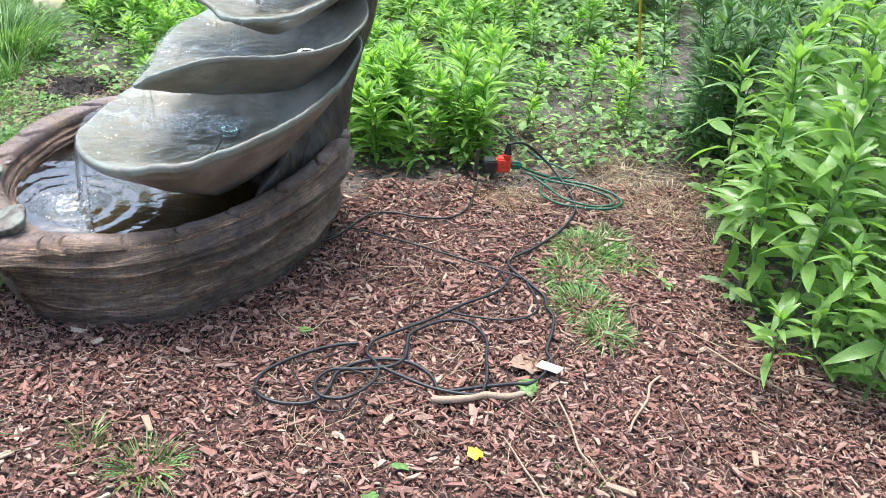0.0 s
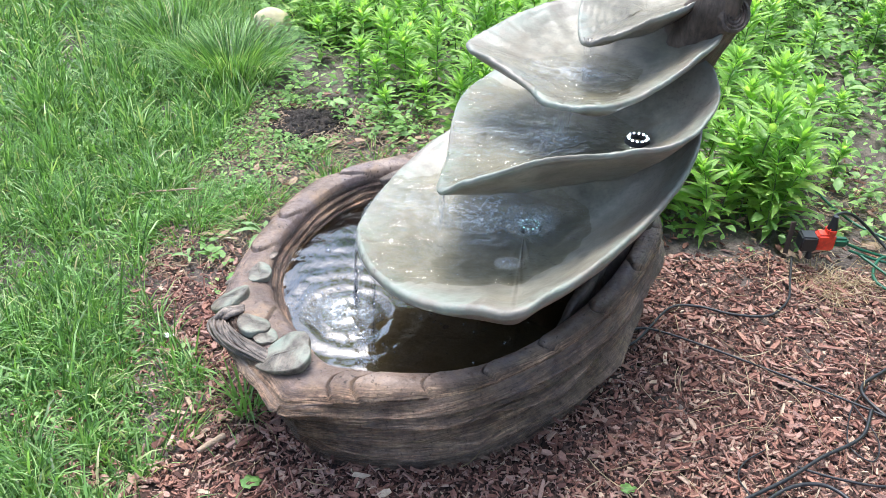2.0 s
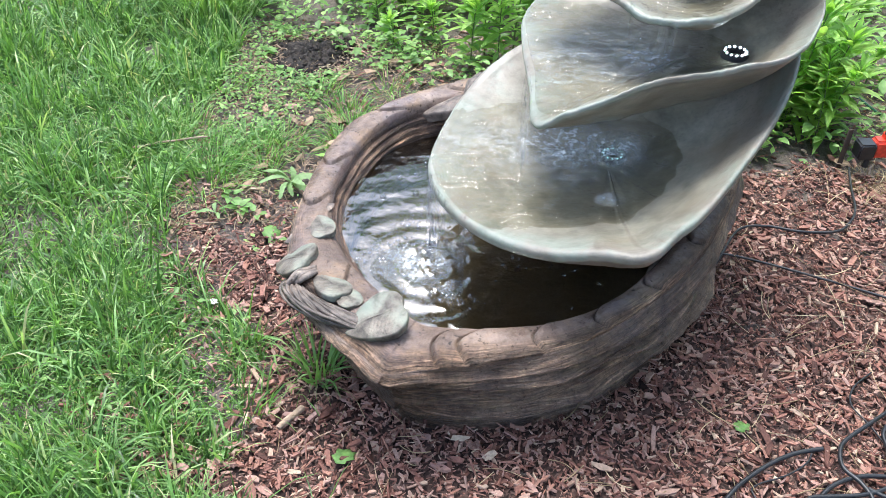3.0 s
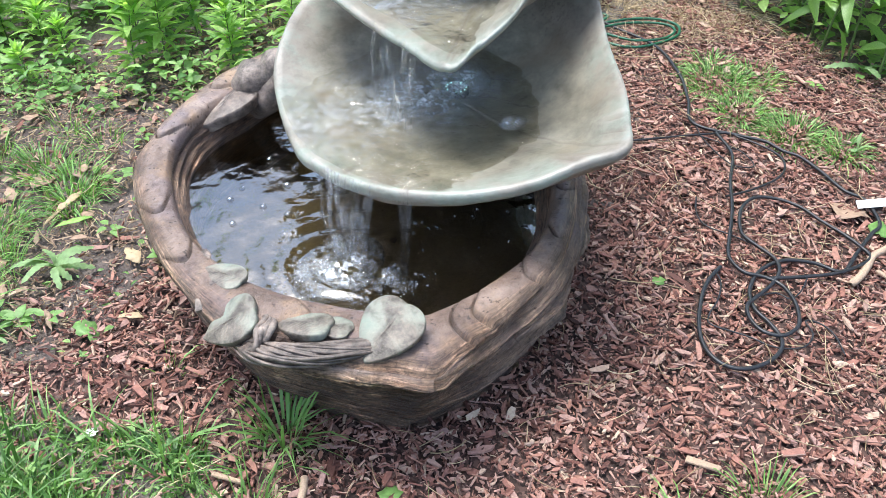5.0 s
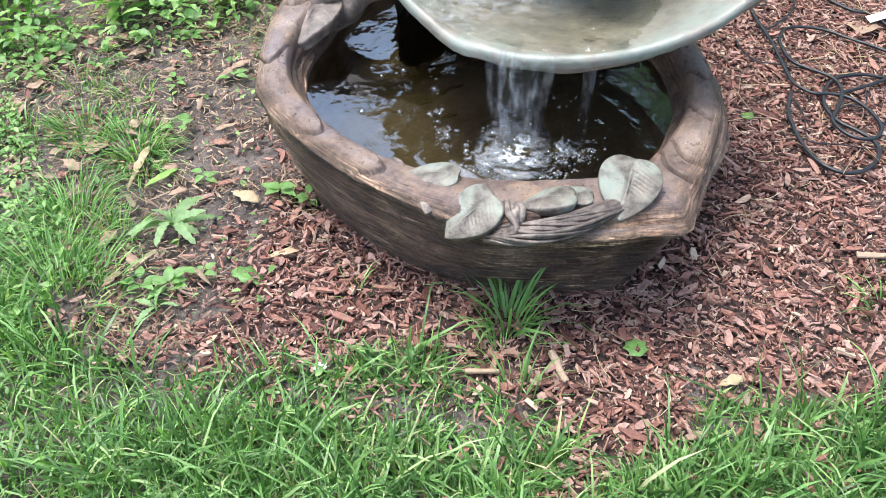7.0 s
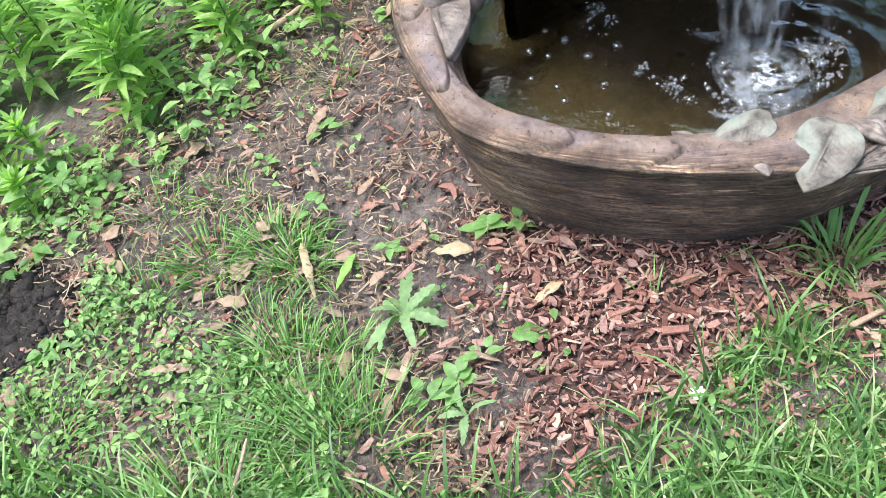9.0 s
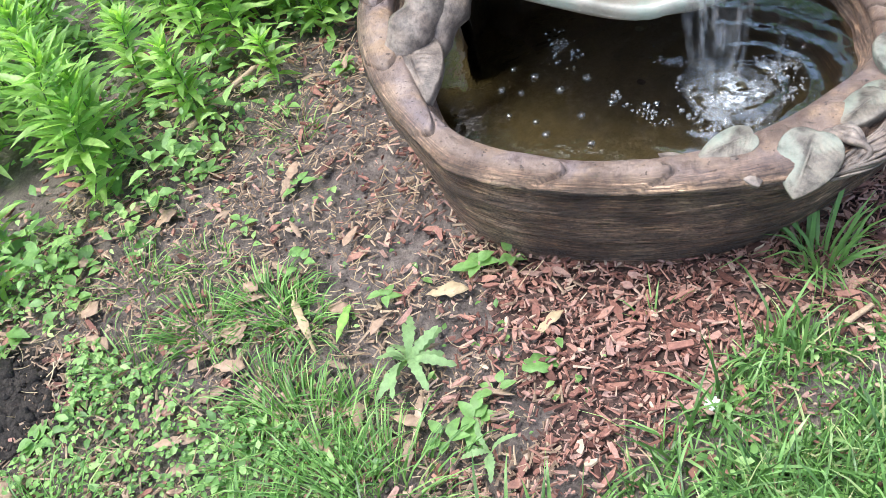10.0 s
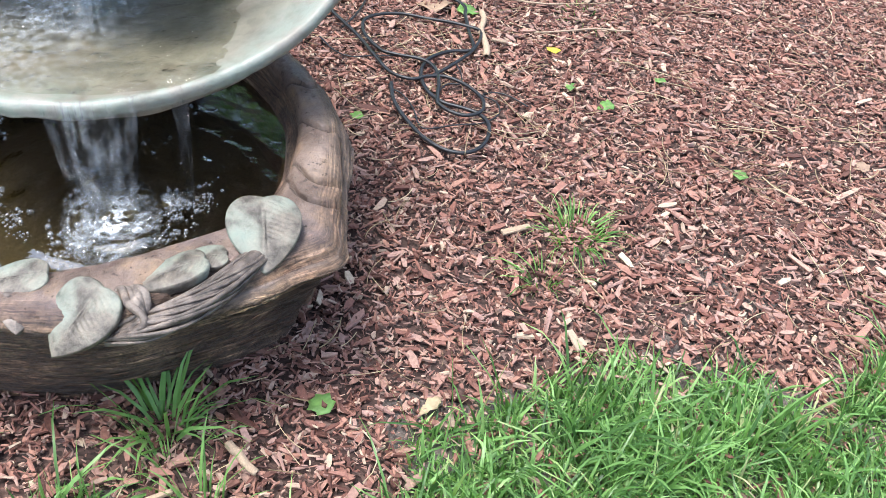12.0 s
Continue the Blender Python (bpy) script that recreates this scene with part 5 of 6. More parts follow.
def tuft(x, y, radius, n, h, w, seed, label, lean=0.5, mat=M_grass, droop=0.35):
    r = np.random.default_rng(seed)
    a, d = r.uniform(0, 2 * np.pi, n), radius * np.sqrt(r.random(n))
    me = blades("grass_tuft", d * np.cos(a), d * np.sin(a), np.clip(r.normal(h, h * 0.28, n), h * 0.3, h * 1.6), r.uniform(0.7, 1.2, n) * w, lean, seed, mat, droop)
    ob = part("grass_tuft", me)
    ob.location = (x, y, 0)
    tagged(ob, label, "grass tuft", "grass tufts")


for k, (x, y, rad, n, h, w) in enumerate([(-1.46, 3.0, .07, 190, .07, .0034), (-1.40, 2.88, .075, 240, .075, .0034), (-1.43, 2.80, .06, 160, .07, .0034), (-1.77, 2.61, .08, 220, .11, .0029), (-1.66, 2.70, .08, 230, .095, .0029), (-1.73, 2.76, .07, 170, .08, .0028), (-1.61, 2.62, .05, 100, .075, .0028), (-1.61, 2.79, .07, 190, .075, .0032), (-1.29, 3.07, .06, 70, .06, .0032),
                                         (-.50, 1.27, .05, 150, .07, .0034), (-.66, 1.31, .03, 50, .07, .003), (.49, 1.38, .07, 50, .045, .003), (-1.78, 2.52, .11, 300, .09, .0034),
                                         (-1.36, 3.2, .06, 60, .09, .003), (-1.58, 3.1, .07, 80, .08, .003), (-1.93, 3.1, .10, 150, .10, .003), (-1.95, 2.72, .14, 420, .09, .0034), (-.85, 3.02, .06, 50, .08, .003)]):
    tuft(x, y, rad, int(n * .8), h, w * 1.2, 40 + k, "small green grass tuft on bare soil", 0.8, M_tuft, 0.25)


def bladed_tuft(x, y, radius, n, h, w, seed, label):
    """A tuft whose broad blades are pieces of their own."""
    r = random.Random(seed)
    ob = thing("grass_tuft", (x, y, 0), label, "grass tuft", "grass tufts")
    kinds = []
    for lean in (.35, .6, .85, 1.1):
        kinds.append(blades("blade", np.zeros(1), np.zeros(1), np.array([h]), np.array([w]), lean, seed + int(lean * 10), M_grass, 0.42, np.zeros(1)))
    for k in range(n):
        a, d, s = r.uniform(0, 6.283), radius * math.sqrt(r.random()), r.uniform(.45, 1.15)
        o = new("blade", kinds[k % 4])
        o.parent = ob
        o.matrix_local = Matrix.LocRotScale((d * math.cos(a), d * math.sin(a), 0), Euler((0, 0, a + r.uniform(-.8, .8))), (s, s ** .4, s))


bladed_tuft(-1.215, 1.835, .035, 64, .17, .0068, 70, "broad-bladed grass tuft at the foot of the fountain")
bladed_tuft(-1.285, 1.79, .03, 22, .15, .0062, 71, "long loose grass blades growing through mulch")
bladed_tuft(-1.34, 1.71, .05, 30, .13, .0060, 72, "long loose grass blades growing through mulch")
tuft(-1.36, 2.12, .03, 12, .06, .004, 73, "tiny grass tuft in the mulch")
for k, (x, y, rad, n) in enumerate([(.54, 2.5, .10, 520), (.47, 2.33, .07, 380), (.52, 2.16, .08, 420), (.58, 2.03, .05, 260), (.66, 2.47, .07, 260), (.60, 2.60, .06, 160)]):
    tuft(x, y, rad, n, .072, .0044, 80 + k, "low green grass patch growing through mulch", 0.9)
tuft(-2.22, 3.72, .20, 1200, .24, .0042, 90, "tall arching clump of lawn grass", 0.38, M_grass, 0.5)
tuft(-2.62, 3.95, .22, 600, .25, .0042, 91, "tall arching clump of lawn grass", 0.55)
tuft(-2.0, 4.5, .22, 420, .30, .0042, 92, "tall arching clump of lawn grass", 0.5)
tuft(-2.85, 4.4, .3, 600, .28, .0045, 93, "tall arching clump of lawn grass", 0.55)
for k, (x, y, rad, n) in enumerate([(.20, 2.86, .06, 130), (.30, 2.84, .05, 100), (.88, 3.0, .12, 220), (.95, 2.78, .07, 140), (.72, 3.2, .10, 150), (.99, 2.55, .06, 90), (.60, 3.12, .08, 120), (1.02, 3.2, .10, 150), (.78, 2.86, .08, 150), (.70, 2.98, .07, 130), (.86, 2.80, .06, 110), (.24, 2.80, .05, 110)]):
    tuft(x, y, rad, n, .07, .0028, 100 + k, "dry straw-coloured grass tuft", 1.0, M_straw)


# ---- leafy plants ----
def lance(L, W, droop, fold, n=5, base_w=0.12, peak=0.8):
    """A pointed leaf along +x: verts and quads."""
    V = []
    for i in range(n + 1):
        t = i / n
        w = W / 2 * (max(0.0, math.sin(math.pi * t ** peak)) ** 0.85) + base_w * W / 2 * (1 - t)
        x, z = L * (t - 0.18 * abs(droop) * t * t), -droop * L * t * t
        V += [(x, -w, z + fold * w), (x, 0, z), (x, w, z + fold * w)]
    F = []
    for i in range(n):
        a = 3 * i
        F += [(a, a + 3, a + 4, a + 1), (a + 1, a + 4, a + 5, a + 2)]
    return np.array(V), np.array(F)


def place(V, at, yaw, elev, roll=0.0):
    m = Euler((roll, -elev, yaw)).to_matrix()
    return V @ np.array(m).T + np.array(at)


def gather(items):
    V, F, off = [], [], 0
    for v, f in items:
        V.append(v)
        F.append(f + off)
        off += len(v)
    return np.vstack(V), np.vstack(F)


def stem_path(h, lean, seed):
    r = random.Random(seed)
    a = r.uniform(0, 2 * math.pi)
    return [(0, 0, -.015), (lean * h * .15 * math.cos(a), lean * h * .15 * math.sin(a), h * .35), (lean * h * .5 * math.cos(a), lean * h * .5 * math.sin(a), h * .7),
            (lean * h * math.cos(a), lean * h * math.sin(a), h)]


def weed_meshes(h, count, L, W, seed, crown=10, mat=M_weed, rad=.0028, n=4, low=0.12):
    """Upright weed: a stem set with spiralling pointed leaves and a tuft on top."""
    r = random.Random(seed)
    path = stem_path(h, r.uniform(.05, .25), seed)
    line = open_spline(path, 11)
    items = []
    for k in range(count):
        t = low + (1 - low) * (k / count) ** 0.9
        at = line[min(10, int(t * 10 + .5))]
        size = (0.6 + 0.55 * math.sin(math.pi * min(1, t * 0.9 + 0.1))) * r.uniform(.75, 1.2)
        v, f = lance(L * size, W * size * r.uniform(.85, 1.2), r.uniform(.15, .6) * (1.15 - t * .7), r.uniform(.1, .5), n)
        items.append((place(v, at, k * 2.4 + r.uniform(-.4, .4), math.radians(10 + 45 * t + r.uniform(-14, 14)), r.uniform(-.3, .3)), f))
    tops = []
    for k in range(crown):
        q = k / max(1, crown - 1)
        v, f = lance(L * r.uniform(.85, 1.1) * (1 - .5 * q), W * r.uniform(.85, 1.1) * (1 - .3 * q), r.uniform(.0, .35), .4, n)
        tops.append((place(v, line[-1] - np.array([0, 0, h * .22 * (1 - q)]), k * 2.4, math.radians(24 + 50 * q + r.uniform(-9, 9)), r.uniform(-.3, .3)), f))
    V, F = gather(items)
    TV, TF = gather(tops)
    sv, sq = tube_arrays(line, np.linspace(rad, rad * .55, 11), 5)
    return raw_mesh("foliage", V, F, mat), raw_mesh("stem", sv, sq, M_stem), raw_mesh("top_leaves", TV, TF, M_shoot if mat is M_weed else mat)


def plant_proto(name, label, category, group, foliage, stem, top):
    ob = thing(name, (0, 0, 0), label, category, group)
    part("stem", stem, None, ob)
    part("foliage", foliage, None, ob)
    part("top_leaves", top, None, ob, "lighter young leaves at the tip")
    return ob


def scatter_copies(protos, spots):
    """Puts the first use of each proto in place and copies the rest."""
    used = set()
    for k, (x, y, s, yaw, which) in enumerate(spots):
        p = protos[which % len(protos)]
        m = Matrix.LocRotScale((x, y, 0), Euler((0, 0, yaw)), (s, s, s))
        if which % len(protos) not in used:
            used.add(which % len(protos))
            p.matrix_world = m
            p.scale = (s, s, s)
        else:
            c = copy_thing(p, Matrix.LocRotScale((x, y, 0), Euler((0, 0, yaw)), None))
            c.scale = (s, s, s)


rp = random.Random(3)
golden = []
for k, (h, n, L, W) in enumerate([(.30, 46, .085, .017), (.24, 38, .080, .018), (.36, 56, .085, .016), (.18, 26, .080, .019), (.28, 44, .095, .02), (.13, 18, .07, .02)]):
    fo, st, tp = weed_meshes(h, n, L * 1.08, W * .95, 200 + k, 14)
    golden.append(plant_proto("leafy_weed", "bright green upright weed with pointed leaves", "weed", "upright weeds", fo, st, tp))
spots = [(-1.06, 3.5, 1.1, 0, 2), (-1.0, 3.42, 1.0, 1, 0), (-.96, 3.56, 1.15, 2, 2), (-1.10, 3.42, .95, 3, 4), (-.82, 3.28, 1.0, 1.2, 1), (-.80, 3.33, .8, .2, 3), (-.66, 3.13, .8, 2.2, 3), (-1.33, 3.66, 1.0, .4, 3),
         (-1.41, 3.52, .9, 1.4, 5), (-1.27, 3.6, .8, 2.6, 3), (-.48, 3.5, 1.0, .6, 0), (-.58, 3.36, 1.0, 4, 1), (-.45, 3.05, .8, 1, 3), (-1.3, 3.85, 1.1, 5, 0), (-1.45, 3.9, 1.0, 1, 1), (-1.2, 3.95, 1.2, 2, 2),
         (-1.52, 3.72, .9, 3, 3), (-1.62, 4.05, 1.0, 1, 1), (-1.1, 4.2, 1.2, 0, 0), (-.9, 3.85, 1.1, 1, 4), (-.78, 3.95, 1.2, 2, 2), (.0, 3.6, 1.1, 1, 4)]
WEEDS = np.array([(-2.4, 4.6), (-1.9, 3.95), (-1.7, 3.85), (-1.45, 3.75), (-1.15, 3.62), (-.75, 3.45), (-.42, 3.02), (.06, 3.06), (.22, 3.3), (.75, 3.65), (.85, 4.3), (.7, 5.7), (-2.6, 5.8)])
tries = 0
while len(spots) < 230 and tries < 9000:
    tries += 1
    x, y = rp.uniform(-2.5, .9), rp.uniform(2.95, 5.7)
    if not inside(WEEDS, np.array([x]), np.array([y]))[0]:
        continue
    dens = 0.9 if (-.5 < x < .15 and y < 3.9) else 0.55
    if x > .2:
        dens = 0.2
    if rp.random() > dens or any((x - a) ** 2 + (y - b) ** 2 < .0075 for a, b, *_ in spots):
        continue
    which = rp.choice([0, 1, 2, 3, 4, 4, 1]) if x < .25 else rp.choice([1, 3, 5, 5])
    spots.append((x, y, rp.uniform(.75, 1.2), rp.uniform(0, 6.28), which))
scatter_copies(golden, spots)

# large-leaved clump behind the basin
clump = []
for k in range(3):
    fo, st, tp = weed_meshes(.24 + .06 * k, 30, .125, .023, 240 + k, 9, M_weed, .0032, 5, .05)
    clump.append(plant_proto("leafy_weed", "lush green weed with long arching leaves", "weed", "upright weeds", fo, st, tp))
scatter_copies(clump, [(rp.uniform(-.36, .15), rp.uniform(3.0, 3.5), rp.uniform(.8, 1.3), rp.uniform(0, 6), k) for k in range(20)])


def broad_plant(h, count, L, W, seed):
    """A tall plant whose long leaves are pieces of their own."""
    r = random.Random(seed)
    ob = thing("tall_plant", (0, 0, 0), "tall mid-green plant with long lance-shaped leaves", "plant", "tall border plants")
    line = open_spline(stem_path(h, r.uniform(.06, .2), seed), 50)
    sv, sq = tube_arrays(line, np.linspace(.0055, .0025, 50), 7)
    part("stem", raw_mesh("stem", sv, sq, M_stem), None, ob)
    for k in range(count):
        t = .28 + .72 * (k / (count - 1)) ** .8
        at = Vector(line[min(49, int(t * 49))])
        o = new("leaf", r.choice(broad_leaves))
        o.parent = ob
        s = (0.62 + 0.5 * math.sin(math.pi * min(1, t * .85 + .1))) * r.uniform(.8, 1.15) * L
        elev = math.radians(2 + 46 * t ** 1.6 + r.uniform(-22, 20))
        o.matrix_local = Matrix.LocRotScale(at, Euler((r.uniform(-.6, .6), -elev, k * 2.4 + r.uniform(-.9, .9))), (s, s * W, s))
    for k in range(6):
        o = new("leaf", r.choice(broad_leaves))
        o.parent = ob
        s = L * r.uniform(.45, .75)
        o.matrix_local = Matrix.LocRotScale(Vector(line[-1]), Euler((0, -math.radians(r.uniform(48, 82)), k * 2.4)), (s, s * W, s))
    return ob


broad_leaves = []
for k in range(4):
    v, f = lance(1.0, .235, .14 + .2 * k, .35, 8, .05, .8)
    v[:, 2] += 0.02 * np.sin(v[:, 0] * 9 + k) * np.sign(v[:, 1])
    broad_leaves.append(raw_mesh("leaf", v, f, M_lush))
broads = [broad_plant(h, n, L, 1.0, 300 + k) for k, (h, n, L) in enumerate([(.60, 21, .165), (.70, 24, .17), (.48, 18, .16), (.78, 27, .165), (.26, 10, .14), (.36, 12, .145)])]
bspots = [(1.0, 1.87, .82, 1, 4), (1.27, 1.86, 1.0, 2, 5), (1.02, 2.27, .9, 2, 2), (1.12, 2.16, .9, 3.4, 0), (1.05, 2.42, .85, 4, 0), (1.2, 2.34, 1.0, 5, 1), (1.33, 2.16, .95, 1, 2), (1.28, 2.5, 1.05, 2, 3),
          (1.10, 2.62, .8, 3, 2), (1.18, 2.75, .95, 1, 1), (1.42, 2.38, 1.05, 0, 1), (1.46, 2.02, .8, 2, 2), (1.55, 2.2, 1.0, 1, 0), (1.38, 2.7, 1.05, 4, 3), (1.62, 2.45, 1.1, 5, 1), (1.55, 2.8, 1.0, 5, 3),
          (1.26, 2.96, .95, 0, 1), (1.45, 3.05, 1.0, 3, 3), (1.7, 2.65, 1.1, 2, 3), (1.75, 3.0, 1.05, 1, 1), (1.32, 3.25, 1.0, 2, 1), (1.6, 3.3, 1.05, 0, 3), (1.9, 2.8, 1.1, 4, 1), (1.9, 3.25, 1.1, 3, 3),
          (1.8, 2.25, 1.0, 2, 1), (2.05, 2.5, 1.05, 1, 3), (1.48, 3.55, 1.0, 5, 1), (1.75, 3.6, 1.1, 1, 3), (2.1, 3.05, 1.05, 2, 1), (2.0, 3.5, 1.1, 3, 3), (1.65, 3.9, 1.1, 0, 1), (1.95, 3.9, 1.1, 4, 3),
          (1.70, 1.95, .8, 3, 2), (1.95, 2.1, .9, 5, 0), (2.3, 2.8, 1.1, 3, 3), (2.3, 3.4, 1.1, 1, 1), (1.13, 2.0, .7, 5, 4), (1.2, 2.08, .7, .5, 5)]
while len(bspots) < 78:
    x, y = rp.uniform(1.0, 2.2), rp.uniform(1.9, 3.6)
    if y > 2.95 - .9 * (x - 1.0) * 0 and x < 1.08 or y < 2.45 - .35 * (x - 1.0) * 1.6 and x < 1.15:
        continue
    if y < 1.85 + .0 or any((x - a) ** 2 + (y - b) ** 2 < .006 for a, b, *_ in bspots):
        continue
    bspots.append((x, y, rp.uniform(.7, 1.05), rp.uniform(0, 6), rp.choice([0, 1, 2, 2, 5])))
scatter_copies(broads, bspots)

# dark narrow-leaved bush and far greenery
dark = []
for k in range(4):
    fo, st, tp = weed_meshes(.48 + .09 * k, 84, .090, .0125, 260 + k, 12, M_dark, .0025, 4, .06)
    dark.append(plant_proto("narrow_leaved_plant", "dark green plant with dense narrow leaves", "plant", "dark border plants", fo, st, tp))
scatter_copies(dark, [(rp.uniform(.88, 1.22), rp.uniform(3.35, 3.95), rp.uniform(.75, 1.2), rp.uniform(0, 6), k) for k in range(20)]
               + [(rp.uniform(1.15, 1.7), rp.uniform(3.3, 4.2), rp.uniform(.8, 1.1), rp.uniform(0, 6), k) for k in range(14)]
               + [(rp.uniform(.3, 2.6), rp.uniform(5.3, 6.3), rp.uniform(1.0, 1.5), rp.uniform(0, 6), k) for k in range(30)]
               + [(rp.uniform(1.2, 2.6), rp.uniform(4.1, 5.3), rp.uniform(1.0, 1.4), rp.uniform(0, 6), k) for k in range(22)])
scatter_copies([plant_proto("leafy_weed", "dense green weed far behind the fountain", "weed", "far weeds", *weed_meshes(.42, 60, .11, .024, 280 + k, 12, M_weed, .0028, 3)) for k in range(3)],
               [(rp.uniform(-3.2, 2.0), rp.uniform(5.6, 7.4), rp.uniform(.9, 1.5), rp.uniform(0, 6), k) for k in range(90)])


def cover(name, n, area, test, size, top, seed, mat):
    """Low ground cover: small oval leaves held a little above the soil."""
    r = np.random.default_rng(seed)
    x, y = r.uniform(area[0], area[1], n), r.uniform(area[2], area[3], n)
    ok = test(x, y, r)
    x, y = x[ok], y[ok]
    v0, f0 = lance(1.0, .52, .3, .3, 3, .1, .75)
    V = np.empty((len(x), len(v0), 3), dtype=np.float32)
    for i in range(len(x)):
        s = size * np.clip(r.lognormal(-.1, .4), .4, 2.0) * (1 + .5 * (y[i] > 4.2))
        V[i] = place(v0 * s, (x[i], y[i], top * r.random() ** 1.6), r.uniform(0, 6.28), r.uniform(-.1, .75), r.uniform(-.4, .4))
    F = (np.arange(len(x))[:, None, None] * len(v0) + f0[None]).reshape(-1, 4)
    return raw_mesh(name, V.reshape(-1, 3), F, mat)


def weed_zone(x, y, r):
    c = edge_noise(x, y, 5.0, .5, 1.0) + edge_noise(x, y, 13.0, .35, 4.0)
    z = inside(np.array([(-2.5, 4.5), (-1.98, 3.6), (-1.75, 3.5), (-1.35, 3.25), (-.9, 3.15), (-.5, 2.92), (.1, 2.96), (.4, 3.1), (.95, 3.3), (1.2, 5.9), (-2.8, 6.0)]), x, y)
    return z & (r.random(len(x)) < .5 + .75 * c)


def soil_zone(x, y, r):
    c = edge_noise(x, y, 6.0, .6, 3.0)
    z = inside(np.array([(-2.1, 3.2), (-1.95, 2.5), (-1.70, 2.55), (-1.62, 2.9), (-1.5, 3.3), (-1.2, 3.45), (-1.5, 3.6), (-2.05, 3.6)]), x, y)
    hole = np.hypot(x + 1.68, y - 3.38) < .17
    return z & ~hole & (r.random(len(x)) < .5 + .5 * c)


def sparse_zone(x, y, r):
    c = edge_noise(x, y, 9.0, .6, 7.0)
    z = inside(np.array([(-1.75, 2.45), (-1.45, 2.1), (-1.3, 2.55), (-.9, 2.85), (-.55, 2.95), (-.7, 3.2), (-1.25, 3.3), (-1.65, 3.0)]), x, y)
    return z & (r.random(len(x)) < .16 + .5 * np.maximum(c, 0))


for n, area, test, size, top, seed, mat in ((36000, (-2.8, 1.2, 2.9, 6.0), weed_zone, .032, .11, 31, M_low), (22000, (-2.1, -1.2, 2.45, 3.6), soil_zone, .014, .035, 32, M_low),
                                            (2600, (-1.75, -.5, 2.1, 3.3), sparse_zone, .017, .02, 33, M_low), (9000, (-3.2, -1.4, .8, 3.4), lambda x, y, r: in_lawn(x, y) & (edge_noise(x, y, 4.0, 1, 9.0) > .25) & (r.random(len(x)) < .5), .015, .05, 34, M_low),
                                            (2600, (1.0, 2.4, 1.85, 4.0), lambda x, y, r: (y > 2.05) | (x > 1.2), .05, .10, 36, M_lush), (2600, (-3.5, 3.0, 6.0, 9.0), lambda x, y, r: np.ones(len(x), bool), .09, .3, 35, M_low)):
    tagged(part("ground_cover", cover("ground_cover", n, area, test, size, top, seed, mat)), "low leafy green ground cover on soil", "ground cover", kind="stuff")


def seedling(x, y, n, size, seed, label="small green seedling with oval leaves", mat=M_low, elev=.35):
    r = random.Random(seed)
    ob = thing("seedling", (x, y, 0), label, "seedling", "seedlings")
    for k in range(n):
        v, f = lance(size * r.uniform(.7, 1.2), size * .55, .3, .3, 5, .1, .65)
        yaw = k * 2.4 + r.uniform(-.4, .4)
        d = size * .4 * r.random()
        o = part("leaf", raw_mesh("leaf", place(v, (d * math.cos(yaw), d * math.sin(yaw), .008 + .02 * r.random()), yaw, elev * r.uniform(.3, 1.4)), f, mat), None, ob)


for k, (x, y, n, s) in enumerate([(-1.292, 2.837, 3, .035), (-1.61, 2.40, 6, .04), (-1.655, 2.44, 6, .035), (-1.55, 2.37, 4, .03), (-1.27, 2.46, 7, .045), (-1.24, 2.40, 5, .035), (-1.18, 3.02, 5, .03), (-1.06, 2.93, 4, .035), (-1.02, 3.18, 6, .035), (-.98, 3.26, 6, .04),
                                 (-1.12, 3.30, 5, .03), (-1.33, 3.36, 6, .035), (-1.42, 3.32, 6, .035), (-1.75, 3.22, 5, .04), (-1.86, 3.35, 6, .04), (-1.36, 2.63, 5, .03), (-.78, 3.06, 6, .035), (-.62, 2.95, 7, .04), (.78, 2.32, 4, .03), (1.0, 2.32, 5, .05)]):
    seedling(x, y, n, s, 400 + k)


def lobed_leaf(L, W, seed, n=14):
    """A jagged dandelion leaf."""
    r = random.Random(seed)
    V, F = [], []
    for i in range(n + 1):
        t = i / n
        w = W / 2 * (.25 + .75 * math.sin(math.pi * t ** 1.4) ** .7) * (r.uniform(.8, 1.1) if i % 2 else r.uniform(.5, .7)) * (1 if t < .98 else .1)
        x, z = L * t, .16 * L * math.sin(math.pi * t) - .2 * L * t * t
        V += [(x - .2 * w, -w, z + .15 * w), (x, 0, z), (x - .2 * w, w, z + .15 * w)]
    for i in range(n):
        a = 3 * i
        F += [(a, a + 3, a + 4, a + 1), (a + 1, a + 4, a + 5, a + 2)]
    return np.array(V), np.array(F)


def dandelion(x, y, n, L, seed):
    r = random.Random(seed)
    ob = thing("dandelion", (x, y, 0), "flat rosette of jagged green dandelion leaves on soil", "weed", "rosettes")
    for k in range(n):
        v, f = lobed_leaf(L * r.uniform(.6, 1.25), L * .27, seed + k)
        part("leaf", raw_mesh("leaf", place(v, (0, 0, .01 + .012 * r.random()), k * 6.28 / n + r.uniform(-.9, .9), r.uniform(.05, .75), r.uniform(-.7, .7)), f, M_dull), None, ob)


dandelion(-1.505, 2.545, 12, .085, 500)
dandelion(-1.67, 2.36, 5, .055, 520)
dandelion(1.0, 2.33, 5, .10, 540)
dandelion(.6, 2.0, 5, .05, 560)


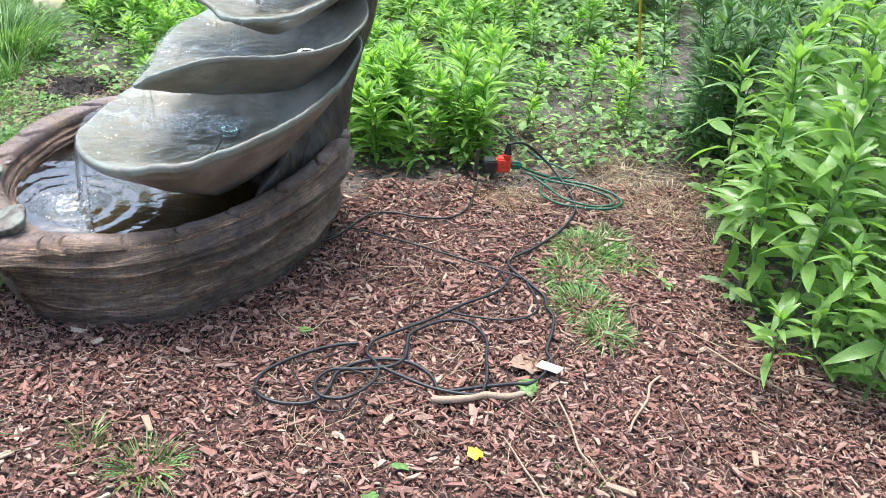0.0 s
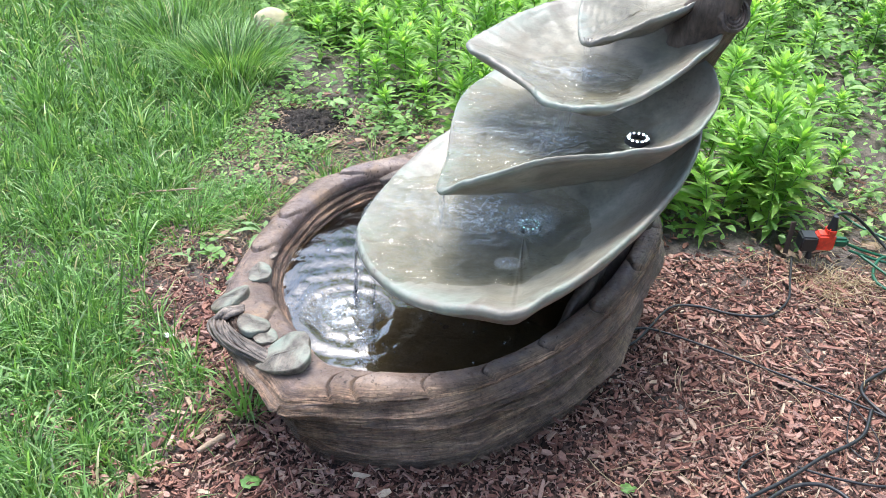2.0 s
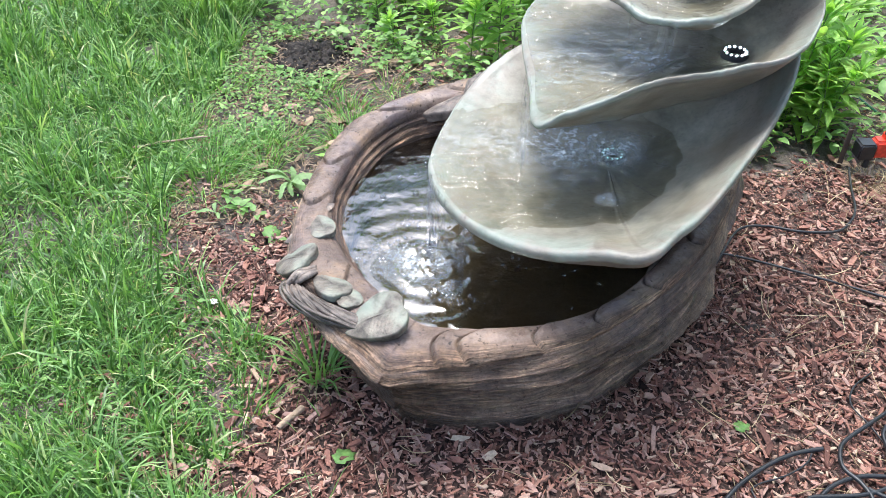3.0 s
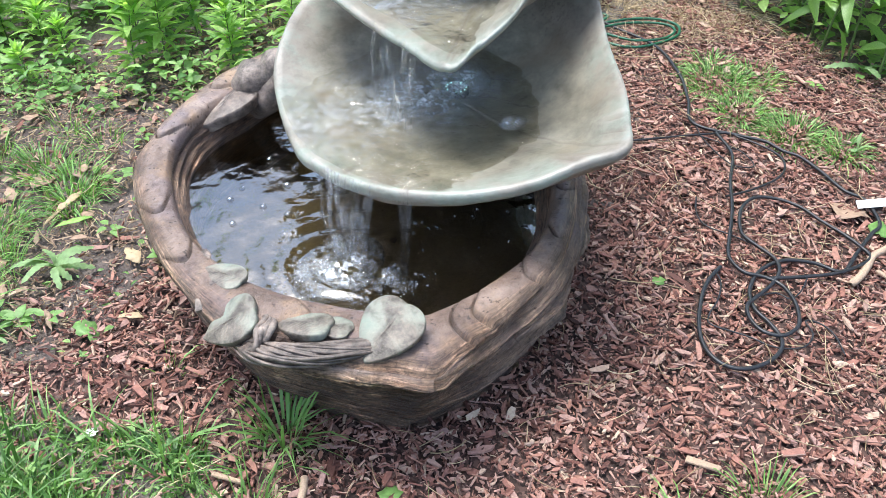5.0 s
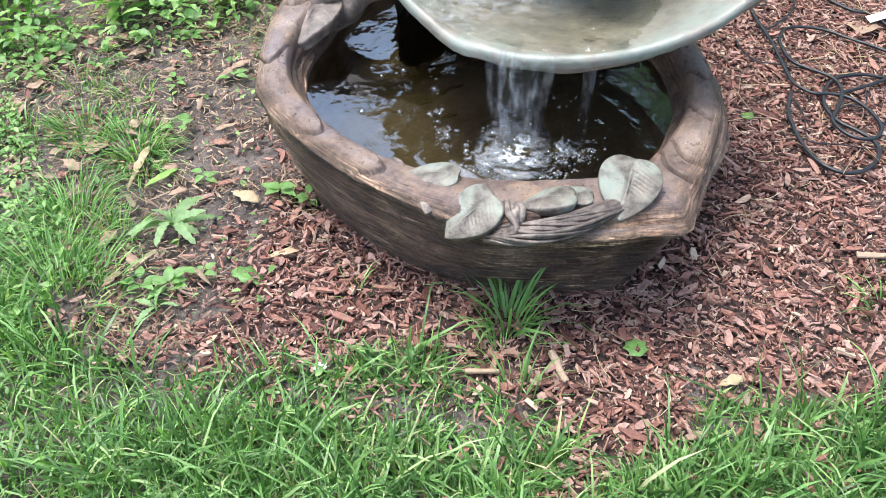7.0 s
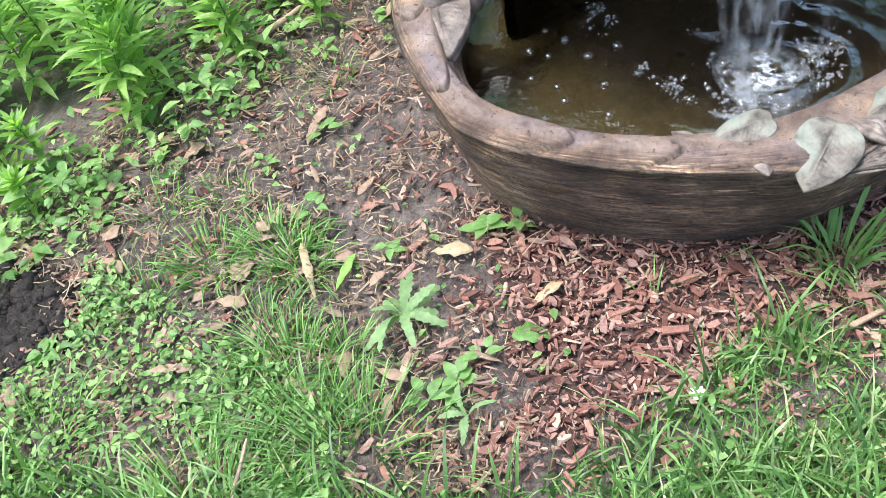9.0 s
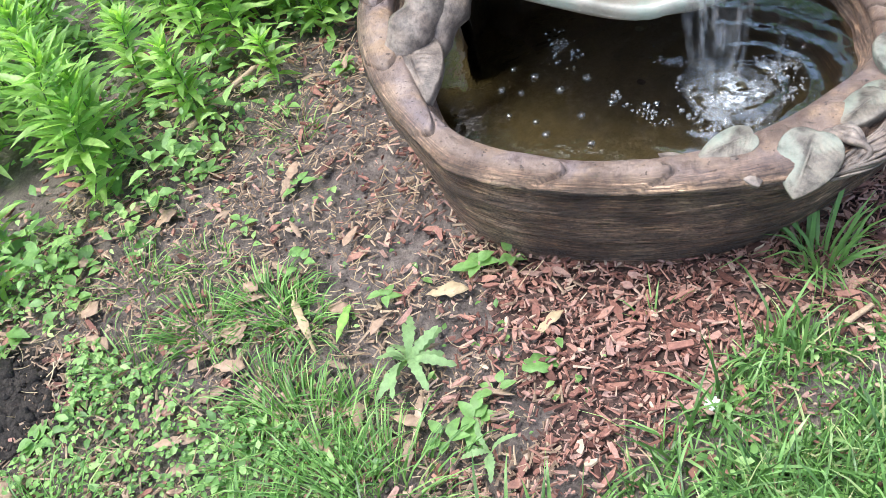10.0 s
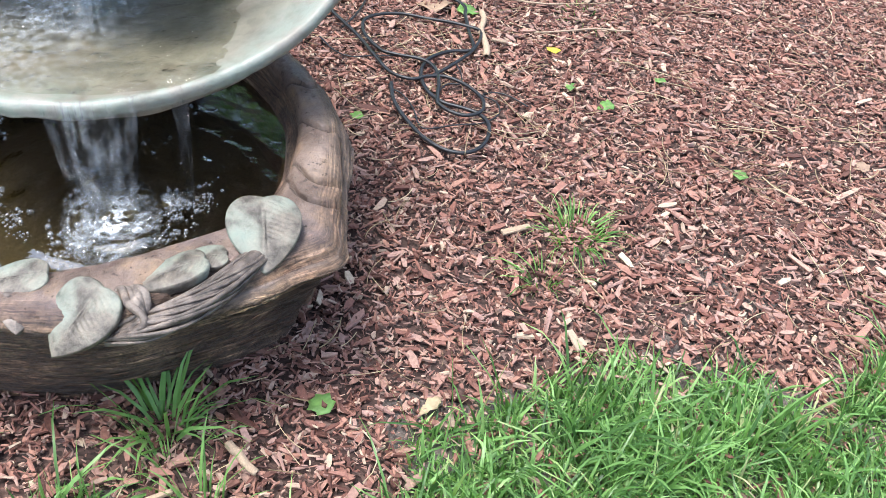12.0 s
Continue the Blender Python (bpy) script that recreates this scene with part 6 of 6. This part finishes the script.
# ---- litter ----
def flat_leaf(x, y, z, L, W, yaw, mat, label, seed, name="fallen_leaf", curl=.25):
    v, f = lance(L, W, curl, .2, 8, .1, .7)
    r = random.Random(seed)
    v[:, 1] *= 1 + .25 * np.sin(v[:, 0] / L * 17 + seed)
    v[:, 2] += np.array([.05 * L * noise.noise(Vector((p[0] * 60, p[1] * 60, seed))) for p in v]) + .012
    top = raw_mesh(name, v, f, mat)
    ob = part(name, top)
    ob.matrix_world = pose(x, y, z, r.uniform(-8, 8), r.uniform(-8, 4), yaw)
    sol = ob.modifiers.new("thickness", 'SOLIDIFY')
    sol.thickness = .0006
    tagged(ob, label, "leaf", "fallen leaves")


for k, (x, y, L, W, yaw, mat, label) in enumerate([
        (.214, 1.436, .05, .035, 30, M_yellow, "small bright yellow leaf lying on mulch"), (.04, 1.365, .07, .022, 10, M_low, "pale green leaf lying on mulch"),
        (-.29, 1.826, .045, .028, 40, M_low, "small pale green leaf on bark chips"), (-1.107, 1.593, .06, .04, 60, M_low, "small notched green leaf on mulch"),
        (-1.505, 2.335, .085, .042, -60, M_low, "oval pale green leaf lying on mulch"), (.30, 1.80, .13, .085, 15, M_dead, "large dry brown leaf beside the cable tag"),
        (.34, 1.745, .07, .055, -70, M_low, "pale green wilted leaf beneath the cable tag"), (1.28, 1.70, .16, .08, 20, M_dead, "large torn dry brown leaf at the border"),
        (-1.546, 2.004, .034, .024, 50, M_white, "small white petal lying in the grass"), (-1.40, 2.70, .05, .03, 80, M_dead, "dry brown leaf on bare soil"), (-1.50, 2.90, .09, .045, 30, M_dead, "dry tan leaf on bare soil"),
        (-1.15, 3.20, .07, .035, 130, M_dead, "dry brown leaf on bare soil"), (-1.60, 2.62, .06, .03, 200, M_dead, "dry tan leaf among grass"), (-1.45, 3.25, .08, .04, 70, M_dead, "dry tan leaf on bare soil"), (-1.71, 2.64, .06, .025, 10, M_dead, "dry tan leaf among grass"),
        (.40, 3.05, .07, .05, 120, M_dead, "dry brown leaf by the cords"), (.55, 3.25, .08, .05, 50, M_dead, "dry brown leaf among weeds"), (.1, 2.95, .06, .04, 0, M_dead, "dry brown leaf among weeds"), (-.46, 2.93, .08, .04, 20, M_dead, "dry brown leaf among weeds"),
        (-.18, .93, .05, .03, 0, M_low, "small pale green leaf on mulch"), (.02, 1.25, .05, .035, 120, M_low, "small pale green leaf on mulch"), (.18, 1.14, .04, .03, 20, M_low, "small pale green leaf on mulch"),
        (-.02, .62, .06, .04, 60, M_dead, "orange-brown dry leaf on mulch"), (-1.02, 1.43, .05, .02, 150, M_straw, "dry straw-coloured leaf on mulch"), (-1.33, 2.47, .09, .03, 100, M_straw, "dry curled leaf at the foot of the basin"), (-1.37, 2.28, .08, .02, 140, M_straw, "dry curled leaf at the foot of the basin")]):
    flat_leaf(x, y, .004, L, W, yaw, mat, label, 600 + k)


for k, (x, y, L, W, yaw, mat, label) in enumerate([
        (-1.388, 2.821, .150, .017, 218, M_straw, "long yellow-green torn leaf lying on soil"), (-1.391, 2.697, .095, .018, 182, M_shoot, "pale green torn leaf lying on soil"),
        (-1.273, 2.848, .036, .030, 40, M_low, "small round green leaf on soil"), (-1.088, 3.43, .05, .028, 200, M_shoot, "pointed bright green leaf lying on soil"),
        (-1.538, 3.173, .085, .030, 70, M_dead, "dry tan leaf scrap on soil"), (-1.55, 2.86, .07, .026, 95, M_dead, "dry tan leaf scrap on soil"), (-1.331, 3.343, .075, .024, 60, M_scrap, "dry brown leaf scrap on soil"),
        (-1.245, 3.343, .06, .022, 40, M_dead, "dry tan leaf scrap on soil"), (-1.161, 3.292, .05, .024, 80, M_dead, "dry tan leaf scrap on soil"), (-1.367, 2.906, .045, .026, 70, M_dead, "dry tan leaf scrap on soil"),
        (-1.045, 2.949, .075, .026, 10, M_dead, "dry tan leaf scrap on soil"), (-1.24, 2.755, .07, .018, 350, M_dead, "dry tan leaf scrap on soil"), (-1.712, 2.919, .075, .018, 110, M_dead, "dry tan leaf scrap in grass"),
        (-1.702, 2.651, .055, .022, 60, M_dead, "dry tan leaf scrap in grass"), (-1.634, 2.482, .07, .02, 80, M_dead, "dry tan leaf scrap on soil"), (-1.418, 2.618, .045, .02, 160, M_dead, "orange-tan leaf scrap on soil")]):
    flat_leaf(x, y, .008, L, W, yaw, mat, label, 640 + k, "fallen_leaf", .12)
for k in range(40):
    x, y = rp.uniform(-1.85, -.55), rp.uniform(2.4, 3.5)
    if in_lawn(np.array([x]), np.array([y]))[0] or inside(FOOT, np.array([x]), np.array([y]))[0] or math.hypot(x + .8, y - 2.2) < .62:
        continue
    L = rp.uniform(.03, .085)
    flat_leaf(x, y, .002, L, L * rp.uniform(.18, .36), rp.uniform(0, 360), M_scrap, "curled dry tan leaf scrap on soil", 700 + k, "fallen_leaf", rp.uniform(-.2, .5))


def litter_test(x, y):
    return ~in_lawn(x, y) & (rng.random(len(x)) < 0.75 + edge_noise(x, y, 9.0, 0.5, 2.0)) & (bed_cover(x, y) < 0.75)


tagged(part("leaf_litter", splinters("leaf_litter", 16000, (-2.0, -.5, 2.25, 3.55), litter_test, .013, 77, M_scrap)), "fine dry leaf and stem litter on soil", "litter", kind="stuff")


def straws(name, n, area, test, length, seed):
    r = np.random.default_rng(seed)
    x, y = r.uniform(area[0], area[1], n), r.uniform(area[2], area[3], n)
    ok = test(x, y) & ~inside(FOOT, x, y)
    items = []
    for a, b in zip(x[ok], y[ok]):
        L = length * r.lognormal(0, .45)
        yaw, bend = r.uniform(0, 6.28), r.normal(0, .35)
        t = np.linspace(-.5, .5, 6)
        px = a + L * (t * np.cos(yaw) - bend * t * t * np.sin(yaw))
        py = b + L * (t * np.sin(yaw) + bend * t * t * np.cos(yaw))
        pz = .013 + .008 * r.random() + .02 * r.random() * (t + .5) ** 2
        items.append(tube_arrays(np.column_stack([px, py, pz]), r.uniform(.0006, .0014), 3))
    V, F = gather(items)
    return raw_mesh(name, V, F, M_straw)


for n, area, test, L, seed in ((620, (-.3, 1.8, .5, 3.2), lambda x, y: in_bed(x, y), .09, 41), (220, (-1.3, .2, .6, 1.9), lambda x, y: in_bed(x, y) & ~in_lawn(x, y), .06, 42),
                               (520, (-2.0, -.4, 2.3, 3.4), lambda x, y: ~in_lawn(x, y), .035, 43), (800, (.2, 1.3, 2.7, 3.6), lambda x, y: ~in_lawn(x, y), .07, 44), (500, (-3.0, -1.3, 1.0, 3.0), in_lawn, .06, 45)):
    tagged(part("straw", straws("straw", n, area, test, L, seed)), "loose dry straw and stalks on the ground", "straw", kind="stuff")


def stick(p, q, rad, seed, label, mat=M_wood):
    r = random.Random(seed)
    a, b = np.array(p, float), np.array(q, float)
    t = np.linspace(0, 1, 6)
    pts = a + (b - a) * t[:, None] + np.array([[r.uniform(-1, 1), r.uniform(-1, 1), r.uniform(0, 1)] for _ in t]) * np.linalg.norm(b - a) * .03
    me = tube("stick", pts, np.interp(np.linspace(0, 1, 24), [0, .04, .96, 1], [rad * .5, rad, rad * .8, rad * .35]), mat, 24, 8)
    tagged(part("stick", me), label, "stick", "sticks")


stick((.11, 1.60, .02), (.34, 1.68, .022), .010, 1, "thick pale dry stick lying on mulch")
stick((.706, 1.83, .02), (.60, 1.58, .018), .0038, 2, "thin pale dry stalk lying on mulch")
stick((-.87, 3.30, .015), (-.62, 3.20, .02), .009, 3, "pale dead branch lying under weeds")
stick((-1.215, 1.725, .018), (-1.255, 1.655, .018), .008, 4, "split pale wood piece on mulch")
stick((-2.05, 2.62, .02), (-1.82, 2.70, .05), .004, 5, "thin dead twig lying in the grass")
stick((.50, 1.45, .02), (.42, 1.70, .02), .003, 6, "thin pale dry stalk lying on mulch")
stick((.86, 2.0, .02), (1.05, 1.83, .02), .0035, 7, "thin pale dry stalk lying on mulch")
stick((.43, 1.24, .02), (.30, 1.52, .018), .0028, 8, "thin pale dry stalk lying on mulch")
stick((.62, 1.30, .02), (.90, 1.40, .02), .0028, 9, "thin pale dry stalk lying on mulch")
for k in range(32):
    x, y = rp.uniform(-1.5, 1.1), rp.uniform(.6, 2.7)
    if in_lawn(np.array([x]), np.array([y]))[0] or inside(FOOT, np.array([x]), np.array([y]))[0] or math.hypot(x + .8, y - 2.2) < .62:
        continue
    a, L = rp.uniform(0, 6.28), rp.uniform(.035, .075)
    bm = box_bm(L, rp.uniform(.010, .018), .006, .0015, 1)
    for v in bm.verts:
        v.co.y *= 1 - .45 * max(0, v.co.x / L)
        v.co.z += .003 * math.sin(v.co.x * 80 + k)
    ob = part("wood_chip", bm, M_chip if k % 3 else M_wood)
    ob.matrix_world = pose(x, y, .019, rp.uniform(-12, 12), rp.uniform(-8, 8), math.degrees(a))
    tagged(ob, "large split wood chip lying on mulch", "wood chip", "large wood chips")

# heap of dark earth
bm = bmesh.new()
bmesh.ops.create_grid(bm, x_segments=70, y_segments=70, size=.21)
for v in bm.verts:
    d = v.co.length / .19 * (1 + .25 * noise.noise(Vector((v.co.x * 9, v.co.y * 9, 1))))
    v.co.z = -.03 + .062 * math.exp(-d * d * 1.5) + .016 * noise.noise(Vector((v.co.x * 55, v.co.y * 55, 2))) * max(0, 1.2 - d) + .012 * noise.noise(Vector((v.co.x * 120, v.co.y * 120, 4))) * max(0, 1.2 - d)
heap = tagged(part("earth_mound", bm, M_black_soil), "small mound of loose dark earth", "mound")
heap.location = (-1.70, 3.38, 0)

# pale boulder in the weeds
bm = bmesh.new()
bmesh.ops.create_icosphere(bm, subdivisions=4, radius=.09)
for v in bm.verts:
    p = v.co.copy()
    v.co = Vector((p.x * 1.05, p.y * .85, p.z * .78)) * (1 + .10 * noise.noise(p * 14) + .03 * noise.noise(p * 40))
ob = tagged(part("boulder", bm, M_stone), "rounded cream-coloured stone among tall grass", "stone")
ob.matrix_world = pose(-2.27, 4.28, .055, 0, 8, 20)

# thin marker pole
me = tube("marker_pole", [(0, 0, -.02), (-.046, .003, .25), (-.092, .006, .5), (-.19, .01, 1.0), (-.23, .012, 1.2)], .0065, M_pole, 30, 10)
tagged(part("marker_pole", me), "thin upright orange-yellow marker pole in soil", "pole").location = (.86, 4.2, 0)


# ---- cords and plugs ----
def cord(name, pts, rad, mat, label, group, lift=.02, steps=220):
    pts3 = [(p[0], p[1], (p[2] if len(p) > 2 else lift)) for p in pts]
    ob = tagged(part(name, tube(name, pts3, rad, mat, steps, 8)), label, "cord", group)
    return ob


cord("power_cord", [(-.345, 2.31), (-.298, 2.373), (-.226, 2.535), (-.15, 2.57), (-.056, 2.562), (.03, 2.575), (.075, 2.61), (.112, 2.69), (.122, 2.80), (.13, 2.90, .03)], .0038, M_black, "thin black cord running out of the fountain", "black cords")
cord("power_cord", [(.235, 2.955, .115), (.235, 2.99, .15), (.30, 3.05, .13), (.40, 3.06, .05), (.464, 2.953), (.499, 2.772), (.44, 2.584), (.353, 2.444), (.272, 2.328), (0.348, 2.211), (0.390, 2.155), (0.398, 2.097), (0.418, 2.049), (0.413, 1.965), (0.399, 1.879), (0.413, 1.822), (0.365, 1.734), (0.308, 1.714), (0.214, 1.679), (0.144, 1.650), (0.117, 1.657), (0.094, 1.702), (0.046, 1.740), (-0.003, 1.750), (-0.062, 1.739), (-0.119, 1.704), (-0.152, 1.656), (-0.157, 1.604), (-0.169, 1.559), (-0.202, 1.530), (-0.258, 1.520), (-0.309, 1.532), (-0.338, 1.566), (-0.337, 1.615), (-0.305, 1.670), (-0.241, 1.734), (-0.179, 1.777), (-0.118, 1.801)], .0050, M_black, "thick black cord looped loosely on the mulch", "black cords", .022, 520)
cord("power_cord", [(.285, 2.25, .03), (0.249, 2.146), (0.153, 2.052), (0.071, 1.960), (-0.003, 1.890), (-0.069, 1.828), (-0.087, 1.791), (-0.086, 1.753), (-0.058, 1.721), (-0.043, 1.680), (-0.056, 1.630), (-0.086, 1.586), (-0.118, 1.562), (-0.163, 1.559), (-0.192, 1.588), (-0.191, 1.629), (-0.166, 1.666), (-0.129, 1.677), (-0.061, 1.693), (-0.007, 1.721), (0.015, 1.762), (0.012, 1.823), (0.015, 1.867), (0.056, 1.918), (0.103, 1.952), (0.155, 1.963), (0.199, 1.936), (0.229, 1.881), (0.233, 1.809), (0.240, 1.742), (0.238, 1.688), (0.226, 1.650), (0.166, 1.641), (0.095, 1.651), (0.012, 1.682), (-0.048, 1.710)], .0047, M_black, "black cord tangled on the mulch", "black cords", .027, 480)
cord("power_cord", [(-.33, 2.34), (-.25, 2.42), (0.273, 2.263), (0.339, 2.204), (0.371, 2.099), (0.345, 2.037), (0.279, 2.003), (0.175, 1.998), (0.096, 2.008)], .0032, M_black, "slim black cord running to the fountain", "black cords", .022, 200)
cord("thin_wire", [(-0.137, 1.801), (-0.155, 1.760), (-0.201, 1.720), (-0.261, 1.687), (-0.272, 1.662), (-0.230, 1.602), (-0.198, 1.545), (-0.145, 1.517), (-0.097, 1.533), (-0.078, 1.572), (-0.055, 1.550), (-0.055, 1.511), (-0.083, 1.456)], .0020, M_black, "thin black wire trailing over bark chips", "black cords", .020, 200)
cord("thin_wire", [(0.027, 2.046), (-0.022, 1.990), (-0.036, 1.937), (-0.007, 1.883), (0.018, 1.818), (0.024, 1.756)], .0020, M_black, "thin black wire trailing over bark chips", "black cords", .020, 120)
cord("thin_wire", [(0.033, 1.671), (-0.015, 1.645), (-0.058, 1.637), (-0.075, 1.667), (-0.127, 1.681)], .0020, M_black, "thin black wire knotted among the loops", "black cords", .026, 90)
cord("thin_wire", [(.29, 2.35), (.24, 2.25), (.22, 2.12), (.27, 2.08), (.29, 2.16), (.24, 2.28)], .0018, M_black, "thin black wire trailing over bark chips", "black cords", .020, 120)
cord("extension_cord", [(.30, 2.965, .05), (.40, 2.965, .03), (.53, 2.95), (.63, 2.89), (.635, 2.83), (.56, 2.80), (.46, 2.83), (.40, 2.90, .03), (.33, 2.97, .04)], .0044, M_green_cord, "dark green extension cord coiled among weeds", "extension cords", .026, 160)
cord("extension_cord", [(.28, 2.975, .07), (.34, 2.99, .045), (.45, 3.0), (.56, 2.98), (.65, 2.93), (.675, 2.86), (.62, 2.80), (.52, 2.785), (.43, 2.80), (.37, 2.87), (.40, 2.98, .03), (.50, 3.04), (.44, 3.12), (.36, 3.18), (.29, 3.28), (.22, 3.42), (.1, 3.6)],
     .0048, M_green_cord, "dark green extension cord coiled among weeds", "extension cords", .022, 260)

adapter = thing("outlet_adapter", pose(.215, 2.945, .085, 0, 0, 12), "orange-red three-way outlet adapter among dry straw", "adapter")
bm = box_bm(.058, .042, .058, .007, 3)
part("body", bm, M_red, adapter, "orange-red plastic body")
bm = box_bm(.028, .036, .026, .005, 2)
neck = part("socket", bm, M_red, adapter)
neck.location = (.012, 0, .035)
bm = box_bm(.050, .050, .052, .005, 3)
block = part("transformer", bm, M_black, adapter, "black plug-in transformer")
block.location = (-.053, -.006, -.002)
bm = bmesh.new()
bmesh.ops.create_cone(bm, cap_ends=True, segments=16, radius1=.011, radius2=.006, depth=.03)
o = part("strain_relief", bm, M_black, block)
o.location = (.012, -.012, -.038)
bm = bmesh.new()
bmesh.ops.create_cone(bm, cap_ends=True, segments=16, radius1=.016, radius2=.008, depth=.045)
plug = part("plug", bm, M_black, adapter, "black rubber plug")
plug.location = (.014, 0, .066)
bm = box_bm(.05, .028, .03, .008, 3)
cap = part("cord_end", bm, M_green_cord, adapter, "green extension cord socket")
cap.location = (.052, .006, -.006)
bm = box_bm(.016, .005, .14, .0015, 1)
stake = part("stake", bm, M_rust, adapter, "dark metal ground stake")
stake.location = (-.098, .02, -.02)

tag_ob = thing("cable_tag", pose(.405, 1.795, .035, 8, -14, -38), "white plastic tag on the black cord", "tag")
bm = box_bm(.075, .030, .0025, .001, 1)
for v in bm.verts:
    v.co.z += .010 * math.cos(v.co.x * 30) - .008
part("plate", bm, M_white, tag_ob, "curved blank white plate")
bm = box_bm(.03, .02, .016, .004, 2)
o = part("clip", bm, M_black, tag_ob, "black cord plug")
o.location = (.01, -.004, -.014)

# ---- trees around the garden, mirrored in the water ----
def crown_mesh(seed, spread, height, n):
    r = np.random.default_rng(seed)
    c = r.normal(0, 1, (60, 3))
    c /= np.linalg.norm(c, axis=1)[:, None]
    c *= r.uniform(.35, 1.0, 60)[:, None] * np.array([spread, spread, height])
    k = r.integers(0, 60, n)
    p = c[k] + r.normal(0, 1, (n, 3)) * np.array([.32, .32, .24])
    v0, f0 = lance(.22, .13, .3, .2, 2, .1, .7)
    V = np.empty((n, len(v0), 3), dtype=np.float32)
    for i in range(n):
        V[i] = place(v0, p[i], r.uniform(0, 6.28), r.uniform(-1.0, .5), r.uniform(-1, 1))
    return raw_mesh("crown", V.reshape(-1, 3), (np.arange(n)[:, None, None] * len(v0) + f0[None]).reshape(-1, 4), M_dark)


def tree(x, y, h, seed):
    r = random.Random(seed)
    ob = thing("tree", (x, y, 0), "leafy garden tree with dark green crown", "tree", "surrounding trees")
    path = [(0, 0, -.1), (.1, .05, h * .25), (0, .15, h * .5), (.1, .1, h * .8)]
    v, q = tube_arrays(open_spline(path, 40), np.linspace(.19, .06, 40), 12)
    trunk = part("trunk", raw_mesh("trunk", v, q, M_trunk), None, ob)
    for k in range(6):
        a = k * 2.1 + r.uniform(-.3, .3)
        z = h * (.38 + .07 * k)
        v, q = tube_arrays(open_spline([(0, .1, z), (.6 * math.cos(a), .6 * math.sin(a), z + .4), (1.5 * math.cos(a), 1.5 * math.sin(a), z + .9)], 16), np.linspace(.07, .02, 16), 8)
        part("limb", raw_mesh("limb", v, q, M_trunk), None, trunk)
    cr = part("crown", crown_mesh(seed, 1.9, h * .34, 1100), None, ob)
    cr.location = (0, 0, h * .70)
    return ob


first = tree(3.3, 3.0, 7.2, 1)
for x, y, yaw in ((4.5, 5.3, 150), (3.6, -.2, 70), (5.6, 1.6, 200), (5.4, 4.6, 300), (-3.6, 10.8, 20), (-1.4, 10.4, 110)):
    copy_thing(first, pose(x, y, 0, 0, 0, yaw))
